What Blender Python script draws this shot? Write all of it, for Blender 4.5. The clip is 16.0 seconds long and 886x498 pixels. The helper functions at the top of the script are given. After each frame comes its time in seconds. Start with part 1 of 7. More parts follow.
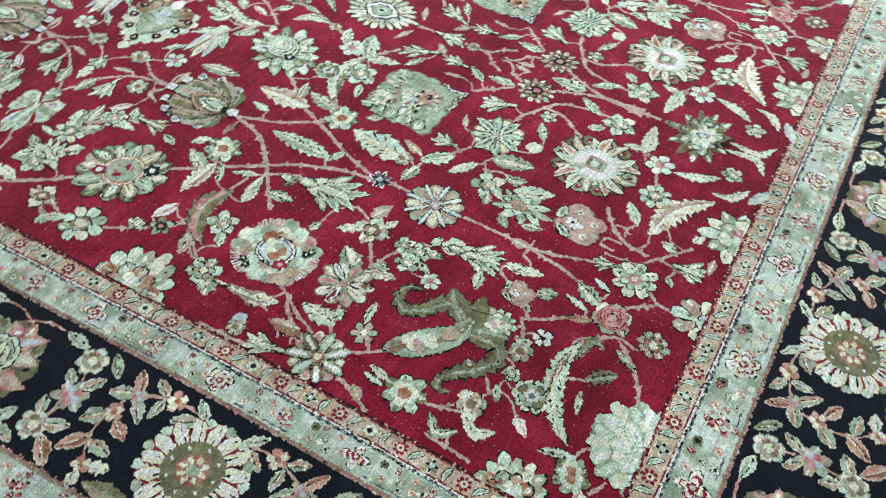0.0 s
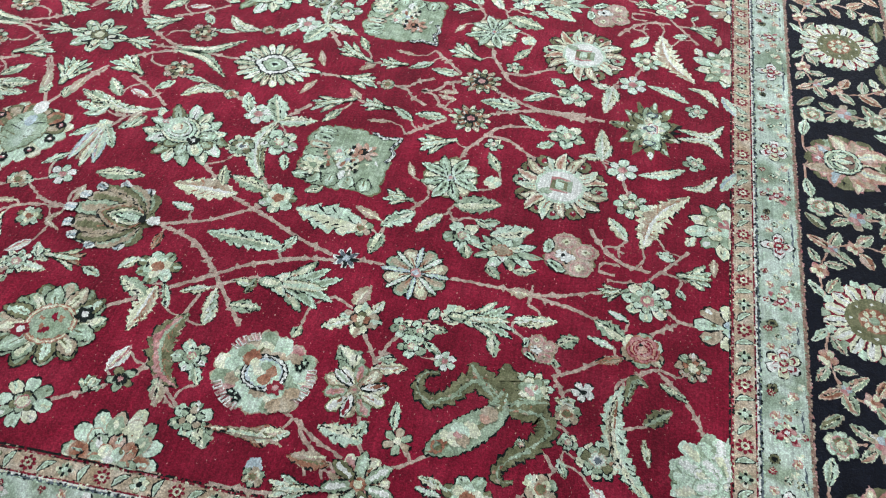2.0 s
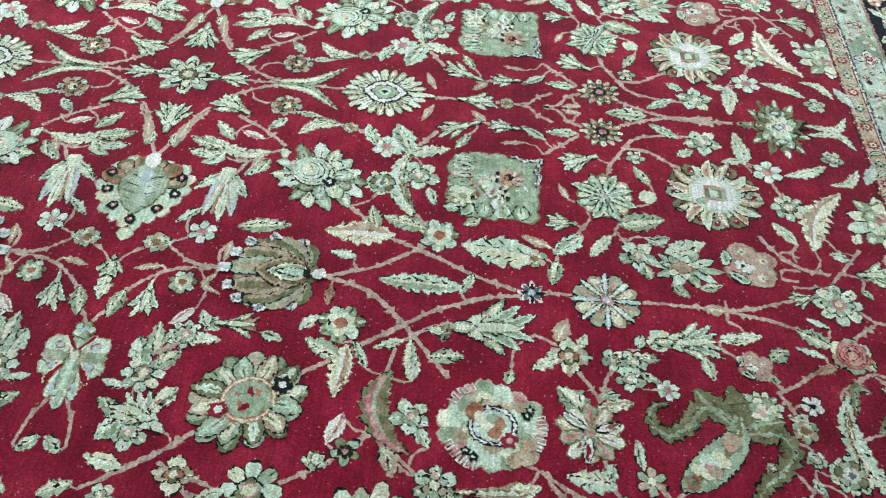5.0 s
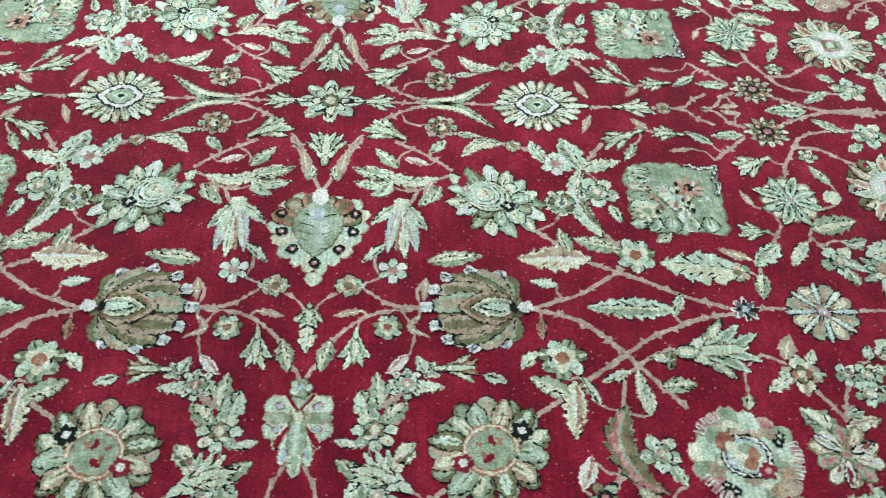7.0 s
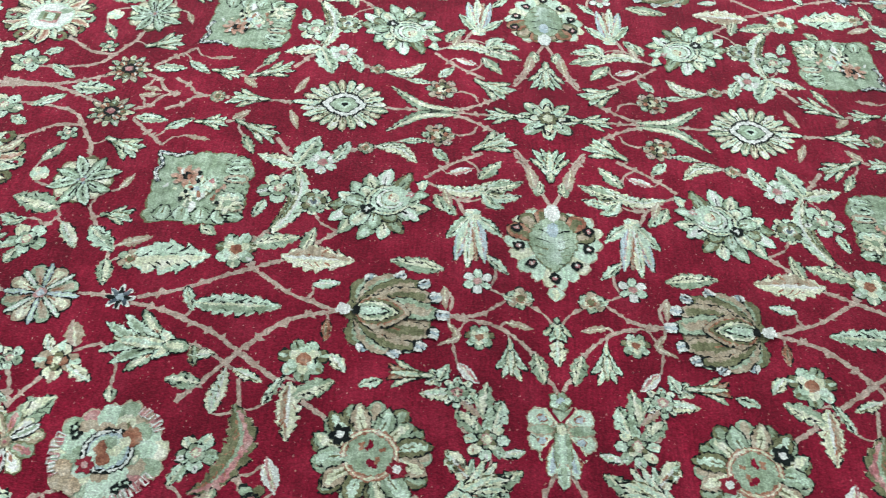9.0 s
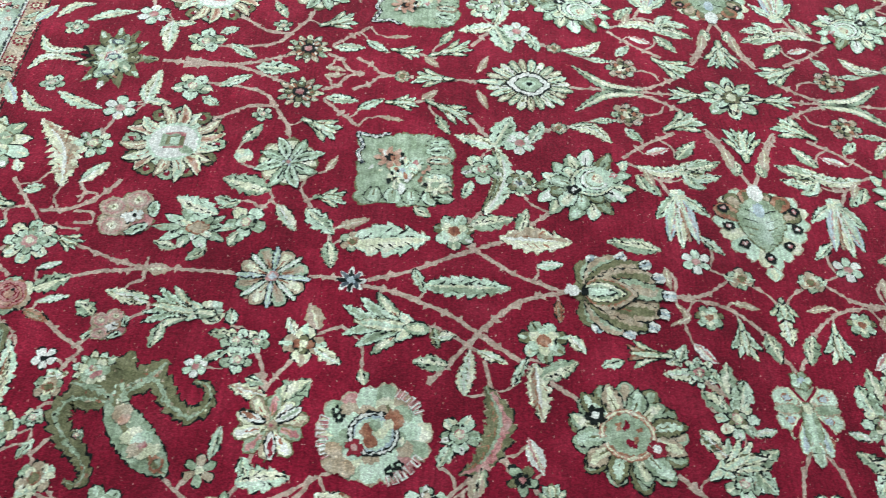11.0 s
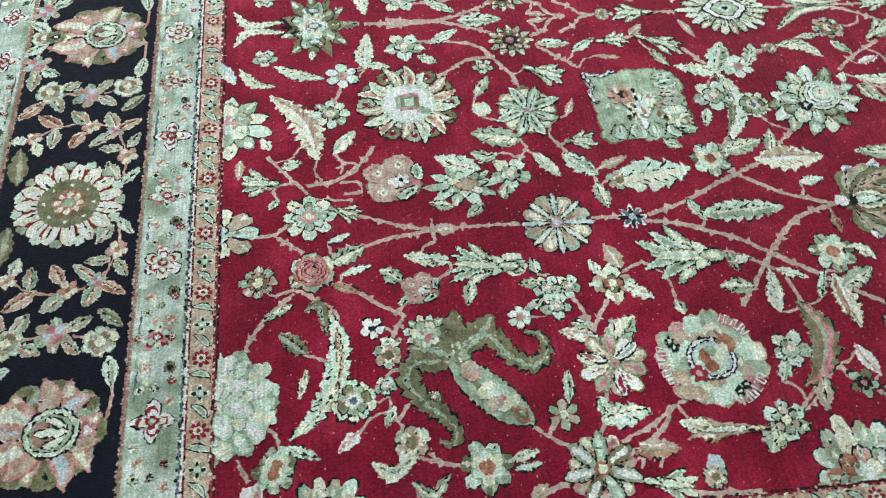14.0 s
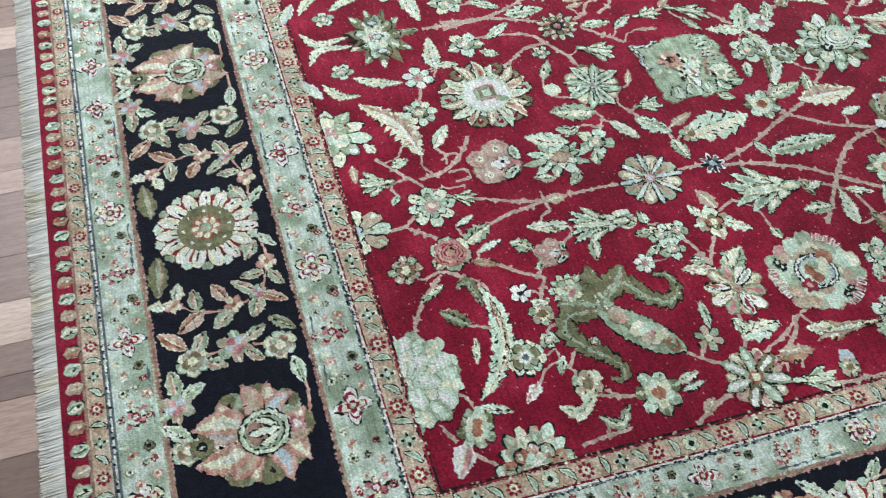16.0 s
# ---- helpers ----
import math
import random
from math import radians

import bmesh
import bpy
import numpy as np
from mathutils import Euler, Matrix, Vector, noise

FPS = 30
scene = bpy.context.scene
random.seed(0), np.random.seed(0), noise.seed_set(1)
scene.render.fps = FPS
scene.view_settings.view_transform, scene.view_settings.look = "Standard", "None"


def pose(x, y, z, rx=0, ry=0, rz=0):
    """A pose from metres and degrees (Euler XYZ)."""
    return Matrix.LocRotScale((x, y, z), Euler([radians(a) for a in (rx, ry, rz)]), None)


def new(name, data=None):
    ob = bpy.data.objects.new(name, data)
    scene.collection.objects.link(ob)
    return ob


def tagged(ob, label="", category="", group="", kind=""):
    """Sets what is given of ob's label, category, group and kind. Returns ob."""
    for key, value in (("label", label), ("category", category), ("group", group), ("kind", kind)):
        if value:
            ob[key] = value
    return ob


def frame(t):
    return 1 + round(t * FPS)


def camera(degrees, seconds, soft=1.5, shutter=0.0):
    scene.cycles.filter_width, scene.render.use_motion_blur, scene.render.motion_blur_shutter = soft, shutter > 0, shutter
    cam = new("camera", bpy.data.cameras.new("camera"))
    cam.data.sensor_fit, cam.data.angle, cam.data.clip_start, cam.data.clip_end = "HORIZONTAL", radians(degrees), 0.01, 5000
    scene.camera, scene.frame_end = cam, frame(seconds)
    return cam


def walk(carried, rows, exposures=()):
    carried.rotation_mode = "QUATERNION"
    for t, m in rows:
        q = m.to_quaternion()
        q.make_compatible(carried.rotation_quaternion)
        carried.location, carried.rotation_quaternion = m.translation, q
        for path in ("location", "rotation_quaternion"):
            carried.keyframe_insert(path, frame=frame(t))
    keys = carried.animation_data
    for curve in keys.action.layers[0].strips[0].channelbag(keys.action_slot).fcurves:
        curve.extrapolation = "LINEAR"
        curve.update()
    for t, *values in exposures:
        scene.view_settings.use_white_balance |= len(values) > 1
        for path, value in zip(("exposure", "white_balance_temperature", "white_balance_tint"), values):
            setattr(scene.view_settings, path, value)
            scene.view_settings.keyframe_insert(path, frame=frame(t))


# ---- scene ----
# Camera: carried along the long side of the carpet, looking down at it.
cam = camera(52.52, 16.0, soft=1.12, shutter=0.35)
PATH = [
    (0.0, 1.3695, -1.5712, 1.2571, 41.224, -3.629, 29.511),
    (0.5, 1.2913, -1.6173, 1.2577, 42.445, -3.849, 22.586),
    (1.0, 1.2060, -1.5923, 1.2463, 42.580, -3.999, 18.469),
    (1.5, 1.1083, -1.5207, 1.2391, 41.394, -2.547, 13.847),
    (2.0, 1.0368, -1.4692, 1.2206, 41.120, -2.462, 12.170),
    (2.5, 0.9510, -1.4439, 1.2152, 41.257, -3.351, 9.197),
    (3.0, 0.8255, -1.4513, 1.2223, 41.352, -3.050, 6.600),
    (3.5, 0.7206, -1.4561, 1.2199, 41.732, -3.922, 4.852),
    (4.0, 0.6476, -1.4585, 1.2122, 42.092, -3.357, 2.935),
    (4.5, 0.6017, -1.4547, 1.2013, 41.558, -3.514, 3.805),
    (7.0, 0.1560, -1.3401, 1.1737, 39.819, -2.238, -0.713),
    (7.5, 0.0414, -1.3655, 1.1944, 40.776, -2.499, -3.089),
    (8.0, -0.0439, -1.3864, 1.1922, 40.994, -3.393, -1.889),
    (8.5, -0.1136, -1.3774, 1.1964, 40.193, -3.286, -0.109),
    (9.0, -0.2028, -1.3598, 1.1806, 40.533, -2.854, 2.672),
    (11.5, -0.7079, -1.3717, 1.1812, 38.390, -3.249, 1.620),
    (12.0, -0.8203, -1.4158, 1.1851, 38.890, -2.729, 1.472),
    (12.5, -0.8902, -1.4232, 1.1816, 39.044, -2.438, 0.999),
    (13.0, -0.9769, -1.3989, 1.1713, 37.386, -2.222, -2.324),
    (13.5, -1.0707, -1.3722, 1.1682, 36.643, -2.837, -4.457),
    (14.0, -1.1363, -1.3721, 1.1667, 35.814, -1.644, -5.654),
    (14.5, -1.2192, -1.3728, 1.1810, 35.694, -1.737, -9.698),
    (15.0, -1.3395, -1.4048, 1.2052, 35.383, -0.706, -13.874),
    (15.5, -1.4474, -1.4383, 1.2234, 35.866, -1.722, -15.515),
    (16.0, -1.5127, -1.4334, 1.2343, 36.785, -0.904, -16.246),
]
walk(cam, [(t, pose(x, y, z, rx, ry, rz)) for t, x, y, z, rx, ry, rz in PATH],
     exposures=((0.0, 0.15, 6500, 17), (1.0, 0.07, 6500, 17), (2.0, 0.0, 6500, 17), (4.5, 0.0, 6500, 12.5), (7.0, 0.0, 6500, 11.5), (12.0, 0.0, 6500, 11.5), (14.0, 0.0, 6500, 15), (16.0, 0.0, 6500, 18)))

# Room light: cool white ceiling panels, and a dim neutral surround.
world = bpy.data.worlds.new("room_air")
world.use_nodes = True
world.node_tree.nodes["Background"].inputs["Color"].default_value = (0.80, 0.95, 0.92, 1)
world.node_tree.nodes["Background"].inputs["Strength"].default_value = 0.26
scene.world = world
scene.view_settings.exposure = 0.0


def panel_light(x, y, power, sx, sy):
    data = bpy.data.lights.new("ceiling_light", "AREA")
    data.shape, data.size, data.size_y = "RECTANGLE", sx, sy
    data.energy, data.color = power, (0.91, 0.985, 1.04)
    ob = new("ceiling_light", data)
    ob.matrix_world = pose(x, y, 2.74)
    return ob


for lx, strength in ((-2.2, 1.36), (0.0, 1.04), (2.2, 0.86)):
    panel_light(lx, 2.0, 66 * strength, 1.2, 0.6)
    panel_light(lx, -1.8, 9 * strength, 1.2, 0.6)


# ---- materials ----
def mat_new(name):
    m = bpy.data.materials.new(name)
    m.use_nodes = True
    return m, m.node_tree.nodes, m.node_tree.links, m.node_tree.nodes["Principled BSDF"]


def ramp(nodes, stops):
    r = nodes.new("ShaderNodeValToRGB")
    els = r.color_ramp.elements
    els[0].position, els[0].color = stops[0][0], (*stops[0][1], 1)
    els[1].position, els[1].color = stops[-1][0], (*stops[-1][1], 1)
    for p, c in stops[1:-1]:
        e = els.new(p)
        e.color = (*c, 1)
    return r


def yarn(name, tones, grain=0.20, patch=55.0, wobble=0.12):
    """Wool pile: tones mixed in patches of a few knots, a fine tuft grain, painted shade between tufts and a tuft bump.
    """
    m, n, l, b = mat_new(name)
    tc, info = n.new("ShaderNodeTexCoord"), n.new("ShaderNodeObjectInfo")
    geo = n.new("ShaderNodeNewGeometry")
    shift = n.new("ShaderNodeVectorMath")
    shift.operation = "MULTIPLY_ADD"
    l.new(info.outputs["Random"], shift.inputs[0])
    shift.inputs[1].default_value = (7.0, 3.0, 5.0)
    l.new(geo.outputs["Position"], shift.inputs[2])
    blot = n.new("ShaderNodeTexNoise")
    blot.inputs["Scale"].default_value, blot.inputs["Detail"].default_value = patch, 2.0
    blot.inputs["Roughness"].default_value = 0.5
    l.new(shift.outputs[0], blot.inputs["Vector"])
    mixed = ramp(n, [(0.32 + 0.36 * i / max(1, len(tones) - 1), c) for i, c in enumerate(tones)])
    l.new(blot.outputs["Fac"], mixed.inputs["Fac"])
    # single tufts, about two millimetres apart
    tuft = n.new("ShaderNodeTexVoronoi")
    tuft.inputs["Scale"].default_value = 420.0
    l.new(geo.outputs["Position"], tuft.inputs["Vector"])
    fine = n.new("ShaderNodeTexNoise")
    fine.inputs["Scale"].default_value, fine.inputs["Detail"].default_value = 260.0, 2.0
    l.new(geo.outputs["Position"], fine.inputs["Vector"])
    wide = n.new("ShaderNodeTexNoise")
    wide.inputs["Scale"].default_value, wide.inputs["Detail"].default_value = 3.5, 3.0
    l.new(geo.outputs["Position"], wide.inputs["Vector"])
    # rows of knots run across the carpet and fade slightly from row to row
    rows = n.new("ShaderNodeTexNoise")
    rows.inputs["Scale"].default_value, rows.inputs["Detail"].default_value = 1.0, 2.0
    squeeze = n.new("ShaderNodeMapping")
    squeeze.inputs["Scale"].default_value = (240.0, 9.0, 1.0)
    l.new(geo.outputs["Position"], squeeze.inputs["Vector"])
    l.new(squeeze.outputs["Vector"], rows.inputs["Vector"])
    # broad fading bands from one batch of yarn to the next
    batch = n.new("ShaderNodeTexNoise")
    batch.inputs["Scale"].default_value, batch.inputs["Detail"].default_value = 1.0, 2.0
    bands = n.new("ShaderNodeMapping")
    bands.inputs["Scale"].default_value = (15.0, 0.8, 1.0)
    l.new(geo.outputs["Position"], bands.inputs["Vector"])
    l.new(bands.outputs["Vector"], batch.inputs["Vector"])

    def scaled(src, lo, hi, a=0.3, z=0.7):
        r = n.new("ShaderNodeMapRange")
        r.inputs["From Min"].default_value, r.inputs["From Max"].default_value = a, z
        r.inputs["To Min"].default_value, r.inputs["To Max"].default_value = lo, hi
        l.new(src, r.inputs["Value"])
        return r.outputs["Result"]

    def times(p, q):
        k = n.new("ShaderNodeMath")
        k.operation = "MULTIPLY"
        l.new(p, k.inputs[0]), l.new(q, k.inputs[1])
        return k.outputs[0]

    # the tuft distance paints shade into the colour of the gaps between tufts
    value = times(times(scaled(fine.outputs["Fac"], 1 - grain, 1 + grain), times(scaled(wide.outputs["Fac"], 1 - wobble, 1 + wobble), scaled(batch.outputs["Fac"], 0.90, 1.10))),
                  times(scaled(rows.outputs["Fac"], 0.82, 1.18), scaled(tuft.outputs["Distance"], 1.13, 0.68, 0.1, 0.75)))
    own = n.new("ShaderNodeSeparateColor")
    l.new(tuft.outputs["Color"], own.inputs["Color"])
    value = times(value, scaled(own.outputs["Red"], 1 - 0.75 * grain, 1 + 0.75 * grain, 0.0, 1.0))
    hsv = n.new("ShaderNodeHueSaturation")
    l.new(mixed.outputs["Color"], hsv.inputs["Color"])
    l.new(value, hsv.inputs["Value"])
    l.new(hsv.outputs["Color"], b.inputs["Base Color"])
    b.inputs["Roughness"].default_value = 0.92
    b.inputs["Specular IOR Level"].default_value = 0.15
    b.inputs["Sheen Weight"].default_value = 0.10
    b.inputs["Sheen Roughness"].default_value = 0.45
    bump = n.new("ShaderNodeBump")
    bump.inputs["Strength"].default_value, bump.inputs["Distance"].default_value = 0.55, 0.0016
    l.new(times(scaled(tuft.outputs["Distance"], 1.0, 0.0, 0.0, 0.8), scaled(fine.outputs["Fac"], 0.5, 1.2)), bump.inputs["Height"])
    l.new(bump.outputs["Normal"], b.inputs["Normal"])
    return m


RED = yarn("red_wool", [(0.172, 0.0048, 0.0205), (0.226, 0.0074, 0.028), (0.288, 0.0158, 0.043)], 0.26, 14, 0.2)
DARKRED = yarn("dark_red_wool", [(0.20, 0.012, 0.028), (0.30, 0.03, 0.05)])
NAVY = yarn("navy_black_wool", [(0.003, 0.005, 0.011), (0.006, 0.009, 0.018)], 0.3)
INK = yarn("dark_outline_wool", [(0.003, 0.007, 0.007), (0.012, 0.020, 0.018)])
SAGE = yarn("sage_green_wool", [(0.24, 0.335, 0.22), (0.34, 0.46, 0.33), (0.45, 0.58, 0.44)])
MINT = yarn("pale_mint_wool", [(0.46, 0.64, 0.49), (0.57, 0.755, 0.61), (0.69, 0.86, 0.74)])
CREAM = yarn("cream_wool", [(0.61, 0.675, 0.47), (0.73, 0.79, 0.59), (0.84, 0.885, 0.75)])
OLIVE = yarn("olive_wool", [(0.125, 0.14, 0.072), (0.185, 0.198, 0.105), (0.25, 0.265, 0.155)])
TAN = yarn("tan_wool", [(0.35, 0.29, 0.20), (0.46, 0.40, 0.29), (0.54, 0.50, 0.39)])
VINE = yarn("dusty_rose_tan_wool", [(0.40, 0.31, 0.25), (0.50, 0.41, 0.34), (0.56, 0.49, 0.41)])
RUST = yarn("rust_wool", [(0.24, 0.085, 0.055), (0.38, 0.18, 0.11), (0.48, 0.31, 0.22)])
ROSE = yarn("dusty_pink_wool", [(0.40, 0.13, 0.15), (0.54, 0.28, 0.27), (0.62, 0.45, 0.42)])
WHITE = yarn("ivory_white_wool", [(0.68, 0.76, 0.71), (0.84, 0.88, 0.84)])
BLUE = yarn("pale_blue_wool", [(0.36, 0.49, 0.53), (0.58, 0.69, 0.73)])
STEEL = yarn("slate_blue_wool", [(0.05, 0.08, 0.10), (0.17, 0.22, 0.25)])
GROUND = yarn("mottled_sage_border_wool", [(0.24, 0.33, 0.23), (0.38, 0.51, 0.40), (0.62, 0.76, 0.68), (0.30, 0.40, 0.29)], 0.16, 15)
APRICOT = yarn("apricot_tan_wool", [(0.40, 0.31, 0.20), (0.54, 0.455, 0.33), (0.62, 0.57, 0.46)], 0.28, 40)
PEACH = yarn("peach_wool", [(0.42, 0.22, 0.15), (0.56, 0.37, 0.28), (0.66, 0.54, 0.46)])
BROWN = yarn("brown_rose_wool", [(0.24, 0.14, 0.11), (0.36, 0.25, 0.19)])


# ---- room ----
def box(bm, x0, x1, y0, y1, z0, z1):
    vs = [bm.verts.new((x, y, z)) for z in (z0, z1) for x, y in ((x0, y0), (x1, y0), (x1, y1), (x0, y1))]
    for f in ((3, 2, 1, 0), (4, 5, 6, 7), (0, 1, 5, 4), (1, 2, 6, 5), (2, 3, 7, 6), (3, 0, 4, 7)):
        bm.faces.new([vs[i] for i in f])


def part(name, bm, material, parent=None, label=""):
    me = bpy.data.meshes.new(name)
    bm.to_mesh(me)
    bm.free()
    for m in material if isinstance(material, (list, tuple)) else (material,):
        me.materials.append(m)
    ob = new(name, me)
    ob.parent = parent
    if label:
        tagged(ob, label)
    return ob


def plain_paint(name, colour):
    m, n, l, b = mat_new(name)
    noise_ = n.new("ShaderNodeTexNoise")
    noise_.inputs["Scale"].default_value = 4.0
    r = ramp(n, [(0.3, tuple(c * 0.93 for c in colour)), (0.7, colour)])
    l.new(noise_.outputs["Fac"], r.inputs["Fac"])
    l.new(r.outputs["Color"], b.inputs["Base Color"])
    b.inputs["Roughness"].default_value = 0.8
    return m


PAINT = plain_paint("off_white_paint", (0.78, 0.80, 0.77))


def slab(name, label, category, *size):
    bm = bmesh.new()
    box(bm, *size)
    return tagged(part(name, bm, PAINT), label, category, kind="structure")


RX, RY, RZ = 4.2, 3.8, 2.8
slab("wall_north", "plain off-white painted room wall", "wall", -RX, RX, RY, RY + 0.12, -0.04, RZ)
slab("wall_south", "plain off-white painted room wall", "wall", -RX, RX, -RY - 0.12, -RY, -0.04, RZ)
slab("wall_east", "plain off-white painted room wall", "wall", RX, RX + 0.12, -RY - 0.12, RY + 0.12, -0.04, RZ)
slab("wall_west", "plain off-white painted room wall", "wall", -RX - 0.12, -RX, -RY - 0.12, RY + 0.12, -0.04, RZ)
slab("ceiling", "plain off-white painted ceiling", "ceiling", -RX - 0.12, RX + 0.12, -RY - 0.12, RY + 0.12, RZ, RZ + 0.1)


# ---- carpet base ----
TOP = 0.010            # height of the pile
HX, HY = 1.878, 1.435  # half length and half width of the pile
carpet = tagged(new("carpet"), "large red floral wool carpet with navy and sage borders", "carpet")

bm = bmesh.new()
box(bm, -HX + 0.004, HX - 0.004, -HY + 0.004, HY - 0.004, 0.0005, TOP - 0.0045)
part("backing", bm, DARKRED, carpet, "dark red woven backing edge")


def band(name, material, x0, x1, y0, y1, rise=0.0, label=""):
    """A rectangular ring of pile between two rectangles of half sizes (x0, y0) and (x1, y1)."""
    bm = bmesh.new()
    z = TOP + rise
    loops = [[bm.verts.new((sx * x, sy * y, h)) for sx, sy in ((-1, -1), (1, -1), (1, 1), (-1, 1))]
             for x, y, h in ((x0, y0, z - 0.004), (x0, y0, z), (x1, y1, z), (x1, y1, z - 0.004))]
    for a, b in zip(loops, loops[1:]):
        for i in range(4):
            bm.faces.new((a[i], a[(i + 1) % 4], b[(i + 1) % 4], b[i]))
    bmesh.ops.recalc_face_normals(bm, faces=bm.faces)
    return part(name, bm, material, carpet, label)


bm = bmesh.new()
box(bm, -1.372, 1.372, -0.962, 0.962, TOP - 0.004, TOP)
part("field", bm, RED, carpet, "deep crimson red wool field")

# inner guard, from the field outwards
band("outline_band", INK, 1.372, 1.3755, 0.962, 0.966)
band("edge_stripe", DARKRED, 1.3755, 1.3805, 0.966, 0.970)
inner_tan = band("tan_guard_band", APRICOT, 1.3805, 1.4135, 0.970, 1.000, label="tan guard band with small flowers")
band("thin_stripe", DARKRED, 1.4135, 1.4163, 1.000, 1.003)
band("thin_stripe", WHITE, 1.4163, 1.4198, 1.003, 1.006)
band("outline_band", STEEL, 1.4198, 1.4245, 1.006, 1.0105)
inner_guard = band("sage_guard_band", GROUND, 1.4245, 1.4965, 1.0105, 1.062, label="mottled sage green guard band with flowers")
band("edge_stripe", BROWN, 1.4965, 1.5035, 1.062, 1.070)
main_border = band("main_border", NAVY, 1.5035, 1.7304, 1.070, 1.297, label="navy black main border")
band("edge_stripe", BROWN, 1.7304, 1.7397, 1.297, 1.305)
outer_guard = band("sage_guard_band", GROUND, 1.7397, 1.8026, 1.305, 1.362, label="mottled sage green guard band with flowers")
band("outline_band", STEEL, 1.8026, 1.8065, 1.362, 1.366)
band("thin_stripe", WHITE, 1.8065, 1.8095, 1.366, 1.369)
band("outline_band", STEEL, 1.8095, 1.8137, 1.369, 1.372)
outer_tan = band("tan_guard_band", APRICOT, 1.8137, 1.8396, 1.372, 1.398, label="tan guard band with small flowers")
band("outline_band", BROWN, 1.8396, 1.8450, 1.398, 1.404)
red_edge = band("red_edge_band", RED, 1.8450, HX, 1.404, HY, label="red outer edge band with small leaves")


# ---- woven motifs ----
# The design is drawn for one quarter of the carpet and mirrored about both of its axes.
MIRRORS = {"q": ((1, 1), (-1, 1), (1, -1), (-1, -1)), "x": ((1, 1), (1, -1)), "y": ((1, 1), (-1, 1)), "c": ((1, 1),)}
LAYER = 0.00009
rng = random.Random(5)
ladder = 0


class Motif:
    """Flat areas of pile, each a little proud of the one below, gathered into one mesh."""

    def __init__(self):
        self.verts, self.faces, self.slots, self.mats = [], [], [], []
        self.rough = 0.0013        # how far the knots stray from a drawn edge
        self.at = (0.0, 0.0, 0.0)  # where, and how far turned, the next areas are drawn

    def spot(self, x, y, z):
        ox, oy, turn = self.at
        c, s = math.cos(turn), math.sin(turn)
        return ox + x * c - y * s, oy + x * s + y * c, z

    def knot(self, x, y, z):
        """An edge point, strayed by part of a knot."""
        g, k = self.rough, self.rough * 1.8
        return self.spot(round((x + rng.uniform(-g, g)) / k) * k, round((y + rng.uniform(-g, g)) / k) * k, z)

    def slot(self, m):
        if m not in self.mats:
            self.mats.append(m)
        return self.mats.index(m)

    def fan(self, centre, rim, m, layer):
        """A star-shaped area: m is one yarn, or one for each rim segment."""
        k, z = len(self.verts), (layer + 1) * LAYER
        self.verts += [self.spot(*centre, z)] + [self.knot(x, y, z) for x, y in rim]
        n = len(rim)
        for i in range(n):
            self.faces.append((k, k + 1 + i, k + 1 + (i + 1) % n))
            self.slots.append(self.slot(m[i] if isinstance(m, list) else m))

    def strip(self, left, right, m, layer):
        k, z, n = len(self.verts), (layer + 1) * LAYER, len(left)
        self.verts += [self.knot(x, y, z) for x, y in left] + [self.knot(x, y, z) for x, y in right]
        for i in range(n - 1):
            self.faces.append((k + i, k + n + i, k + n + i + 1, k + i + 1))
            self.slots.append(self.slot(m))

    def blob(self, x, y, a, b, turn, m, layer, n=9):
        c, s = math.cos(turn), math.sin(turn)
        rim = []
        n = max(n, int(2 * math.pi * max(a, b) / 0.0032))
        stray = min(0.16, 0.0012 / max(a, b))
        for i in range(n):
            t = 2 * math.pi * i / n
            q = 1 + rng.uniform(-stray, stray)
            u, v = a * q * math.cos(t), b * q * math.sin(t)
            rim.append((x + u * c - v * s, y + u * s + v * c))
        self.fan((x, y), rim, m, layer)

    def line(self, p, q, width, m, layer):
        dx, dy = q[0] - p[0], q[1] - p[1]
        d = math.hypot(dx, dy) or 1e-6
        nx, ny = -dy / d * width / 2, dx / d * width / 2
        pts = [(p[0] + dx * f + rng.uniform(-1, 1) * width * 0.25, p[1] + dy * f) for f in (0, 0.35, 0.7, 1)]
        self.strip([(x + nx, y + ny) for x, y in pts], [(x - nx, y - ny) for x, y in pts], m, layer)

    def lay(self, name, x, y, turn, mirror, parent):
        global ladder
        ladder += 1
        rise = 0.00003 + (0 if name == "vine" else 0.00012) + (ladder % 23) * 0.000005
        me = bpy.data.meshes.new(name)
        # the knots run in columns along y, so that edges fray along them
        fray = self.rough * (0.5 if name == "vine" else 1.25)
        c, s = math.cos(math.radians(turn)), math.sin(math.radians(turn))
        shifts = [rng.uniform(-fray, fray) for _ in self.verts]
        me.from_pydata([(p[0] + s * q, p[1] + c * q, p[2]) for p, q in zip(self.verts, shifts)], [], self.faces)
        for m in self.mats:
            me.materials.append(m)
        me.polygons.foreach_set("material_index", self.slots)
        me.update()
        for sx, sy in MIRRORS[mirror]:
            ob = new(name, me)
            ob.parent = parent
            ob.matrix_basis = Matrix.Diagonal((sx, sy, 1, 1)) @ pose(x, y, TOP + rise, 0, 0, turn)


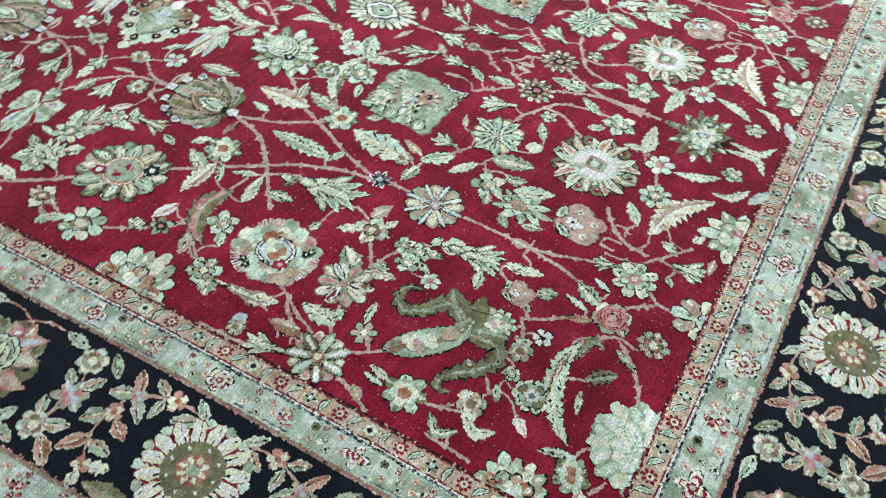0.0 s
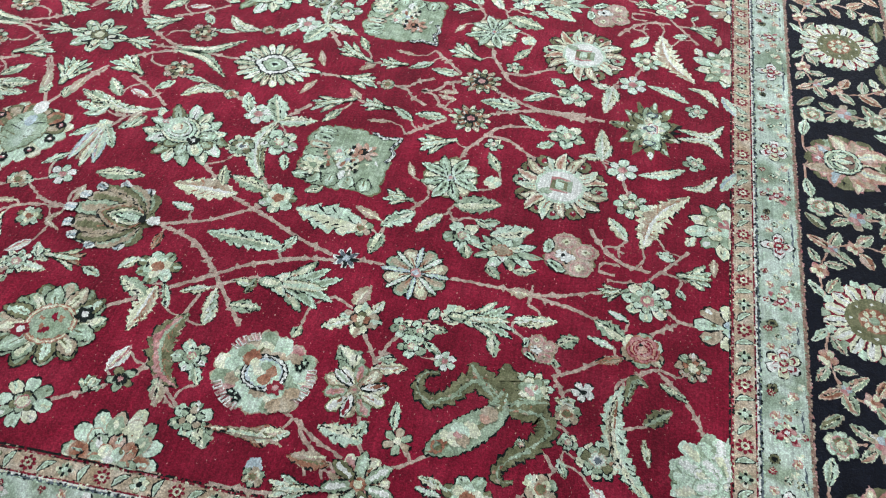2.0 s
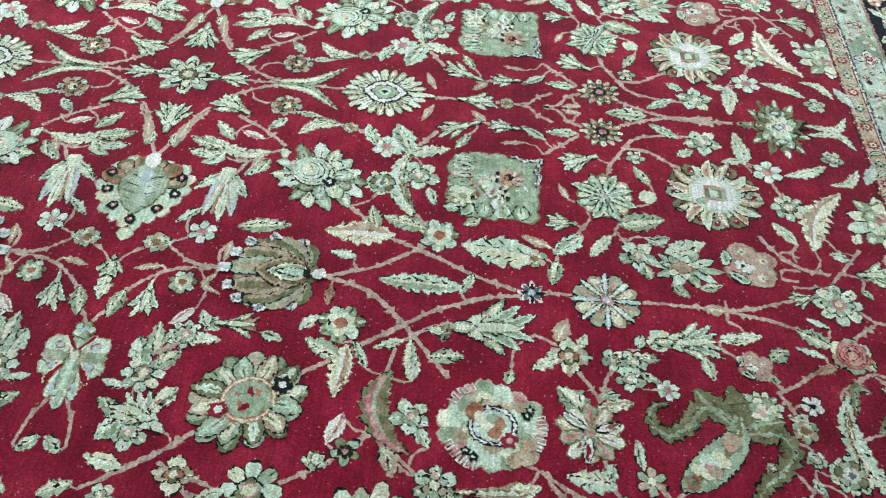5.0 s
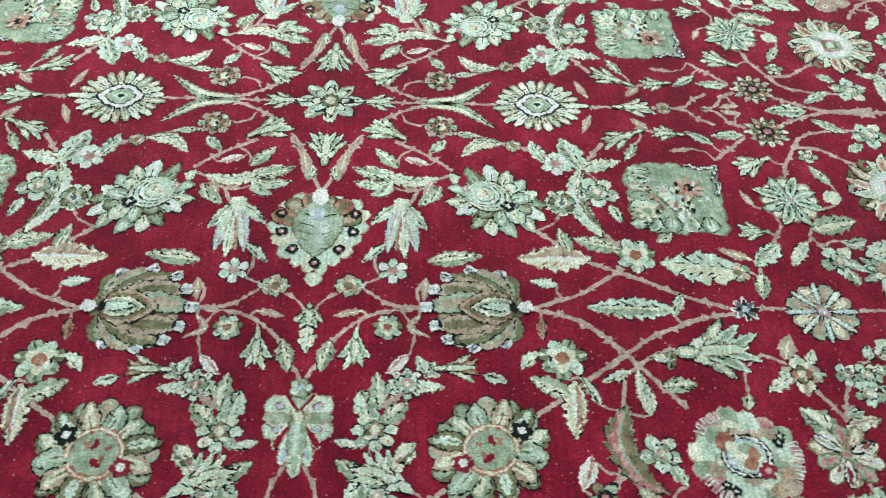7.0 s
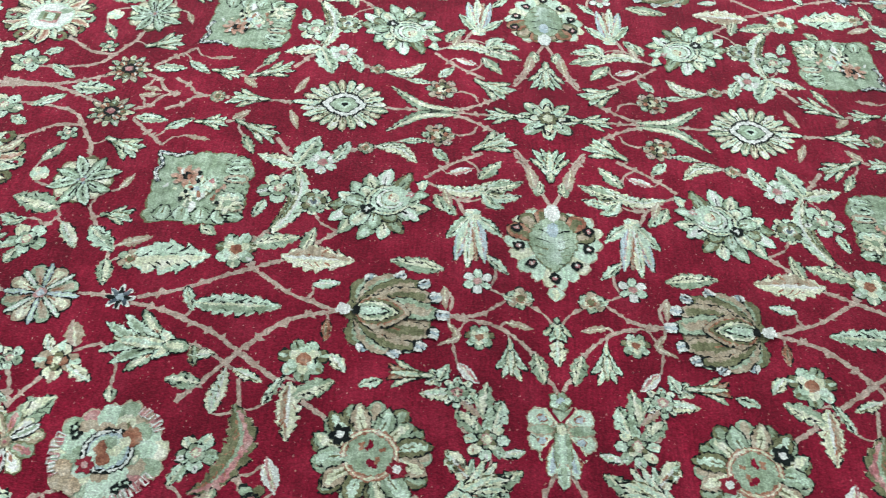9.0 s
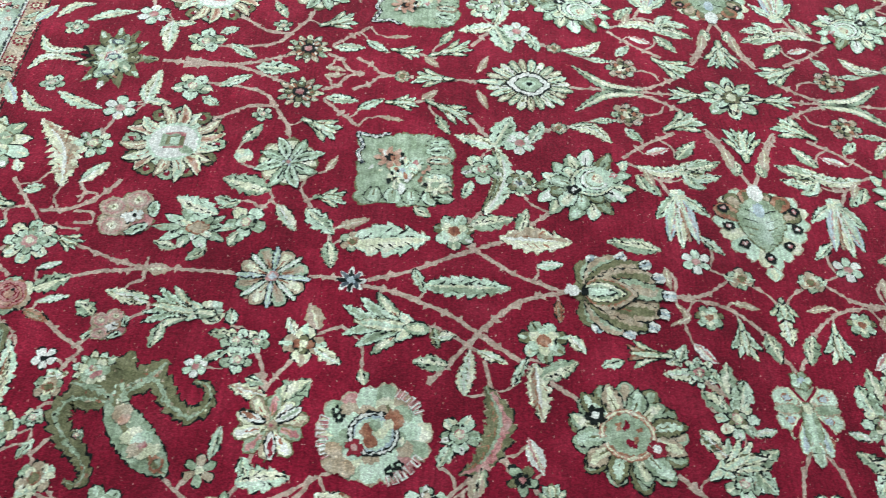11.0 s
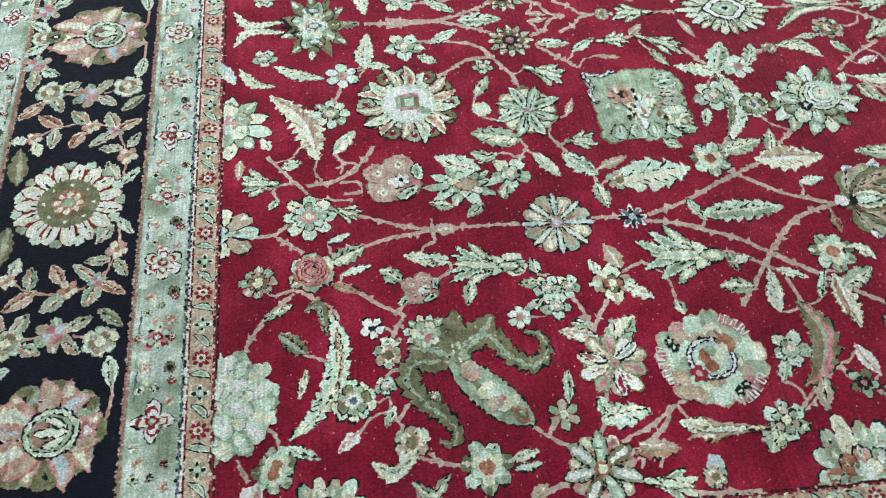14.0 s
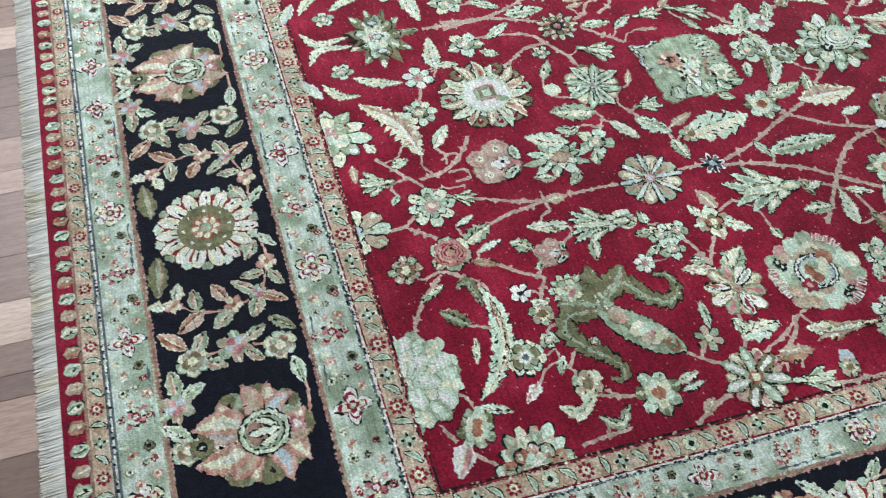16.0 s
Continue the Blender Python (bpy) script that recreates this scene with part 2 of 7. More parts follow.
def spline(points, step=0.004):
    """Points along a smooth curve through the given ones."""
    p = [Vector(q) for q in points]
    p = [2 * p[0] - p[1]] + p + [2 * p[-1] - p[-2]]
    out = []
    for a, b, c, d in zip(p, p[1:], p[2:], p[3:]):
        n = max(2, int((c - b).length / step))
        for i in range(n):
            t = i / n
            out.append(0.5 * (2 * b + (c - a) * t + (2 * a - 5 * b + 4 * c - d) * t * t + (3 * b - a - 3 * c + d) * t ** 3))
    return out + [p[-2]]


def ribbon(m, pts, half, mat, layer, side=None):
    """A ribbon along pts; half gives the half width on the left and the right of each point."""
    left, right = [], []
    for i, p in enumerate(pts):
        d = (pts[min(i + 1, len(pts) - 1)] - pts[max(i - 1, 0)]).normalized()
        nrm = Vector((-d.y, d.x))
        a, b = half[i]
        left.append(tuple(p + nrm * a))
        right.append(tuple(p - nrm * b))
    m.strip(left, right, mat, layer)


def vine(width, *points, mirror="q", mat=None):
    m = Motif()
    o = Vector(points[0])
    pts = spline([Vector(p) - o for p in points], 0.005)
    half, gap = [], 0
    for i in range(len(pts)):
        gap += 1
        a = b = width / 2 * rng.uniform(0.78, 1.18)
        if gap > 7 and rng.random() < 0.16 and 2 < i < len(pts) - 2:
            gap = 0
            if rng.random() < 0.5:
                a += width * 0.75
            else:
                b += width * 0.75
        half.append((a, b))
    ribbon(m, pts, half, mat or VINE, 0)
    # leaf-like spurs on both sides of a stem
    i = rng.randrange(5, 10)
    while width > 0.006 and mat is None and i < len(pts) - 4:
        d = (pts[i + 1] - pts[i - 1]).normalized()
        for g in (-1, 1):
            if rng.random() < 0.8:
                nrm = Vector((-d.y, d.x)) * g
                far = rng.uniform(0.5, 1.1) * width
                a, b, c = pts[i] - d * width * 0.7, pts[i] + d * width * 0.9, pts[i] + nrm * (far + width * 0.5) + d * width * rng.uniform(-0.9, 0.3)
                m.fan(tuple((a + b + c) / 3), [tuple(a), tuple((a + c) / 2 + nrm * 0.001), tuple(c), tuple((b + c) / 2 + nrm * 0.001), tuple(b)], VINE, 0.4)
        i += rng.randrange(13, 24)
    m.lay("vine", o.x, o.y, 0, mirror, carpet)


# fill, second tone, vein, outline, depth of the teeth
LEAVES = {
    "mint": (MINT, SAGE, INK, INK, 0.4), "sage": (SAGE, CREAM, INK, INK, 0.42), "cream": (CREAM, MINT, OLIVE, INK, 0.4),
    "white": (WHITE, ROSE, None, None, 0.1), "tan": (TAN, VINE, None, None, 0.3), "olive": (OLIVE, SAGE, INK, INK, 0.42),
    "rust": (RUST, TAN, None, INK, 0.3), "toothed": (MINT, CREAM, INK, INK, 0.42), "toothsage": (SAGE, CREAM, INK, INK, 0.42),
    "toothcream": (CREAM, TAN, RUST, INK, 0.5), "toothrust": (OLIVE, ROSE, RUST, INK, 0.42), "plainmint": (MINT, BLUE, None, None, 0.15),
    "blue": (BLUE, MINT, ROSE, INK, 0.12), "navyleaf": (SAGE, PEACH, INK, CREAM, 0.16), "navyrust": (PEACH, RUST, INK, CREAM, 0.14),
    "navymint": (MINT, SAGE, INK, CREAM, 0.16), "navygrey": (SAGE, OLIVE, INK, TAN, 0.1), "gold": (OLIVE, TAN, None, None, 0.25),
    "ink": (MINT, WHITE, None, INK, 0.0), "sunpetal": (CREAM, WHITE, INK, DARKRED, 0.0),
}


def wave(n, lo, hi, reach=9):
    """n values that wander slowly between lo and hi."""
    marks = [rng.uniform(lo, hi) for _ in range(n // reach + 3)]
    return [marks[i // reach] + (marks[i // reach + 1] - marks[i // reach]) * (i % reach) / reach for i in range(n)]


def swell(n, width, full, blunt):
    """Half widths of a leaf or petal that is widest at the share `full` of its length."""
    out = []
    for i in range(n):
        s = i / (n - 1)
        t = 0.5 * s / full if s < full else 0.5 + 0.5 * (s - full) / (1 - full)
        out.append(width / 2 * max(0.05, math.sin(math.pi * min(0.985, max(0.03, t)))) ** blunt)
    return out


def frond_into(m, style, width, pts, layer=0, full=0.42, blunt=0.75, rim=0.0016, soft_teeth=1.0):
    fill, second, vein, outline, teeth = LEAVES[style]
    teeth *= soft_teeth
    n = len(pts)
    length = sum((b - a).length for a, b in zip(pts, pts[1:]))
    count = max(2, round(length / (0.008 + 0.25 * width)))
    wide = []
    bite = [rng.uniform(0.5, 1.5) for _ in range(2 * count + 4)]
    for i, w in enumerate(swell(n, width, full, blunt)):
        s = i / (n - 1)
        saw, saw2 = (s * count) % 1.0, (s * count + 0.5) % 1.0
        ka, kb = teeth * bite[int(s * count)], teeth * bite[int(s * count + 0.5) + count + 1]
        wide.append((w * (1 - ka * saw + ka * 0.35), w * (1 - kb * saw2 + kb * 0.35)))
    if outline:
        ribbon(m, pts, [(a + rim * rng.uniform(0.3, 0.9), b + rim * rng.uniform(0.3, 0.9)) for a, b in wide], TAN if outline is INK else outline, layer)
    if outline is INK:
        # a broken dark line along both edges, heavier along one
        heavy = rng.randrange(2)
        for g in (0, 1):
            run, dark, edge = rng.randrange(4), rng.random() < (0.9 if g == heavy else 0.35), []
            for a, b in wide:
                run += 1
                if run > 3 and rng.random() < (0.16 if dark == (g == heavy) else 0.3):
                    run, dark = 0, not dark
                far = rim * rng.uniform(1.0, 1.9) if dark else -0.001
                edge.append((a + far, 0) if g == 0 else (0, b + far))
            ribbon(m, pts, edge, INK, layer + 0.5)
    ribbon(m, pts, wide, fill, layer + 1)
    # the second tone on one side, a pale midrib, and a dark line beside it
    share = wave(n, 0.35, 0.95)
    half = [(a * share[i], 0.0004) if i > n * 0.08 else (0, 0) for i, (a, b) in enumerate(wide)]
    if rng.random() < 0.5:
        half = [(q, p) for p, q in half]
    ribbon(m, pts, half, second, layer + 2)
    if width > 0.013:
        k1 = max(3, int(n * 0.82))
        rib = [(max(0.0006, 0.17 * a * (1 - 0.6 * i / n)), max(0.0006, 0.17 * b * (1 - 0.6 * i / n))) for i, (a, b) in enumerate(wide)]
        ribbon(m, pts[:k1], rib[:k1], WHITE if fill is CREAM else OLIVE if fill is RUST else CREAM if fill is not OLIVE else SAGE, layer + 3)
    if vein:
        g = rng.choice((-1, 1))
        i = int(n * rng.uniform(0.12, 0.22))
        while i < n * 0.84:
            k = min(n - 1, i + rng.randrange(4, 9))
            if k - i > 1:
                off = 0.26 * g if width > 0.013 else 0.0
                edge = [(off * wide[q][0] + 0.0009, 0.0009 - off * wide[q][0]) for q in range(i, k)]
                ribbon(m, pts[i:k], edge, vein, layer + 4)
            i = k + rng.randrange(1, 5)
        if width > 0.026:
            for i in range(int(n * 0.2), int(n * 0.75), 4):
                d = (pts[min(i + 1, n - 1)] - pts[i - 1]).normalized()
                nrm, h = Vector((-d.y, d.x)), rng.choice((-1, 1))
                p, q = pts[i] + nrm * h * 0.3 * wide[i][0], pts[i] + (nrm * h * 0.7 + d * 0.5) * wide[i][0]
                m.line(tuple(p), tuple(q), 0.0014, vein, layer + 4)


def petal(m, st, e, width, fill, layer, edge=None, heart=None, full=0.6, blunt=0.5, rim=0.0021, bend=0.0, vein=None):
    """One petal from st to e, with an outline, a paler middle and a vein."""
    st, e = Vector(st), Vector(e)
    d = e - st
    pts = spline([st, (st + e) / 2 + Vector((-d.y, d.x)) * bend, e], 0.0028)
    n = len(pts)
    wide = [(w * rng.uniform(0.9, 1.08), w * rng.uniform(0.9, 1.08)) for w in swell(n, width, full, blunt)]
    if edge:
        ribbon(m, pts, [(a + rim * rng.uniform(0.5, 1.2), b + rim * rng.uniform(0.5, 1.2)) for a, b in wide], edge, layer)
        tip = e + d.normalized() * rim
        m.line(tuple(e - d * 0.06), tuple(tip), rim * 1.6, edge, layer)
    ribbon(m, pts, wide, fill, layer + 1)
    if heart and n > 5:
        k0, k1 = n // 5, n - max(1, n // 8)
        ribbon(m, pts[k0:k1], [(a * rng.uniform(0.35, 0.62), b * rng.uniform(0.35, 0.62)) for a, b in wide[k0:k1]], heart, layer + 2)
    if vein and n > 4:
        k0, k1 = n // 6, max(n // 6 + 2, int(n * 0.62))
        ribbon(m, pts[k0:k1], [(0.0011, 0.0011)] * (k1 - k0), vein, layer + 3)


def wreath(m, a, b, n, inner, outer, width, looks, layer, edge=None, y=0.0, t0=0.0, span=2 * math.pi, bend=0.0, full=0.6, blunt=0.5, vein=None, uneven=0.08):
    """n petals round (0, y) on an ellipse of half axes a and b; looks gives (fill, middle) in turn."""
    for k in range(n):
        t = t0 + span * (k + 0.5) / n
        q = 1 + rng.uniform(-uneven, uneven)
        c, s = math.cos(t), math.sin(t)
        fill, heart = looks[k % len(looks)]
        petal(m, (a * inner * c, y + b * inner * s), (a * outer * q * c, y + b * outer * q * s), width * (a + b) / 2, fill, layer + 4 * (k % 2) + 0.07 * k, edge, heart, full, blunt, bend=bend * rng.choice((-1, 1)), vein=vein)


def arc(m, x, y, rx, ry, t0, t1, width, mat, layer):
    """A thin line along part of an ellipse."""
    n = max(6, int(abs(t1 - t0) * max(rx, ry) / 0.003))
    pts = [Vector((x + rx * math.cos(t0 + (t1 - t0) * i / n), y + ry * math.sin(t0 + (t1 - t0) * i / n))) for i in range(n + 1)]
    ribbon(m, pts, [(width / 2 * rng.uniform(0.8, 1.2), width / 2 * rng.uniform(0.8, 1.2)) for _ in pts], mat, layer)


def eye(m, x, y, r, petal_, middle, layer):
    """A small dark blossom with a pale middle."""
    for k in range(5):
        t = 1.2566 * k + 0.3
        m.blob(x + r * 0.55 * math.cos(t), y + r * 0.55 * math.sin(t), r * 0.55, r * 0.42, t, petal_, layer + 0.1 * k, 8)
    m.blob(x, y, r * 0.4, r * 0.4, 0, middle, layer + 1, 7)


def frond(style, width, *points, mirror="q", parent=None, name="leaf"):
    """A leaf along a curve, from its base to its tip."""
    m = Motif()
    o = Vector(points[0])
    frond_into(m, style, width, spline([Vector(p) - o for p in points], 0.0024))
    m.lay(name, o.x, o.y, 0, mirror, parent or carpet)


# yarns of the outer petals, inner petals and cup
TULIPS = {
    "mint": (("sage", "mint", "mint"), SAGE), "cream": (("mint", "cream", "cream"), MINT), "sage": (("olive", "sage", "mint"), OLIVE),
    "tan": (("rust", "tan", "cream"), RUST), "white": (("cream", "white", "cream"), CREAM),
    "rose": (("sage", "rust", "cream"), SAGE), "navy": (("navymint", "navyleaf", "navymint"), PEACH),
}


def tulip(style, width, base, tip, mirror="q", parent=None):
    """A half-open flower: a fan of petals out of a cup."""
    m = Motif()
    o, d = Vector(base), Vector(tip) - Vector(base)
    length, turn = d.length, math.degrees(math.atan2(d.y, d.x)) - 90
    looks, cup = TULIPS[style]
    spread = min(1.0, math.atan2(width * 0.58, length * 0.70))
    wide = width > 0.06
    pairs = ((1.0, 0.80, 0), (0.66, 0.92, 1), (0.33, 1.0, 2)) if wide else ((1.0, 0.82, 0), (0.48, 0.98, 1))
    for k, (turned, far, look_) in enumerate(pairs):
        for g in (-1, 1):
            far_ = far * rng.uniform(0.90, 1.05) * length
            e = (g * math.sin(spread * turned) * far_, math.cos(spread * turned) * far_)
            fill, heart, vein, edge, _ = LEAVES[looks[look_]]
            petal(m, (0, length * 0.06), e, width * (0.19 if wide else 0.30), fill, 4 * k, edge, heart, 0.66, 0.75, 0.0019, 0.10 * g, vein if rng.random() < 0.6 else RUST)
    petal(m, (0, length * 0.05), (0, length * 0.86), width * (0.17 if wide else 0.24), CREAM, 13, OLIVE, MINT, 0.6, 0.7, 0.0016)
    for g in (-1, 1) if wide else ():
        petal(m, (0, length * 0.02), (g * width * 0.24, length * 0.34), width * 0.17, MINT, 13, INK, CREAM, 0.6, 0.6, 0.0018, 0.12 * g)
    petal(m, (0, -length * 0.04), (0, length * 0.26), width * 0.22, cup, 17, INK, CREAM, 0.55, 0.5)
    m.lay("bud", o.x, o.y, turn, mirror, parent or carpet)


# Rings of petals from the outside in: scale, petals, depth, sharpness, yarns, outline, spokes, shift towards the base
BLOOMS = {
    "white16": ((0.70, 12, 0.10, 1.4, (CREAM, MINT), TAN, -1, 0),),
    "daisy8": ((0.90, 16, 0.06, 2, (TAN, SAGE), INK, -1, 0),),
    "aster": ((0.80, 8, 0.30, 1.4, (TAN, CREAM, SAGE), OLIVE, -1, 0),),
    "brown": ((1, 12, 0.40, 0.7, (CREAM, TAN, SAGE), INK, 0, 0), (0.62, 8, 0.2, 1.5, (OLIVE, RUST), INK, 0, 0), (0.34, 6, 0.1, 2, (INK,), None, 0, 0), (0.17, 5, 0.1, 2, (ROSE,), None, 0, 0)),
    "center": ((1, 8, 0.42, 0.9, (MINT, SAGE), INK, 1, 0), (0.80, 8, 0.5, 0.9, (INK, SAGE), CREAM, 0, 0), (0.62, 8, 0.5, 1.0, (CREAM, MINT), INK, 0, 0), (0.30, 8, 0.3, 1.5, (OLIVE,), INK, 0, 0), (0.16, 5, 0.1, 2, (CREAM,), None, 0, 0)),
    "white6": ((1, 6, 0.45, 1.8, (WHITE, MINT), INK, 0, 0), (0.3, 5, 0.1, 2, (ROSE,), SAGE, 0, 0)),
    "tiny5": ((1, 5, 0.6, 1.8, (WHITE,), INK, 0, 0), (0.28, 4, 0.1, 2, (INK,), None, 0, 0)),
    "mint5": ((1, 5, 0.45, 1.6, (MINT, SAGE, CREAM), INK, 0, 0), (0.5, 5, 0.3, 1.6, (SAGE, MINT), INK, 0, 0), (0.2, 4, 0.1, 2, (CREAM,), ROSE, 0, 0)),
    "mint8": ((1, 8, 0.38, 1.7, (MINT, CREAM, MINT, SAGE), INK, 1, 0), (0.45, 6, 0.3, 1.6, (SAGE, OLIVE), INK, 0, 0), (0.22, 4, 0.1, 2, (CREAM,), ROSE, 0, 0)),
    "f8": ((1, 8, 0.40, 1.7, (MINT, CREAM), INK, 1, 0), (0.62, 8, 0.4, 1.5, (SAGE, MINT), INK, 0, 0), (0.3, 6, 0.2, 2, (ROSE,), SAGE, 0, 0), (0.15, 4, 0.1, 2, (CREAM,), None, 0, 0)),
    "rose": ((1, 6, 0.2, 2, (SAGE, TAN, MINT, SAGE, CREAM, TAN), INK, -1, 0), (0.74, 5, 0.12, 2, (ROSE,), RUST, -1, 0), (0.58, 5, 0.12, 2, (PEACH,), DARKRED, -1, 0), (0.40, 4, 0.1, 2, (ROSE,), DARKRED, -1, 0), (0.24, 4, 0.1, 2, (PEACH,), DARKRED, -1, 0)),
    "pink": ((1, 6, 0.3, 1.8, (VINE, TAN, ROSE), OLIVE, -1, 0), (0.6, 5, 0.3, 1.8, (TAN, PEACH), RUST, -1, 0), (0.26, 5, 0.3, 2, (WHITE,), INK, -1, -0.2)),
    "sagefl": ((1, 7, 0.32, 1.5, (SAGE, MINT, OLIVE), INK, 0, 0), (0.66, 6, 0.28, 1.5, (CREAM, MINT), SAGE, 0, 0), (0.3, 4, 0.1, 2, (RUST,), CREAM, 0, 0)),
    "tan4": ((1, 4, 0.42, 1.6, (CREAM, TAN), INK, 0, 0), (0.5, 4, 0.42, 1.5, (OLIVE, RUST), INK, 0, 0), (0.2, 4, 0.1, 2, (CREAM,), None, 0, 0)),
    "olive6": ((1, 6, 0.62, 1.9, (SAGE, TAN), INK, 0, 0), (0.26, 5, 0.1, 2, (CREAM,), None, 0, 0)),
    "outlined": ((1, 6, 0.42, 1.9, (MINT, SAGE), INK, 0, 0), (0.62, 6, 0.5, 1.8, (SAGE, TAN), INK, 0, 0), (0.22, 4, 0.1, 2, (CREAM,), INK, 0, 0)),
    "darkgreen5": ((1, 5, 0.5, 0.7, (SAGE, OLIVE), INK, 0, 0), (0.55, 5, 0.5, 1.3, (INK,), None, 0, 0), (0.18, 4, 0.1, 2, (ROSE,), None, 0, 0)),
    "scallop": ((1, 10, 0.22, 2, (CREAM, MINT), INK, 0, 0), (0.72, 7, 0.2, 2, (SAGE, OLIVE), INK, 0, 0), (0.38, 5, 0.2, 2, (MINT,), TAN, 0, 0), (0.2, 4, 0.1, 2, (STEEL,), WHITE, 0, 0)),
    "dot": ((1, 5, 0.15, 2, (CREAM, MINT), None, 0, 0),),
    "bluedot": ((1, 5, 0.15, 2, (BLUE,), None, 0, 0),),
    "bud": ((1, 6, 0.25, 1.6, (SAGE, TAN), INK, 0, 0), (0.62, 5, 0.25, 1.8, (CREAM, TAN), None, 0, 0), (0.3, 4, 0.1, 2, (OLIVE,), RUST, 0, 0)),
    "tanbrown": ((1, 8, 0.3, 1.6, (TAN, VINE, SAGE), INK, 0, 0), (0.6, 7, 0.4, 1.5, (OLIVE, RUST), INK, 0, 0), (0.3, 5, 0.2, 2, (CREAM,), None, 0, 0)),
    "lotus": ((0.86, 11, 0.24, 1.3, (TAN, CREAM, SAGE), None, -1, 0),),
    "corner": ((0.80, 8, 0.3, 1.5, (TAN, SAGE, CREAM), None, -1, 0),),
    "fleuron": ((1, 15, 0.10, 1.6, (MINT, SAGE, TAN, MINT, CREAM, SAGE, ROSE), TAN, -1, 0), (0.84, 11, 0.2, 1.4, (MINT, CREAM, SAGE, MINT, TAN), None, -1, 0), (0.64, 9, 0.2, 1.4, (TAN, MINT, SAGE, MINT, APRICOT), None, -1, 0)),
    "dahlia": ((0.80, 13, 0.16, 1.2, (SAGE, OLIVE), OLIVE, -1, 0),),
    "leafy": ((0.80, 13, 0.16, 1.2, (SAGE, MINT, SAGE), OLIVE, -1, 0),),
    "feather": ((0.86, 21, 0.10, 1.2, (SAGE, OLIVE), None, -1, 0),),
    "eyes": ((1, 17, 0.13, 1.2, (MINT, MINT, CREAM), TAN, -1, 0),),
    "maple": ((1, 11, 0.40, 0.5, (OLIVE,), None, 1, 0), (0.66, 9, 0.3, 1.0, (OLIVE, SAGE), INK, 0, 0), (0.40, 6, 0.4, 1.2, (MINT, CREAM), SAGE, 0, 0.1), (0.16, 5, 0.3, 1.4, (WHITE,), ROSE, 0, 0.1)),
    "square": ((1, 16, 0.05, 2, (SAGE,), OLIVE, -1, 0),),
    "striped": ((0.80, 9, 0.12, 1.4, (OLIVE, SAGE, TAN), OLIVE, -1, 0),),
    "fan": ((0.62, 9, 0.10, 1.4, (SAGE, MINT), TAN, -1, -0.15),),
    "halfsage": ((1, 11, 0.28, 0.6, (MINT, SAGE, CREAM), INK, 1, 0), (0.68, 7, 0.2, 1.4, (CREAM, SAGE), OLIVE, 0, -0.1), (0.36, 5, 0.3, 1.4, (ROSE, MINT), SAGE, 0, -0.1)),
    "blob": ((1, 13, 0.20, 1.5, (MINT, SAGE, MINT), None, -1, 0), (0.84, 10, 0.2, 1.2, (MINT, MINT, CREAM), None, -1, -0.04), (0.62, 9, 0.3, 1.0, (WHITE, MINT, WHITE), None, -1, -0.1), (0.38, 6, 0.3, 1.0, (WHITE, CREAM), MINT, -1, -0.1)),
    "lobes": ((1, 15, 0.24, 1.3, (MINT, SAGE, CREAM, TAN, MINT), INK, 0, 0), (0.80, 11, 0.26, 1.2, (CREAM, SAGE, MINT, RUST, SAGE), TAN, 0, 0), (0.58, 8, 0.2, 1.3, (RUST, PEACH, SAGE), INK, 0, -0.05), (0.42, 7, 0.25, 1.4, (MINT, CREAM, SAGE), RUST, 0, -0.1), (0.2, 4, 0.3, 1.8, (WHITE, CREAM), None, 0, -0.1)),
    "edge": ((1, 8, 0.32, 1.8, (MINT, TAN, CREAM, TAN), INK, 1, 0), (0.42, 5, 0.3, 1.8, (BLUE, MINT), INK, 0, -0.2)),
    "jag": ((1, 10, 0.42, 0.55, (MINT, SAGE), INK, 1, 0), (0.6, 7, 0.4, 0.55, (SAGE, CREAM, MINT), INK, 0, -0.1), (0.26, 4, 0.3, 1.4, (TAN,), RUST, 0, -0.1)),
    "darkstar": ((1, 8, 0.5, 0.8, (WHITE,), None, 0, 0), (0.84, 8, 0.55, 0.8, (INK, STEEL), None, 0, 0), (0.24, 4, 0.1, 2, (BLUE,), None, 0, 0)),
    # main border
    "sunburst": ((0.90, 17, 0.06, 1.4, (NAVY, DARKRED), None, -1, 0),),
    "flame": ((0.80, 11, 0.2, 1.2, (OLIVE, SAGE, OLIVE), None, -1, 0),),
    "greyfl": ((1, 6, 0.40, 1.2, (TAN, SAGE), None, 0, 0), (0.58, 5, 0.3, 1.4, (ROSE, BLUE), None, 0, 0)),
    "pinkfl": ((1, 5, 0.45, 1.6, (CREAM, PEACH), ROSE, 0, 0), (0.3, 4, 0.1, 2, (RUST,), None, 0, 0)),
    "shield": ((1, 6, 0.25, 1.8, (CREAM, MINT), SAGE, 0, 0), (0.66, 5, 0.2, 1.8, (SAGE, OLIVE), ROSE, 0, 0), (0.34, 4, 0.2, 2, (CREAM,), RUST, 0, 0)),
    # guard borders
    "guard6": ((1, 6, 0.42, 1.8, (CREAM, WHITE), INK, -1, 0), (0.74, 6, 0.45, 1.7, (DARKRED,), None, -1, 0), (0.62, 6, 0.45, 1.7, (CREAM, WHITE), None, -1, 0), (0.26, 5, 0.1, 2, (DARKRED,), SAGE, -1, 0), (0.12, 4, 0.1, 2, (CREAM,), None, -1, 0)),
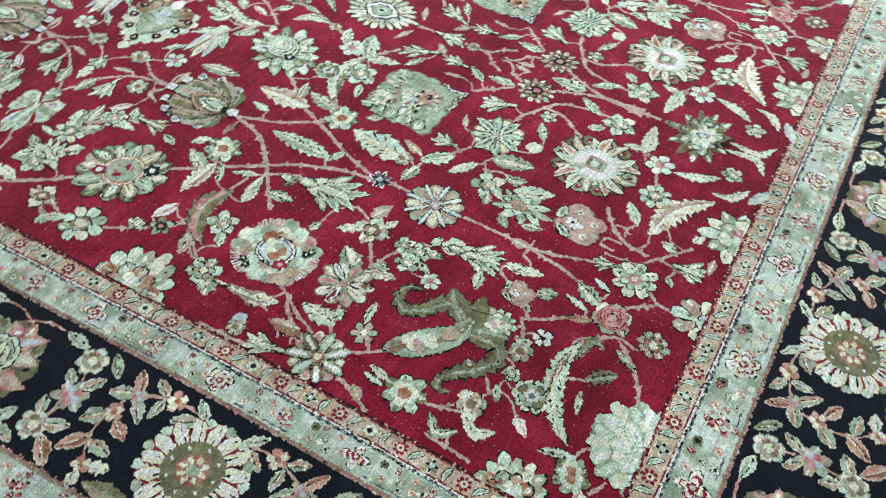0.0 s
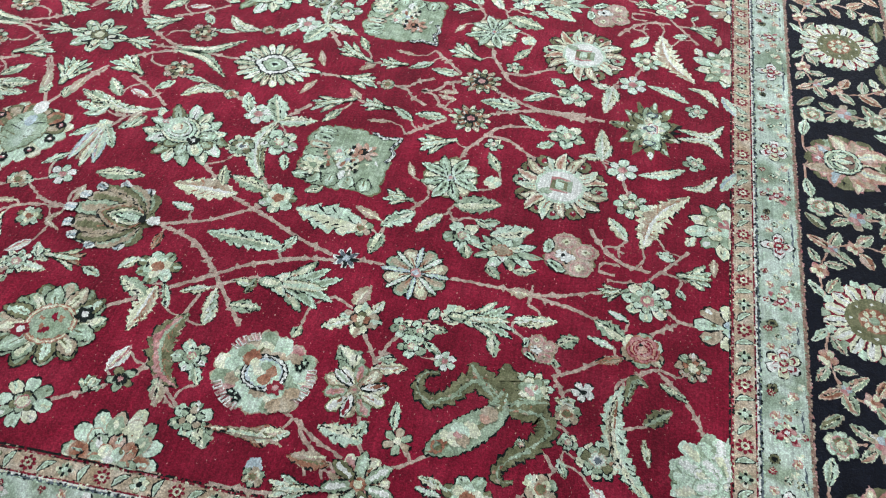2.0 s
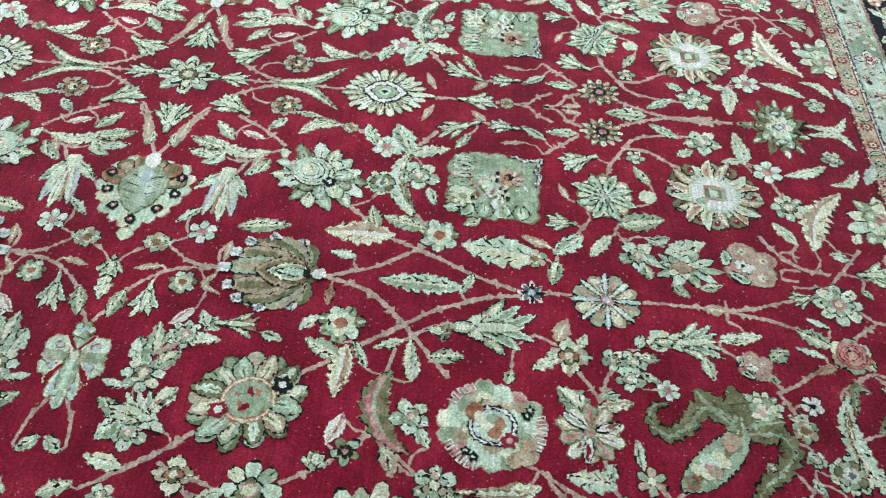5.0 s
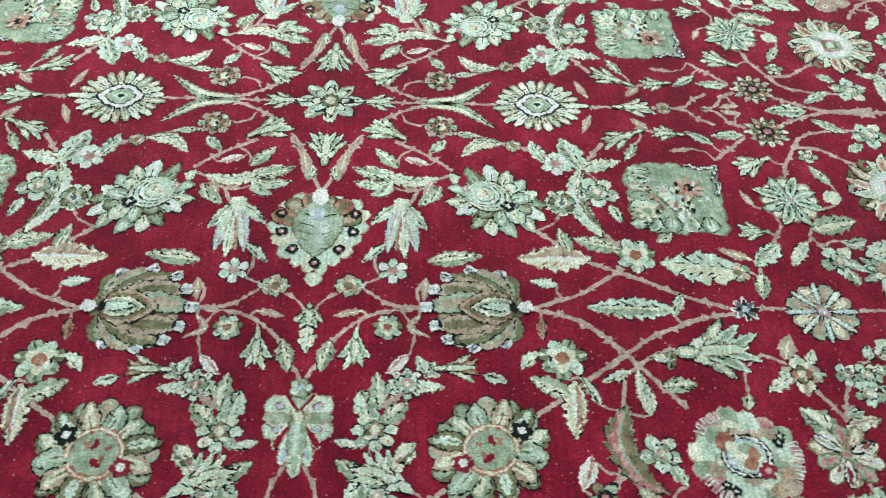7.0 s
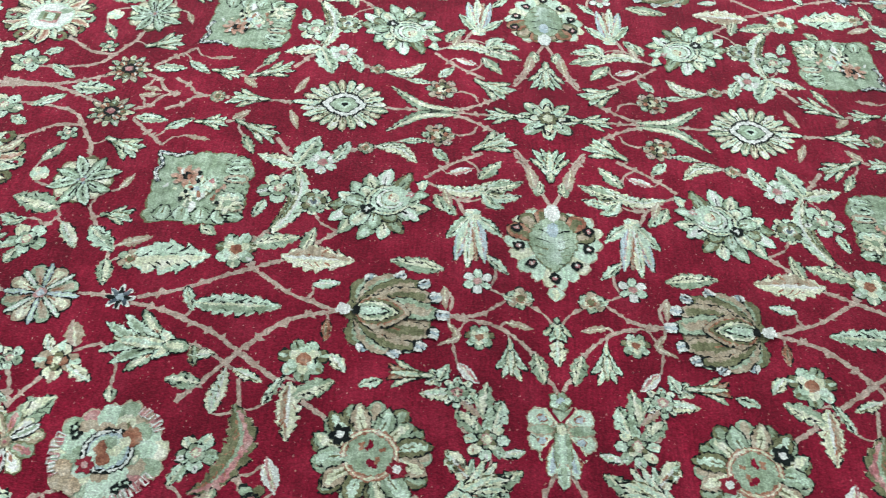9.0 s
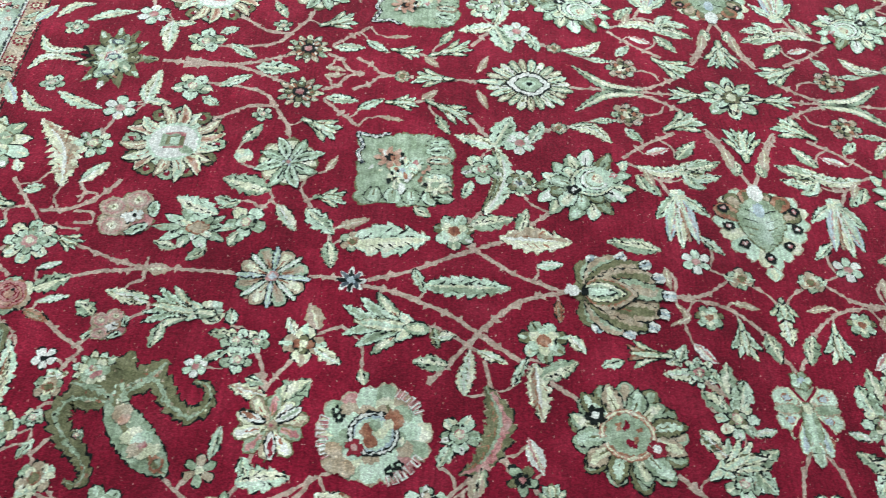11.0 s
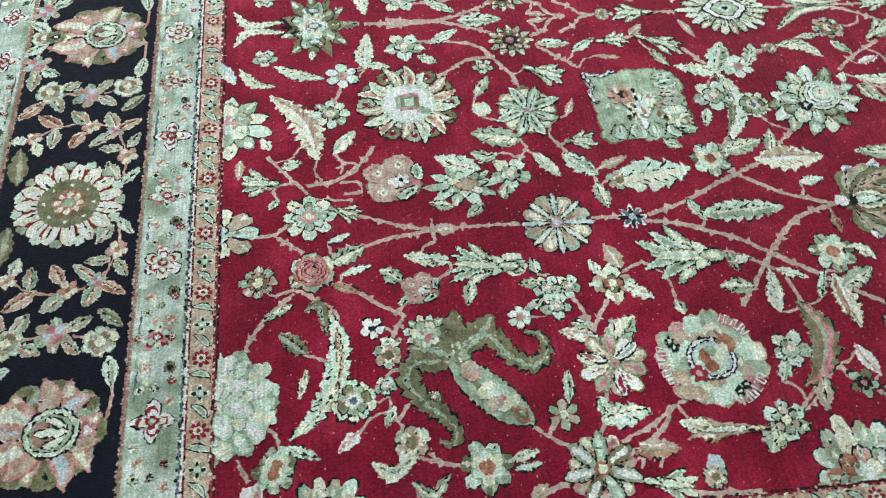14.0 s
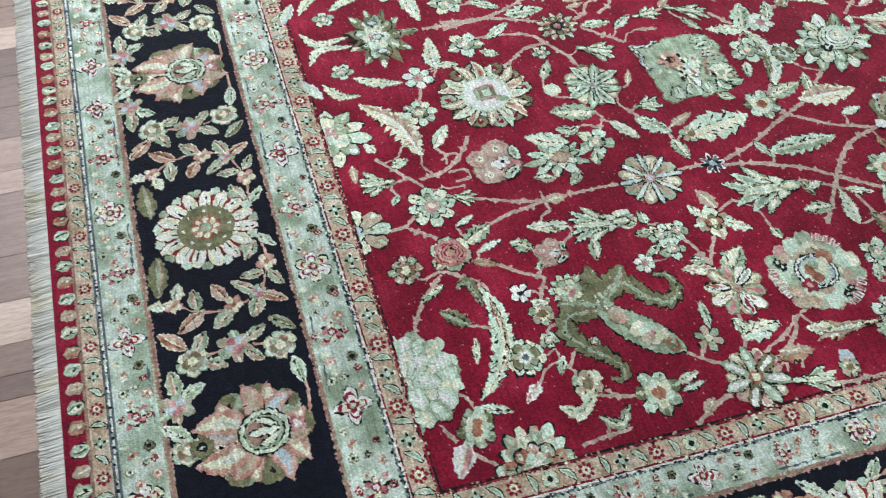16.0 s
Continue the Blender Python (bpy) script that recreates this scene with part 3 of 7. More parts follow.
    "guard4": ((1, 4, 0.66, 0.75, (WHITE,), INK, -1, 0), (0.74, 4, 0.64, 0.75, (DARKRED,), None, -1, 0), (0.60, 4, 0.62, 0.8, (WHITE, CREAM), None, -1, 0), (0.32, 4, 0.4, 1.4, (DARKRED,), None, -1, 0), (0.13, 4, 0.1, 2, (MINT,), None, -1, 0)),
    "guardrose": ((1, 8, 0.6, 1.2, (MINT, ROSE, WHITE, MINT), None, -1, 0), (0.72, 8, 0.55, 1.2, (INK, DARKRED, SAGE), None, -1, 0), (0.60, 6, 0.45, 1.4, (CREAM, MINT, ROSE), None, -1, 0), (0.30, 5, 0.2, 2, (DARKRED,), None, -1, 0), (0.16, 4, 0.1, 2, (WHITE,), None, -1, 0)),
    "smallred": ((1, 8, 0.55, 1.5, (DARKRED, RED), None, -1, 0), (0.52, 6, 0.2, 2, (CREAM,), None, -1, 0), (0.22, 4, 0.2, 2, (DARKRED,), None, -1, 0)),
    "smallgreen": ((1.08, 8, 0.3, 1.5, (CREAM, TAN), None, -1, 0), (0.86, 8, 0.5, 1.0, (INK, SAGE), None, -1, 0), (0.36, 4, 0.2, 2, (MINT,), None, -1, 0)),
    "smallcream": ((1, 6, 0.35, 1.7, (CREAM, MINT), OLIVE, 0, 0), (0.38, 4, 0.2, 2, (INK,), None, 0, 0)),
    "square4": ((1.1, 5, 0.22, 1.0, (OLIVE,), INK, -1, 0), (0.5, 4, 0.1, 2, (INK,), None, -1, 0)),
}


# how much narrower a flower is at its tip than in its middle
TAPER = {"fan": 0.3, "eyes": 0.24}


def bloom_into(m, style, a, b, detail=1.0, cut=None):
    """Petal rings on an ellipse of half width a and half length b round the origin; cut drops what lies below y = cut."""
    layer = 0
    size = math.sqrt(a * b)
    for scale, n, depth, sharp, yarns, outline, spokes, shift in BLOOMS[style]:
        steps = max(6 if n > 13 else 8, min(16, int(2 * math.pi * size * scale / n / 0.0032)))
        cy, count, phase = shift * b, n * steps, rng.uniform(-0.05, 0.05)
        grow = [1 + rng.uniform(-0.07, 0.07) for _ in range(n)]

        def rim(extra):
            out = []
            for i in range(count):
                f = (i % steps) / steps
                r = scale * (1 - depth * abs(2 * f - 1) ** (1.9 * sharp)) * (grow[i // steps] + rng.uniform(-0.018, 0.018))
                t = 2 * math.pi * (i / count + phase / n) - math.pi / 2 - math.pi / n
                if style == "square" and scale > 0.8:
                    r *= 1.04 / (abs(math.cos(t)) ** 7 + abs(math.sin(t)) ** 7) ** (1 / 7) * 0.93
                slim = 1 - TAPER.get(style, 0.0) * math.sin(t)
                out.append((r * a * slim * math.cos(t) + extra * math.cos(t), max(cy + r * b * math.sin(t) + extra * math.sin(t), cut if cut is not None else -9)))
            return out

        base = (0, max(cy, cut if cut is not None else -9))
        if outline:
            m.fan(base, rim(min(0.0026, 0.0012 + size * 0.025)), outline, layer)
        yarn_of = [yarns[(i // steps) % len(yarns)] for i in range(count)]
        fills = rim(0)
        m.fan(base, fills, yarn_of, layer + 1)
        if spokes >= 0 and (spokes or (outline is INK and scale > 0.5)) and size * scale > 0.010 and n > 3:
            for k in range(n):
                x, y = fills[k * steps]
                m.line((x * 0.45, cy + (y - cy) * 0.45), (x * 1.04, cy + (y - cy) * 1.04), min(0.0026, 0.001 + size * 0.022), INK, layer + 2)
        if size * scale > 0.026 and n < 20 and spokes >= 0:
            for k in range(n):
                x, y = fills[k * steps + steps // 2]
                px, py = x * 0.82, cy + (y - cy) * 0.82
                if cut is not None and py < cut + 0.004:
                    continue
                t = math.atan2(py - cy, px)
                w = size * scale * 2.2 / n
                m.blob(px, py, w * rng.uniform(0.5, 0.8), w * rng.uniform(0.18, 0.32), t, rng.choice((CREAM, MINT, WHITE, MINT, yarns[0], yarns[-1])), layer + 2, 9)
                if rng.random() < 0.3:
                    m.line((px * 0.93, cy + (py - cy) * 0.93), (px * 1.06, cy + (py - cy) * 1.06), 0.0014, rng.choice((INK, OLIVE, INK, RUST)), layer + 3)
        layer += 4
    # flecks of single knots
    for _ in range(int(detail * size * size * 1500)):
        t, r = rng.uniform(0, 6.283), rng.uniform(0.1, 0.85)
        x, y = a * r * math.cos(t), b * r * math.sin(t)
        if cut is not None and y < cut + 0.004:
            continue
        g = rng.uniform(0.0014, 0.0034)
        m.blob(x, y, g * rng.uniform(1, 2.4), g, rng.uniform(0, 3), rng.choice((INK, SAGE, CREAM, TAN, MINT, OLIVE, RUST, WHITE)), layer + rng.random(), 6)
    return layer + 1


# share of its plot that a flower fills
SNUG = {"dahlia": 0.93, "daisy8": 0.94, "leafy": 0.88, "square": 0.93, "white16": 0.87, "fleuron": 0.88, "fan": 0.93, "corner": 0.92, "flame": 0.95, "striped": 0.95}


def rosette(style, r, centre, mirror="q", parent=None, turn=0.0):
    m = Motif()
    r *= SNUG.get(style, 1.0)
    top = bloom_into(m, style, r, r, 0.7)
    if style == "daisy8":
        wreath(m, r, r, 8, 0.12, 0.98, 0.46, ((TAN, CREAM), (SAGE, TAN)), top, INK, t0=0.02, full=0.72, blunt=0.45, vein=RUST, uneven=0.03)
        wreath(m, r, r, 8, 0.14, 1.0, 0.15, ((BLUE, MINT), (MINT, WHITE)), top + 8, INK, t0=0.02 - math.pi / 8, full=0.7, uneven=0.03)
        m.blob(0, 0, r * 0.17, r * 0.17, 0, ROSE, top + 17)
        m.blob(0, 0, r * 0.10, r * 0.10, 0, BLUE, top + 18)
    if style == "aster":
        wreath(m, r, r, 8, 0.2, 0.92, 0.46, ((TAN, CREAM), (OLIVE, CREAM)), top, OLIVE, t0=0.4, full=0.75)
        wreath(m, r, r, 8, 0.10, 1.0, 0.34, ((SAGE, MINT), (MINT, SAGE)), top + 8, INK, full=0.5, blunt=0.75, bend=0.06, vein=INK, uneven=0.12)
        for k in range(6):
            m.blob(r * 0.13 * math.cos(1.05 * k), r * 0.13 * math.sin(1.05 * k), r * 0.05, r * 0.05, 0, (BLUE, MINT)[k % 2], top + 18, 6)
        m.blob(0, 0, r * 0.06, r * 0.06, 0, ROSE, top + 19, 6)
    if style == "white16":
        for k in range(12):
            t = math.pi * k / 6 + rng.uniform(-0.06, 0.06)
            x, y = r * 0.86 * math.cos(t), r * 0.86 * math.sin(t)
            m.blob(x, y, r * 0.20, r * 0.19, t, INK, top, 9)
            m.blob(x, y, r * 0.175, r * 0.17, t, (OLIVE, SAGE)[k % 3 == 0], top + 1, 9)
            m.blob(x, y, r * 0.075, r * 0.07, t, RED, top + 2, 7)
            m.blob(x * 0.94, y * 0.94, r * 0.03, r * 0.04, t, WHITE, top + 3, 6)
        wreath(m, r, r, 15, 0.35, 1.05, 0.25, ((CREAM, PEACH), (CREAM, MINT), (TAN, CREAM)), top + 4, INK, t0=0.1, full=0.45, blunt=0.8, bend=0.12, vein=RUST, uneven=0.1)
        m.blob(0, 0, r * 0.55, r * 0.54, 0, MINT, top + 14, 20)
        m.blob(0, 0, r * 0.48, r * 0.47, 0, WHITE, top + 15, 20)
        m.blob(-r * 0.28, -r * 0.22, r * 0.16, r * 0.10, 0.5, SAGE, top + 16, 8)
        for half_, yarn_, up in ((0.27, ROSE, 17), (0.20, SAGE, 18), (0.15, OLIVE, 19), (0.125, MINT, 20)):
            m.line((-r * half_, r * 0.04), (r * half_, r * 0.02), r * half_ * 1.7, yarn_, top + up)
    if style == "pink" and r > 0.02:
        for x, y in ((-0.25, 0.62), (0.55, 0.25), (0.40, -0.62)):
            m.blob(x * r, y * r, r * 0.50, r * 0.46, 0.3, TAN, top, 10)
            m.blob(x * r, y * r, r * 0.44, r * 0.40, 0.3, VINE, top + 1, 10)
            arc(m, x * r, y * r, r * 0.34, r * 0.30, 0, 6.2, 0.0022, ROSE, top + 1.5)
            m.blob(x * r, y * r, r * 0.17, r * 0.15, 0, CREAM, top + 2, 8)
            m.blob(x * r, y * r, r * 0.07, r * 0.07, 0, OLIVE, top + 3, 6)
        for st, e in (((-0.90, -0.1), (-0.86, 0.62)), ((-0.80, -0.48), (-0.15, -0.95))):
            petal(m, (st[0] * r, st[1] * r), (e[0] * r, e[1] * r), r * 0.36, MINT, top + 4, INK, SAGE, 0.5, 0.3, vein=INK)
        for k in range(5):
            m.blob(r * (-0.3 + 0.17 * math.cos(1.257 * k)), r * (-0.1 + 0.17 * math.sin(1.257 * k)), r * 0.13, r * 0.10, 1.257 * k, WHITE, top + 8, 7)
        m.blob(-r * 0.3, -r * 0.1, r * 0.08, r * 0.08, 0, INK, top + 9, 6)
    if style == "sunburst":
        for k in range(15):
            u = Vector((math.cos(0.4189 * k), math.sin(0.4189 * k))) * r
            side = Vector((math.cos(0.4189 * k + 0.2094), math.sin(0.4189 * k + 0.2094))) * r * 0.93
            m.blob(side.x, side.y, r * 0.095, r * 0.12, 0.4189 * k, (MINT, SAGE)[k % 2], top - 1, 9)
            frond_into(m, "sunpetal", r * 0.255, spline([u * 0.40, u * 0.7, u * rng.uniform(0.93, 1.0)], 0.004), top, 0.66, 0.45, 0.0020)
        m.blob(0, 0, r * 0.56, r * 0.56, 0, OLIVE, top + 5, 22)
        for k in range(8):
            c, t_ = math.cos(0.785 * k), math.sin(0.785 * k)
            m.blob(c * r * 0.44, t_ * r * 0.44, r * 0.035, r * 0.03, 0, WHITE, top + 6, 6)
            m.blob(c * r * 0.20, t_ * r * 0.20, r * 0.075, r * 0.055, 0.785 * k, CREAM, top + 8, 7)
        m.blob(0, 0, r * 0.30, r * 0.30, 0, RUST, top + 7, 12)
        m.blob(0, 0, r * 0.11, r * 0.11, 0, SAGE, top + 8, 8)
    if style == "lotus":
        wreath(m, r, r, 10, 0.2, 1.0, 0.40, ((CREAM, WHITE), (TAN, CREAM), (SAGE, ROSE)), top, OLIVE, full=0.7, vein=RUST)
        for k in range(3):
            t = 2.09 * k + 0.4
            petal(m, (r * 0.2 * math.cos(t), r * 0.2 * math.sin(t)), (r * 0.98 * math.cos(t), r * 0.98 * math.sin(t)), r * 0.24, WHITE, top + 8, INK, (RUST, SAGE, DARKRED)[k], 0.55, 0.5, 0.0028)
        m.blob(0, 0, r * 0.14, r * 0.14, 0, TAN, top + 12, 8)
        m.blob(0, 0, r * 0.07, r * 0.07, 0, ROSE, top + 13, 6)
    if style == "corner":
        wreath(m, r, r, 7, 0.2, 0.92, 0.42, ((TAN, CREAM), (CREAM, ROSE), (ROSE, TAN)), top, None, t0=0.75, full=0.7, vein=RUST)
        wreath(m, r, r, 7, 0.16, 1.04, 0.36, ((SAGE, WHITE), (SAGE, MINT), (OLIVE, WHITE)), top + 8, INK, t0=0.3, full=0.6, blunt=0.6)
        m.blob(0, 0, r * 0.20, r * 0.19, 0, RUST, top + 17, 9)
        m.blob(0, 0, r * 0.15, r * 0.14, 0, CREAM, top + 18, 9)
    if style == "fleuron":
        # pink meanders on three stretches of the rim
        for t0, t1 in ((-0.55, 0.45), (2.0, 2.7), (3.6, 4.5)):
            n = int((t1 - t0) / 0.085)
            for yarn_, w, up in ((ROSE, 0.0024, 0), (WHITE, 0.0009, 1)):
                pts = []
                for k in range(n):
                    for q in ((0.86, 1.04) if k % 2 else (1.04, 0.86)):
                        t = t0 + 0.085 * k
                        pts.append(Vector((r * q * math.cos(t), r * q * math.sin(t))))
                ribbon(m, pts, [(w * 0.8, w * 0.8)] * len(pts), yarn_, top + up)
        top += 1
        # a ring of white between dark lines, a rust patch and a dark red blossom on it
        for q, yarn_ in ((0.49, INK), (0.455, WHITE), (0.405, INK), (0.375, BLUE), (0.34, MINT)):
            m.blob(0, 0, r * q, r * q * 0.94, 0, yarn_, top + 1, 26)
            top += 1
        for k, (x, y, q, yarn_) in enumerate(((0.12, 0.05, 0.13, RUST), (0.05, -0.15, 0.12, RUST), (-0.12, 0.02, 0.11, CREAM), (-0.02, 0.17, 0.10, SAGE), (-0.36, 0.30, 0.17, RUST), (-0.26, 0.20, 0.10, CREAM), (0.62, -0.62, 0.15, TAN), (0.70, -0.35, 0.15, APRICOT), (0.42, -0.72, 0.14, APRICOT))):
            m.blob(x * r, y * r, q * r * 1.2, q * r, rng.uniform(0, 3), yarn_, top + 1 + 0.1 * k, 9)
        eye(m, r * 0.32, -r * 0.30, r * 0.17, DARKRED, ROSE, top + 2)
        for x, y in ((-0.5, -0.58), (-0.34, -0.70), (0.66, 0.28), (0.72, 0.42)):
            eye(m, x * r, y * r, r * 0.10, INK, MINT, top + 2)
    m.lay("flower", centre[0], centre[1], turn, mirror, parent or carpet)


def palmette(style, width, base, tip, mirror="q", parent=None, half=False):
    """A large flower with a stalk end and a tip; a half one is cut off by the border at its base."""
    m = Motif()
    o, t = Vector(base), Vector(tip)
    d = t - o
    turn, length = math.degrees(math.atan2(d.y, d.x)) - 90, d.length
    c = o if half else (o + t) / 2
    snug = SNUG.get(style, 1.0)
    a, b = width / 2 * snug, (length if half else length / 2) * snug
    top = bloom_into(m, style, a, b, 1.0, cut=0.0 if half else None)
    if style == "eyes":
        wreath(m, a, b, 6, 0.4, 0.98, 0.40, ((OLIVE, TAN), (RUST, OLIVE)), top, INK, t0=-2.9, span=2.66, full=0.7)
        petal(m, (0, -b * 0.80), (0, b * 0.62), a * 0.98, SAGE, top + 9, OLIVE, GROUND, 0.42, 0.7, 0.003)
        for g in (-1, 1):
            for y in (-0.35, -0.12, 0.10, 0.28):
                m.line((g * a * 0.10, y * b), (g * a * rng.uniform(0.28, 0.40), (y - 0.08) * b), 0.0016, (INK, OLIVE)[y > 0], top + 13)
        m.blob(0, -b * 0.42, a * 0.13, a * 0.20, 0, BLUE, top + 13)
        for x, y in ((-0.76, -0.44), (0.76, -0.44), (-0.72, 0.02), (0.72, 0.02), (-0.46, 0.46), (0.46, 0.46), (0, 0.80)):
            m.blob(x * a, y * b, a * 0.125, a * 0.125, 0, INK, top + 13)
            m.blob(x * a, y * b, a * 0.055, a * 0.055, 0, ROSE, top + 14)
            m.blob(x * a * 0.99, y * b * 0.99, a * 0.028, a * 0.028, 0, WHITE, top + 15, 6)
        m.blob(0, -b * 0.88, a * 0.17, a * 0.24, 0, WHITE, top + 14)
        petal(m, (0, b * 1.02), (0, b * 1.32), a * 0.32, MINT, top, TAN, CREAM, 0.4, 0.6)
    if style == "striped":
        # overlapping petals with pale tips round a nest of pointed leaves
        for k in (4, 3, 2, 1, 0):
            px, py = ((0, 1.0), (0.46, 0.86), (0.80, 0.62), (0.98, 0.16), (0.88, -0.42))[k]
            for g in (-1, 1) if k else (1,):
                e, st, up = Vector((g * px * a, py * b)), Vector((g * px * a * 0.18, -b * 0.62)), top + 5 * (4 - k)
                petal(m, st, e, a * 0.52, (SAGE, TAN, OLIVE, TAN, OLIVE)[k], up, INK, (TAN, OLIVE, TAN, SAGE, SAGE)[k], 0.62, 0.55, 0.0015, 0.08 * -g, RUST)
                t = math.atan2(e.y - st.y, e.x - st.x)
                m.blob(e.x, e.y, a * 0.15, a * 0.15, t, INK, up + 4, 9)
                for q in (-1, 0, 1):
                    m.blob(e.x * 1.03 - math.sin(t) * q * a * 0.08, e.y * 1.03 + math.cos(t) * q * a * 0.08, a * rng.uniform(0.10, 0.15), a * 0.055, t, WHITE if q else BLUE, up + 5, 7)
        up = top + 27
        for i, (yarn_, q) in enumerate(((INK, 1.0), (TAN, 0.95), (RUST, 0.80), (OLIVE, 0.75), (INK, 0.60), (CREAM, 0.55), (SAGE, 0.42), (INK, 0.28), (MINT, 0.22))):
            petal(m, (0, -b * 0.66), (0, b * (0.58 * q - 0.16)), a * 0.92 * q, yarn_, up + i, None, None, 0.36, 0.7)
        m.blob(0, -b * 0.64, a * 0.13, a * 0.09, 0, INK, up + 12)
        m.blob(0, -b * 0.88, a * 0.15, a * 0.17, 0, WHITE, up + 13)
    if style == "leafy":
        wreath(m, a, b, 15, 0.34, 1.06, 0.34, ((MINT, CREAM), (SAGE, MINT), (SAGE, CREAM), (MINT, WHITE), (OLIVE, SAGE)), top, INK, t0=0.2, bend=0.08, full=0.5, blunt=0.72, vein=INK)
        wreath(m, a, b, 9, 0.15, 0.66, 0.34, ((SAGE, MINT), (MINT, CREAM), (OLIVE, SAGE)), top + 8, INK, y=b * 0.14, t0=0.1, vein=OLIVE)
        up = top + 17
        m.blob(0, -b * 0.16, a * 0.46, b * 0.44, 0, MINT, up, 18)
        for i, (q, w, yarn_) in enumerate(((0.48, 0.0018, INK), (0.44, 0.0030, CREAM), (0.40, 0.0018, INK), (0.36, 0.0034, MINT), (0.32, 0.0018, INK), (0.28, 0.0034, WHITE), (0.23, 0.0016, OLIVE))):
            arc(m, 0, -b * (0.34 - 0.36 * q), a * q, b * q * 0.95, -0.5, math.pi + 0.5, w, yarn_, up + 1 + i % 2)
        m.blob(0, -b * 0.28, a * 0.17, a * 0.15, 0, CREAM, up + 3)
        arc(m, 0, -b * 0.28, a * 0.10, a * 0.09, -0.4, 3.4, 0.002, RUST, up + 4)
        eye(m, a * 0.02, b * 0.30, a * 0.17, INK, WHITE, up + 5)
        m.blob(-a * 0.08, -b * 0.78, a * 0.20, a * 0.10, 0.3, RED, up + 4)
        eye(m, a * 0.10, -b * 0.62, a * 0.10, ROSE, WHITE, up + 5)
    if style == "dahlia":
        wreath(m, a, b, 13, 0.55, 1.04, 0.36, ((OLIVE, SAGE), (SAGE, TAN)), top, INK, t0=0.24)
        wreath(m, a, b, 12, 0.34, 1.03, 0.36, ((SAGE, CREAM), (OLIVE, MINT), (TAN, CREAM), (SAGE, MINT)), top + 8, INK, t0=0.0, bend=0.07, full=0.52, blunt=0.68, vein=OLIVE)
        up = top + 17
        m.blob(0, 0, a * 0.46, b * 0.44, 0, SAGE, up, 18)
        for w, yarn_, k in ((0.009, RUST, 1), (0.006, PEACH, 2), (0.0028, CREAM, 3)):
            arc(m, 0, 0, a * 0.46, b * 0.44, -2.3, 1.25, w, yarn_, up + k)
            arc(m, 0, 0, a * 0.46, b * 0.44, 1.75, 3.7, w, yarn_, up + k)
        for k, (x, y, q) in enumerate(((-0.12, 0.12, 0.10), (0.0, 0.16, 0.07), (0.14, -0.10, 0.09), (0.05, -0.2, 0.07), (0.2, 0.12, 0.06))):
            m.blob(x * a, y * b, q * a * 1.3, q * a * 0.7, rng.uniform(0, 3), (RED, RUST)[q < 0.08], up + 4 + 0.1 * k, 7)
        eye(m, 0, -b * 0.62, a * 0.20, INK, WHITE, up + 5)
        eye(m, a * 0.05, b * 0.52, a * 0.19, DARKRED, WHITE, up + 5)
    if style == "fan":
        for g in (-1, 1):
            for y, tone in ((-0.46, MINT), (0.04, MINT), (-0.21, SAGE)):
                m.blob(g * a * 0.62, y * b, a * 0.44, b * (0.26 if tone is MINT else 0.14), 0, TAN, top + (tone is SAGE) * 2, 12)
                m.blob(g * a * 0.62, y * b, a * 0.39, b * (0.22 if tone is MINT else 0.11), 0, tone, top + 1 + (tone is SAGE) * 2, 12)
                if tone is MINT:
                    m.blob(g * a * 0.58, y * b, a * 0.17, b * 0.09, 0, RUST, top + 2, 8)
                    m.blob(g * a * 0.58, y * b, a * 0.14, b * 0.07, 0, BLUE, top + 3, 8)
            m.line((0, -b * 0.30), (g * a * 0.42, -b * 0.72), a * 0.13, RED, top + 5)
            m.line((g * a * 0.10, -b * 0.32), (g * a * 0.52, -b * 0.70), a * 0.07, CREAM, top + 6)
            petal(m, (g * a * 0.05, -b * 0.1), (g * a * 0.66, b * 0.42), a * 0.30, RED, top + 5, CREAM, None, 0.5)
            petal(m, (g * a * 0.10, b * 0.05), (g * a * 0.40, b * 0.78), a * 0.42, MINT, top + 7, RUST, BLUE, 0.5)
        petal(m, (0, -b * 0.35), (0, b * 0.72), a * 0.52, SAGE, top + 10, OLIVE, MINT, 0.6)
        petal(m, (0, b * 0.50), (0, b * 1.02), a * 0.40, MINT, top + 13, TAN, SAGE, 0.35)
        m.blob(0, -b * 0.22, a * 0.15, b * 0.12, 0, CREAM, top + 14, 8)
        wreath(m, a * 0.36, b * 0.22, 5, 0.1, 1.0, 0.7, ((MINT, CREAM), (SAGE, MINT)), top + 8, OLIVE, y=-b * 0.86, full=0.7)
        m.blob(0, -b * 0.86, a * 0.12, b * 0.07, 0, BLUE, top + 17, 7)
    if style == "feather":
        wreath(m, a, b, 23, 0.35, 1.0, 0.19, ((CREAM, WHITE), (SAGE, CREAM), (TAN, CREAM), (MINT, CREAM)), top, INK, t0=0.1, full=0.72, vein=OLIVE, uneven=0.06)
        petal(m, (0, b * 0.6), (0, b * 1.22), a * 0.2, MINT, top + 8, INK, CREAM, 0.3)
        for i, (q, yarn_) in enumerate(((1.0, INK), (0.92, WHITE), (0.66, INK), (0.58, SAGE), (0.30, MINT), (0.16, INK))):
            petal(m, (0, -b * 0.52 * q), (0, b * 0.56 * q), a * 0.98 * q, yarn_, top + 10 + i, None, None, 0.44, 0.75)
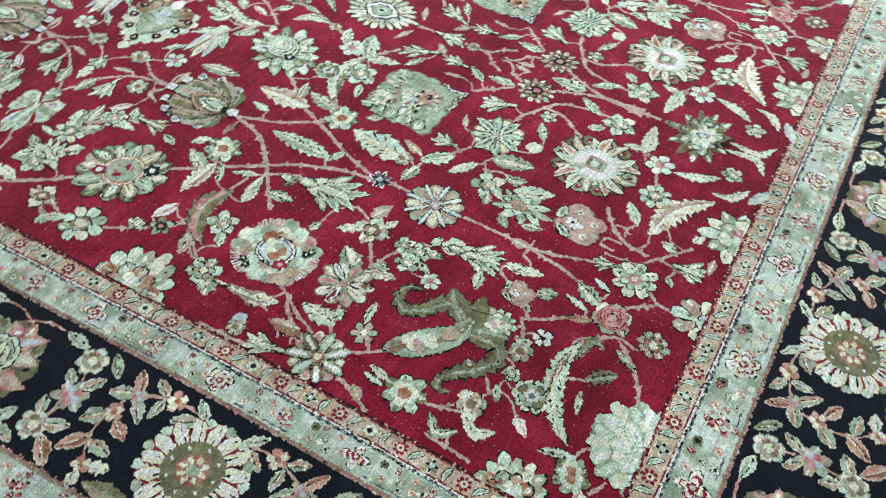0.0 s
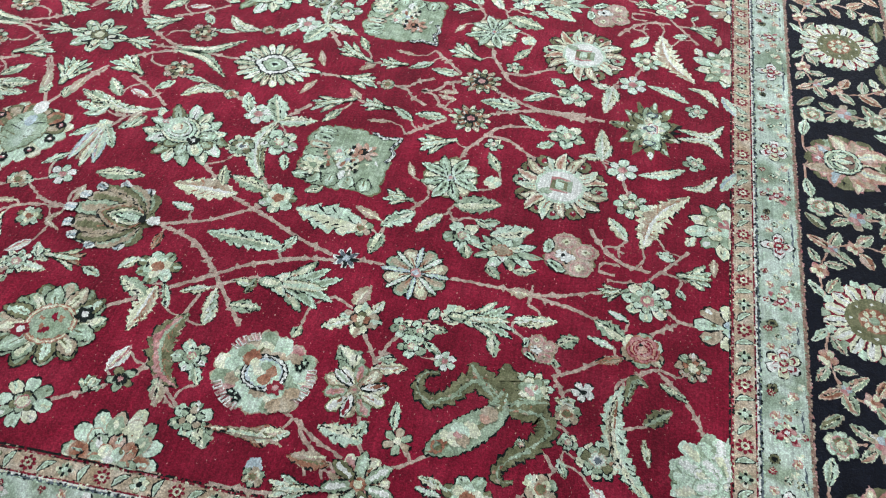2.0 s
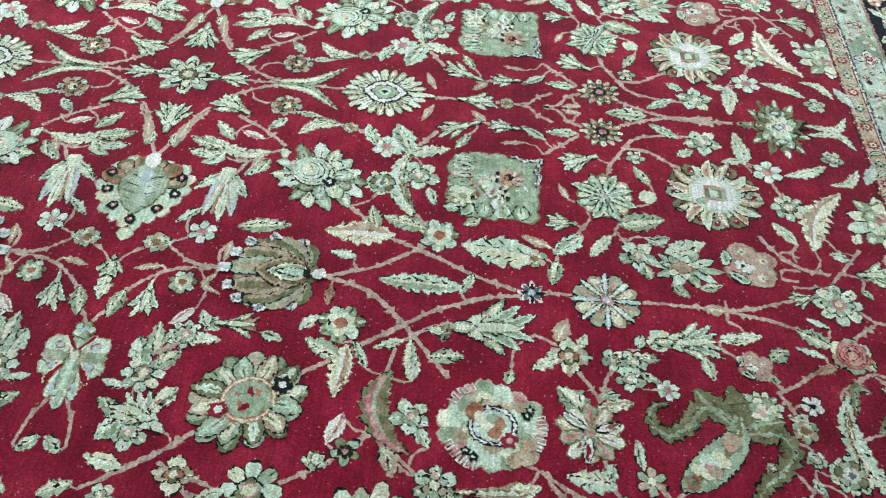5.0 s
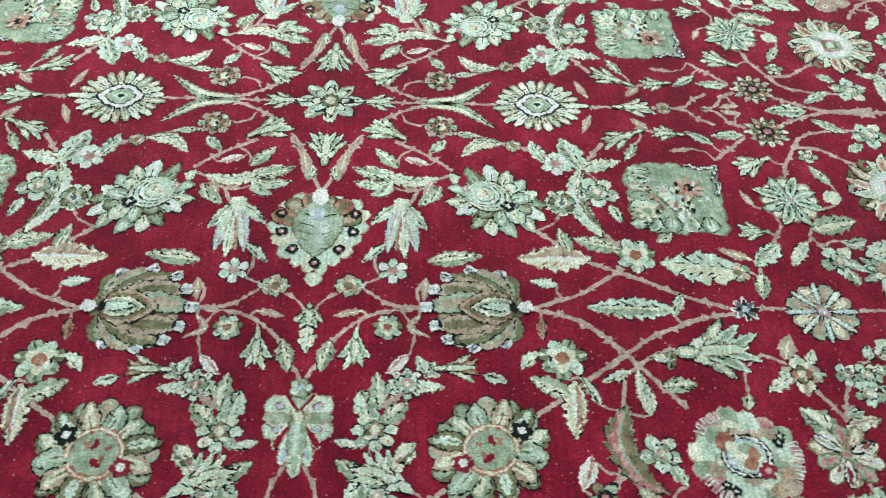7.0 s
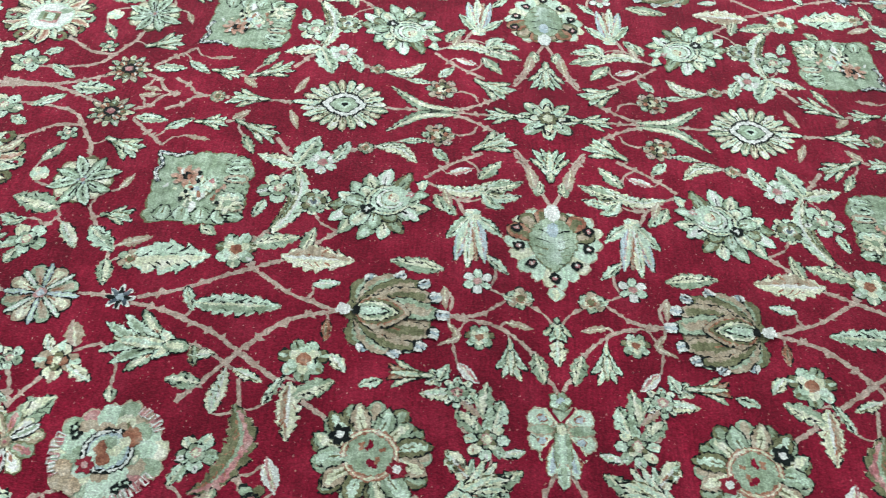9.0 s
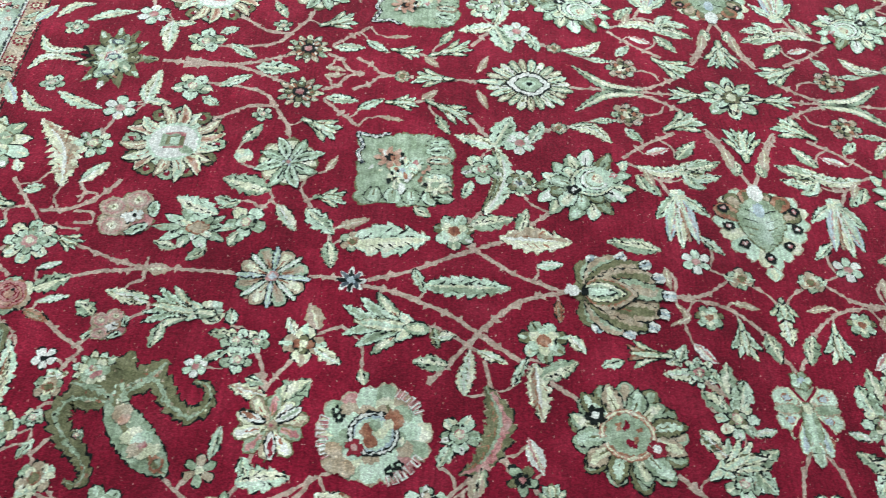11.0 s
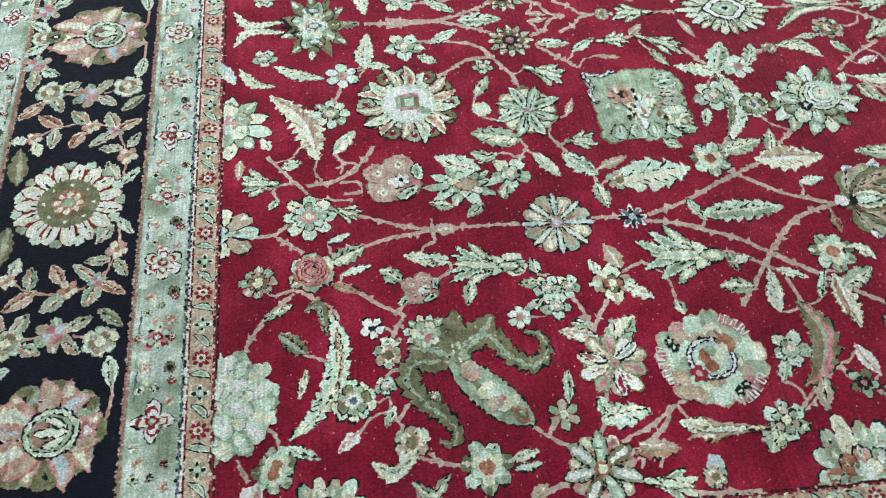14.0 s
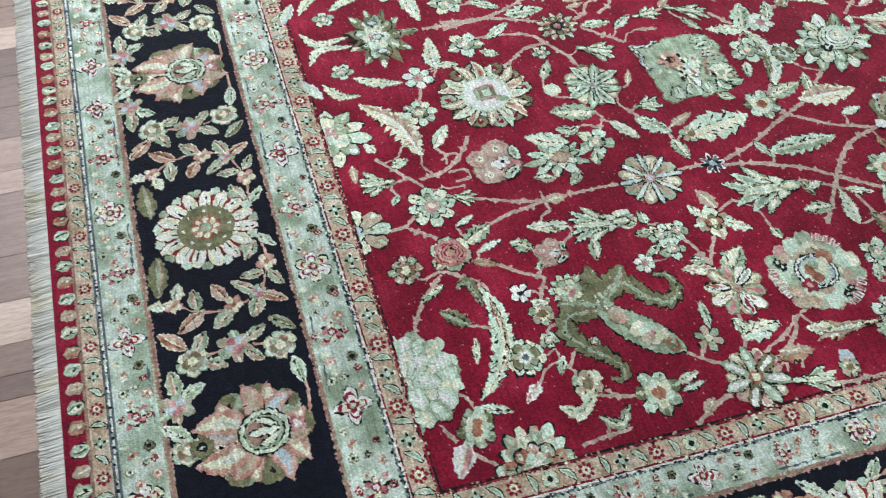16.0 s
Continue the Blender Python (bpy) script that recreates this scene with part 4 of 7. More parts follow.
    if style == "flame":
        # olive lobes behind pointed peach petals, two large ones towards the tip, and a ringed heart
        for k in range(9):
            t = 2 * math.pi * (k + 0.5) / 9 + math.pi / 2
            x, y = a * 0.86 * math.cos(t), b * 0.86 * math.sin(t)
            for d in (-0.13, 0.13):
                m.blob(x * (1 - abs(d)) - d * y, y * (1 - abs(d)) + d * x, a * 0.17, a * 0.16, t, (OLIVE, SAGE)[k % 2], top, 10)
            m.blob(x * 0.96, y * 0.96, a * 0.14, a * 0.20, t, OLIVE, top + 1, 10)
            m.blob(x * 0.86, y * 0.86, a * 0.06, a * 0.05, t, INK, top + 2, 7)
        for k in range(13):
            t = 2 * math.pi * k / 13 + math.pi / 2 + rng.uniform(-0.08, 0.08)
            q = rng.uniform(0.84, 1.08)
            petal(m, (a * 0.2 * math.cos(t), b * 0.2 * math.sin(t)), (a * q * math.cos(t), b * q * math.sin(t)), a * 0.36, (PEACH, APRICOT, PEACH)[k % 3], top + 3 + 4 * (k % 2), ROSE, (CREAM, BLUE, CREAM, TAN)[k % 4], 0.4, 0.85, 0.002, rng.choice((-0.14, 0.14)))
        for g in (-1, 1):
            petal(m, (g * a * 0.14, b * 0.1), (g * a * 0.34, b * 1.02), a * 0.46, PEACH, top + 11, ROSE, CREAM, 0.42, 0.85, 0.002, -0.12 * g, BLUE)
        for yarn_, q, up in ((OLIVE, 0.21, 15), (INK, 0.10, 16), (MINT, 0.045, 17)):
            m.blob(0, b * 0.90, a * q * 0.9, a * q, 0, yarn_, top + up, 9)
        eye(m, 0, -b * 0.66, a * 0.17, ROSE, WHITE, top + 16)
        up, cy = top + 18, -b * 0.12
        for i, (q, yarn_) in enumerate(((0.44, INK), (0.415, MINT), (0.37, CREAM), (0.345, INK), (0.325, SAGE))):
            m.blob(0, cy, a * q, b * q, 0, yarn_, up + i, 22)
        m.blob(0, cy + b * 0.12, a * 0.24, b * 0.16, 0, BROWN, up + 6, 12)
        for g in (-1, 1):
            petal(m, (0, cy - b * 0.22), (g * a * 0.24, cy + b * 0.10), a * 0.12, MINT, up + 7, INK, CREAM, 0.6, bend=-0.15 * g)
        petal(m, (0, cy - b * 0.26), (0, cy + b * 0.24), a * 0.15, CREAM, up + 10, INK, MINT, 0.6)
    if style == "square":
        # short petals along the base, a flower at one corner, a white beak at another, a bunch of blossoms in the middle
        for k in range(7):
            x = a * (-0.80 + 0.27 * k)
            petal(m, (x * 0.92, -b * 0.45), (x, -b * rng.uniform(0.92, 1.02)), a * 0.27, (SAGE, MINT, TAN)[k % 3], top, INK, (MINT, SAGE)[k % 2], 0.6, vein=INK)
        for k in range(4):
            petal(m, (a * 0.55, b * (-0.5 + 0.36 * k)), (a * rng.uniform(0.94, 1.02), b * (-0.55 + 0.40 * k)), a * 0.34, (MINT, SAGE)[k % 2], top, INK, (SAGE, MINT)[k % 2], 0.6, vein=OLIVE)
        beak = spline([Vector(p) for p in ((-a * 1.00, b * 0.30), (-a * 0.90, b * 0.62), (-a * 0.97, b * 0.99), (-a * 0.62, b * 0.86), (-a * 0.40, b * 0.97), (-a * 0.10, b * 0.86))], 0.0028)
        for w, yarn_, up in ((0.0045, INK, 0), (0.0030, WHITE, 1), (0.0007, STEEL, 2)):
            ribbon(m, beak, [(w * rng.uniform(0.8, 1.1), w * rng.uniform(0.8, 1.1)) for _ in beak], yarn_, top + 9 + up)
        up = top + 12
        wreath(m, a * 0.30, a * 0.30, 7, 0.2, 1.0, 0.66, ((CREAM, MINT), (MINT, CREAM)), top + 12, OLIVE, y=0, full=0.7)
        for x, y, q, pet, mid in ((-0.28, 0.30, 0.30, PEACH, INK), (0.10, 0.05, 0.20, MINT, BLUE), (0.46, -0.62, 0.26, CREAM, SAGE), (0.30, 0.20, 0.15, CREAM, INK), (-0.15, -0.22, 0.15, MINT, ROSE)):
            for k in range(8):
                t = 0.785 * k
                m.blob(a * (x + q * 0.66 * math.cos(t)), b * (y + q * 0.66 * math.sin(t)), a * q * 0.44, a * q * 0.2, t, pet, up + 9 + 0.1 * k, 7)
            m.blob(a * x, b * y, a * q * 0.36, a * q * 0.36, 0, mid, up + 10, 7)
        for k in range(24):
            x, y = a * rng.uniform(-0.45, 0.62), b * rng.uniform(-0.55, 0.42)
            m.blob(x, y, a * rng.uniform(0.05, 0.10), a * 0.045, rng.uniform(-0.4, 0.4), (WHITE, RUST, INK, PEACH, CREAM, INK)[k % 6], up + 11 + 0.08 * k, 7)
        petal(m, (a * 0.45, b * 0.05), (a * 0.72, b * 0.08), a * 0.16, WHITE, up + 12, None, None, 0.5, 0.3)
    if style == "blob":
        wreath(m, a, b, 9, 0.45, 1.02, 0.34, ((MINT, WHITE), (SAGE, MINT), (MINT, CREAM)), top, None, t0=0.02, span=math.pi - 0.04, full=0.65)
        wreath(m, a, b, 6, 0.10, 0.66, 0.30, ((WHITE, CREAM), (MINT, WHITE)), top + 8, SAGE, t0=0.05, span=math.pi - 0.1, full=0.6, vein=SAGE)
    if style == "maple":
        for s in (-1, 0, 1):
            m.line((0, b * 0.66), (s * a * 0.28, b * 0.98), 0.005, INK, top)
            m.blob(s * a * 0.45, b * 0.05, a * 0.09, a * 0.13, 0, STEEL, top)
            m.blob(s * a * 0.45, b * 0.05, a * 0.06, a * 0.09, 0, MINT, top + 1)
        frond_into(m, "olive", a * 0.22, spline([Vector((0, -b * 0.8)), Vector((0, -b * 1.0)), Vector((0, -b * 1.2))]), 0, 0.3)
    m.lay("palmette", c.x, c.y, turn, mirror, parent or carpet)


# field: stems, leaves and flowers of one quarter
vine(0.0084, (1.075, 0.0117), (0.9602, -0.0067), (0.8744, -0.0422))
vine(0.0084, (1.1156, 0), (0.9733, 0), mirror="y")
vine(0.0073, (1.0246, -0.0541), (0.9575, -0.0597), (0.9069, -0.078), (0.8782, -0.1203), (0.8558, -0.1585), (0.8424, -0.2114))
vine(0.007, (0.9953, -0.1595), (0.9647, -0.1323), (0.9309, -0.1108), (0.8874, -0.1047))
vine(0.0074, (0.8038, -0.0527), (0.7767, -0.039), (0.7558, -0.0083), (0.7271, 0.0006))
vine(0.0074, (0.7454, -0.0454), (0.7167, -0.0298), (0.6989, -0.0079), (0.6757, 0.0007))
vine(0.0075, (0.6813, 0), (0.6298, 0), mirror="y")
vine(0.0076, (0.5553, 0), (0.4869, 0), mirror="y")
vine(0.0068, (0.111, 0), (0.2149, 0), (0.3258, 0), mirror="y")
vine(0.0077, (0.2212, 0.0019), (0.1656, -0.0134), (0.1201, -0.0394), (0.0912, -0.056))
vine(0.0057, (0.172, -0.0663), (0.1482, -0.0564), (0.1386, -0.0355))
vine(0.0073, (0.7961, -0.0823), (0.7667, -0.1082), (0.7262, -0.1456))
vine(0.0069, (1.0328, -0.4974), (0.9636, -0.4951), (0.8903, -0.4961))
vine(0.0061, (1.0349, -0.4745), (1.0326, -0.52))
vine(0.007, (0.7734, -0.4925), (0.7234, -0.4948))
vine(0.0078, (0.676, -0.4924), (0.6126, -0.4722), (0.5518, -0.4418), (0.4897, -0.4132), (0.4469, -0.3902), (0.3747, -0.3302))
vine(0.0078, (0.6861, -0.5048), (0.6349, -0.5141), (0.5806, -0.5348), (0.5364, -0.5556), (0.4943, -0.5861), (0.4452, -0.622), (0.3976, -0.6568), (0.3436, -0.6953))
vine(0.0068, (0.6026, -0.5712), (0.5532, -0.5811), (0.5134, -0.6057))
vine(0.008, (0.3559, -0.4966), (0.4285, -0.5203), (0.4826, -0.5688), (0.5266, -0.6236), (0.5733, -0.68))
vine(0.0073, (0.4901, -0.431), (0.4564, -0.4543), (0.4209, -0.4745), (0.3559, -0.4966))
vine(0.0069, (1.0329, -0.4962), (1.0817, -0.4867), (1.136, -0.4663), (1.1708, -0.4545))
vine(0.0069, (1.029, -0.4984), (1.1024, -0.5093), (1.1644, -0.529), (1.2047, -0.5518))
vine(0.0069, (1.2649, -0.4731), (1.291, -0.4927), (1.3173, -0.4917))
vine(0.0068, (1.2933, -0.4904), (1.2671, -0.5106), (1.242, -0.5317))
vine(0.0065, (1.2997, -0.3253), (1.2645, -0.3708), (1.2485, -0.3897), (1.2267, -0.421))
vine(0.0074, (1.1164, -0.3118), (1.146, -0.3547), (1.1813, -0.3834), (1.2334, -0.3928))
vine(0.0056, (1.1795, -0.3920), (1.1486, -0.3915), (1.1449, -0.4135), (1.1719, -0.4143))
vine(0.0056, (1.1554, -0.3713), (1.1480, -0.3560), (1.1650, -0.3468), (1.1831, -0.3603))
vine(0.0062, (1.3285, -0.402), (1.287, -0.3919), (1.2489, -0.3871))
vine(0.0062, (1.2286, -0.4211), (1.199, -0.4258), (1.16, -0.4301))
vine(0.0057, (1.2875, -0.6073), (1.2563, -0.5992), (1.2311, -0.6155), (1.2011, -0.6355))
vine(0.0065, (1.2599, -0.6038), (1.2964, -0.64), (1.3225, -0.6777), (1.3347, -0.7055))
vine(0.0066, (1.2001, -0.5899), (1.1615, -0.6078), (1.1314, -0.6323), (1.0935, -0.6538))
vine(0.0064, (1.092, -0.6516), (1.1066, -0.673), (1.1205, -0.709))
vine(0.0054, (1.1293, -0.7532), (1.1226, -0.8087), (1.1015, -0.8434), (1.0733, -0.8767), (1.0479, -0.8925), (1.0152, -0.893))
vine(0.0059, (0.9257, -0.8453), (0.9025, -0.8635), (0.8685, -0.8859))
vine(0.0052, (0.9072, -0.8636), (0.8953, -0.8442))
vine(0.0066, (0.7761, -0.6456), (0.7958, -0.6745), (0.8116, -0.7055))
vine(0.0066, (0.8354, -0.6346), (0.8202, -0.6653), (0.8116, -0.7055))
vine(0.0058, (0.8055, -0.8768), (0.7574, -0.8562), (0.716, -0.8284))
vine(0.0053, (0.5575, -0.8642), (0.5229, -0.8474), (0.4894, -0.8152))
vine(0.0056, (0.4678, -0.7843), (0.4459, -0.8162))
vine(0.007, (1.1659, -0.1626), (1.173, -0.1894), (1.1896, -0.2207))
vine(0.0059, (0.9216, -0.2576), (0.8768, -0.2722))
vine(0.0066, (0.8533, -0.3299), (0.8678, -0.3551), (0.882, -0.3852))
vine(0.0067, (0.8109, -0.308), (0.785, -0.3532))
vine(0.0057, (0.7494, -0.4079), (0.7398, -0.4454))
vine(0.0074, (0.6234, -0.0709), (0.5867, -0.0601))
vine(0.0073, (0.5175, -0.105), (0.4892, -0.1463), (0.4686, -0.1731))
vine(0.0072, (0.2331, -0.1862), (0.1923, -0.1497), (0.1276, -0.1108))
vine(0.0075, (0.0669, -0.0924), (0.0441, -0.1311), (0.034, -0.1954))
vine(0.0062, (0.201, -0.2114), (0.1703, -0.2392), (0.1507, -0.2869))
vine(0.0074, (0.5405, -0.3835), (0.5136, -0.4081), (0.4901, -0.431))
vine(0.0067, (0.4833, -0.3267), (0.5067, -0.3511), (0.5373, -0.382))
vine(0.0055, (1.2476, -0.7096), (1.2, -0.7292))
vine(0.0059, (0.7456, -0.6013), (0.7086, -0.583))
vine(0.0071, (0.9749, -0.1425), (1.0172, -0.1531))
vine(0.0064, (0.9395, -0.4143), (1.0321, -0.4103))
vine(0.0058, (1.0801, -0.6192), (1.1068, -0.6523))
vine(0.0058, (1.0551, -0.605), (1.0128, -0.5775))
vine(0.006, (0.4017, -0.6307), (0.4256, -0.6232))
palmette("maple", 0.1981, (1.1384, 0), (1.2746, 0), mirror="y")
frond("cream", 0.0198, (1.3577, -0.0496), (1.3296, -0.0096), (1.2635, -0.0155))
rosette("mint5", 0.0228, (1.3022, -0.0828))
frond("toothed", 0.0243, (1.284, -0.1063), (1.2453, -0.1313), (1.1962, -0.144))
frond("cream", 0.0193, (1.346, -0.1104), (1.3215, -0.149), (1.2835, -0.1591))
frond("plainmint", 0.0238, (1.3548, -0.148), (1.3851, -0.0884))
rosette("white6", 0.0302, (1.1636, -0.1388))
palmette("halfsage", 0.1513, (1.372, -0.2502), (1.2883, -0.2502), half=True)
frond("toothcream", 0.0513, (1.215, -0.3369), (1.2374, -0.2474), (1.2944, -0.1817))
rosette("mint8", 0.0346, (1.188, -0.2326))
frond("cream", 0.0246, (1.1868, -0.3256), (1.1491, -0.2769))
rosette("white16", 0.1008, (1.0492, -0.2166))
frond("cream", 0.0292, (1.1224, -0.1233), (1.114, -0.0277))
frond("cream", 0.0195, (1.1202, -0.1134), (1.0761, -0.1202))
rosette("mint5", 0.0348, (1.0459, -0.0656))
frond("mint", 0.0223, (1.0216, -0.0939), (0.9896, -0.1146))
frond("mint", 0.0225, (0.9963, -0.0623), (0.9413, -0.0245))
frond("sage", 0.0215, (0.929, -0.2061), (0.901, -0.1582))
rosette("mint5", 0.0183, (0.9051, -0.13))
tulip("mint", 0.0502, (1.2812, -0.3863), (1.3482, -0.3821))
frond("mint", 0.0129, (1.2816, -0.4201), (1.2966, -0.4412))
palmette("edge", 0.0963, (1.372, -0.4854), (1.3134, -0.4854), half=True)
rosette("f8", 0.0434, (1.2317, -0.459))
tulip("mint", 0.0284, (1.198, -0.4447), (1.1478, -0.4632))
frond("ink", 0.0124, (1.204, -0.5121), (1.169, -0.4984))
frond("sage", 0.0327, (1.2018, -0.5528), (1.1468, -0.5234))
frond("ink", 0.0121, (1.1846, -0.5746), (1.1397, -0.5611))
rosette("rose", 0.0358, (1.2313, -0.5656))
rosette("tanbrown", 0.0279, (1.3136, -0.5809))
frond("sage", 0.0136, (1.3075, -0.6489), (1.2626, -0.6256))
rosette("pink", 0.047, (1.0899, -0.3875))
palmette("jag", 0.0936, (0.9107, -0.405), (1.0387, -0.412))
frond("toothed", 0.0379, (0.9414, -0.3779), (1.0169, -0.3446))
rosette("mint5", 0.033, (0.8917, -0.3897))
frond("sage", 0.0242, (0.9007, -0.4122), (0.9112, -0.442))
tulip("mint", 0.0725, (0.9086, -0.5781), (1.0231, -0.5634))
rosette("dot", 0.0162, (0.9077, -0.578))
frond("tan", 0.0253, (1.0327, -0.4986), (0.9917, -0.4965))
frond("cream", 0.0246, (1.0158, -0.563), (1.0854, -0.5436))
frond("sage", 0.0282, (1.0923, -0.5924), (1.1242, -0.5683))
rosette("pink", 0.0261, (1.0637, -0.6075))
frond("mint", 0.0158, (1.1005, -0.633), (1.0645, -0.6163))
rosette("tiny5", 0.0181, (1.143, -0.6726))
frond("olive", 0.0266, (1.2434, -0.7095), (1.2825, -0.6728))
frond("cream", 0.0112, (1.2438, -0.737), (1.2549, -0.7792))
palmette("blob", 0.1709, (1.372, -0.7846), (1.2854, -0.7846), half=True)
frond("mint", 0.0159, (1.2759, -0.8519), (1.2294, -0.8707))
rosette("sagefl", 0.0259, (1.2882, -0.8763))
rosette("scallop", 0.0323, (1.1788, -0.7881))
frond("white", 0.0197, (1.1705, -0.8356), (1.2027, -0.8629))
rosette("bud", 0.0212, (1.1234, -0.7191))
rosette("mint5", 0.0155, (1.1303, -0.7684))
frond("mint", 0.0146, (1.1197, -0.8013), (1.1357, -0.8289))
rosette("bud", 0.0248, (1.1013, -0.8564))
rosette("dot", 0.0131, (1.1084, -0.878))
rosette("dot", 0.0117, (1.0851, -0.8471))
frond("cream", 0.0227, (1.1569, -0.8824), (1.1283, -0.9004), (1.1027, -0.8795))
rosette("sagefl", 0.0375, (0.9992, -0.8974))
frond("cream", 0.0158, (0.9624, -0.8894), (0.9237, -0.8812))
frond("ink", 0.0105, (0.9613, -0.9042), (0.9228, -0.8979))
rosette("olive6", 0.0237, (0.8797, -0.8304))
frond("mint", 0.0147, (0.8689, -0.8121), (0.8618, -0.7629))
rosette("brown", 0.0445, (0.845, -0.0639))
frond("mint", 0.0386, (0.9383, 0), (0.856, 0), mirror="y")
tulip("mint", 0.0478, (0.8291, -0.1379), (0.7539, -0.1723))
rosette("dot", 0.0175, (0.9224, -0.2386))
rosette("aster", 0.0612, (0.841, -0.2484))
frond("toothsage", 0.0458, (0.8616, -0.3165), (0.9477, -0.2935))
tulip("mint", 0.0365, (0.7847, -0.3259), (0.7299, -0.3228))
frond("tan", 0.0141, (0.7715, -0.2631), (0.754, -0.2239))
frond("tan", 0.0155, (0.8036, -0.0116), (0.7649, -0.0055))
frond("mint", 0.0252, (0.7928, -0.0738), (0.7329, -0.0781))
palmette("square", 0.1855, (0.5384, -0.2405), (0.7275, -0.2489))
frond("mint", 0.02, (0.7302, -0.1009), (0.6835, -0.0682))
tulip("mint", 0.0335, (0.6795, -0.0779), (0.6166, -0.0704))
tulip("mint", 0.0406, (0.6006, -0.0661), (0.5135, -0.1096))
frond("sage", 0.0176, (0.5815, -0.1043), (0.555, -0.1505))
frond("tan", 0.0124, (0.6868, -0.116), (0.6424, -0.1243))
tulip("mint", 0.0463, (0.5518, 0), (0.6356, 0), mirror="y")
frond("tan", 0.0168, (0.5044, -0.0258), (0.4833, -0.0783))
rosette("bud", 0.0145, (0.6527, 0.0022))
rosette("daisy8", 0.0633, (0.83, -0.499))
rosette("darkstar", 0.0259, (0.7046, -0.4962))
frond("mint", 0.0362, (0.795, -0.3537), (0.7424, -0.4036))
frond("tan", 0.0201, (0.7391, -0.3904), (0.6855, -0.3664))
frond("sage", 0.0264, (0.7498, -0.4207), (0.7388, -0.4738))
frond("cream", 0.0249, (0.845, -0.3471), (0.8071, -0.402))
rosette("bud", 0.0206, (0.7097, -0.4186))
frond("toothed", 0.0687, (0.7155, -0.4176), (0.5808, -0.4001))
rosette("sagefl", 0.0358, (0.5405, -0.3835))
frond("mint", 0.0174, (0.6045, -0.4669), (0.5839, -0.5115))
frond("mint", 0.0432, (0.5882, -0.4975), (0.4453, -0.4951))
tulip("mint", 0.108, (0.5780, -0.5830), (0.7090, -0.5720))
frond("olive", 0.0167, (0.5666, -0.5784), (0.5597, -0.6143))
rosette("tan4", 0.032, (0.7641, -0.6206))
frond("cream", 0.0223, (0.7464, -0.6273), (0.7056, -0.6508))
frond("tan", 0.0307, (0.7445, -0.5946), (0.7633, -0.5461))
frond("cream", 0.0163, (0.779, -0.605), (0.7931, -0.5747))
rosette("mint5", 0.0225, (0.8667, -0.62))
rosette("mint5", 0.0239, (0.8589, -0.6535))
rosette("mint5", 0.0206, (0.8346, -0.6206))
frond("sage", 0.0182, (0.8759, -0.6096), (0.9099, -0.6112))
frond("mint", 0.0183, (0.8782, -0.5933), (0.8845, -0.5634))
rosette("white6", 0.0183, (0.9179, -0.6697))
frond("mint", 0.014, (0.8751, -0.6396), (0.9096, -0.659))
rosette("dot", 0.021, (0.9151, -0.5728))
frond("sage", 0.0263, (0.5425, -0.6434), (0.5964, -0.6395))
rosette("lotus", 0.0511, (0.7924, -0.7582))
frond("toothcream", 0.0233, (0.8081, -0.7123), (0.8632, -0.6978))
frond("toothsage", 0.0424, (0.7911, -0.7254), (0.7454, -0.6815))
rosette("fleuron", 0.0887, (0.6455, -0.7616))
frond("toothrust", 0.0441, (0.485, -0.6761), (0.4638, -0.7349), (0.4886, -0.7943), (0.5219, -0.8173))
rosette("mint5", 0.0287, (0.5225, -0.7565))
frond("mint", 0.0188, (0.5517, -0.8059), (0.53, -0.7681))
frond("cream", 0.0218, (0.5163, -0.6927), (0.5203, -0.6445))
rosette("outlined", 0.0321, (0.5658, -0.8662))
tulip("tan", 0.0305, (0.5955, -0.8741), (0.7131, -0.8683))
rosette("darkgreen5", 0.0244, (0.4329, -0.8219))
frond("white", 0.0173, (0.4273, -0.7696), (0.402, -0.8118))
frond("tan", 0.0244, (0.4931, -0.8126), (0.5036, -0.8587))
frond("toothed", 0.0364, (0.8279, -0.8433), (0.7567, -0.8336))
frond("tan", 0.0197, (0.7834, -0.8827), (0.7315, -0.8892))
frond("mint", 0.0237, (0.8118, -0.8409), (0.8256, -0.8077))
frond("toothcream", 0.037, (0.4093, -0.6332), (0.4012, -0.7303))
frond("sage", 0.0324, (0.4021, -0.657), (0.3434, -0.628))
palmette("feather", 0.1496, (0.3179, 0), (0.4869, 0), mirror="y")
frond("sage", 0.0238, (0.1769, -0.0072), (0.2471, -0.0119), (0.3144, -0.0672))
rosette("tanbrown", 0.0313, (0.2133, -0.0689))
frond("mint", 0.0154, (0.2842, -0.0916), (0.2359, -0.0852))
frond("mint", 0.0205, (0.2204, -0.107), (0.1923, -0.1403))
tulip("mint", 0.0546, (0.1456, -0.1023), (0.0676, -0.0611))
tulip("mint", 0.0379, (0.0474, 0), (0.1256, 0), mirror="y")
frond("mint", 0.0468, (0.4712, -0.1763), (0.4386, -0.0951))
frond("cream", 0.032, (0.4669, -0.1761), (0.5443, -0.153))
frond("cream", 0.037, (0.4883, -0.342), (0.457, -0.2762), (0.4535, -0.2206), (0.4686, -0.1731))
frond("olive", 0.0128, (0.4934, -0.3341), (0.4699, -0.2798), (0.465, -0.2273), (0.4742, -0.1827))
rosette("mint5", 0.038, (0.4924, -0.2348))
rosette("scallop", 0.0311, (0.4259, -0.2629))
rosette("white6", 0.0299, (0.4239, -0.1626))
frond("mint", 0.0273, (0.4042, -0.1614), (0.38, -0.1043))
vine(0.0064, (0.3937, -0.1356), (0.351, -0.1169), (0.3053, -0.1092))
rosette("bud", 0.0153, (0.3488, -0.1168))
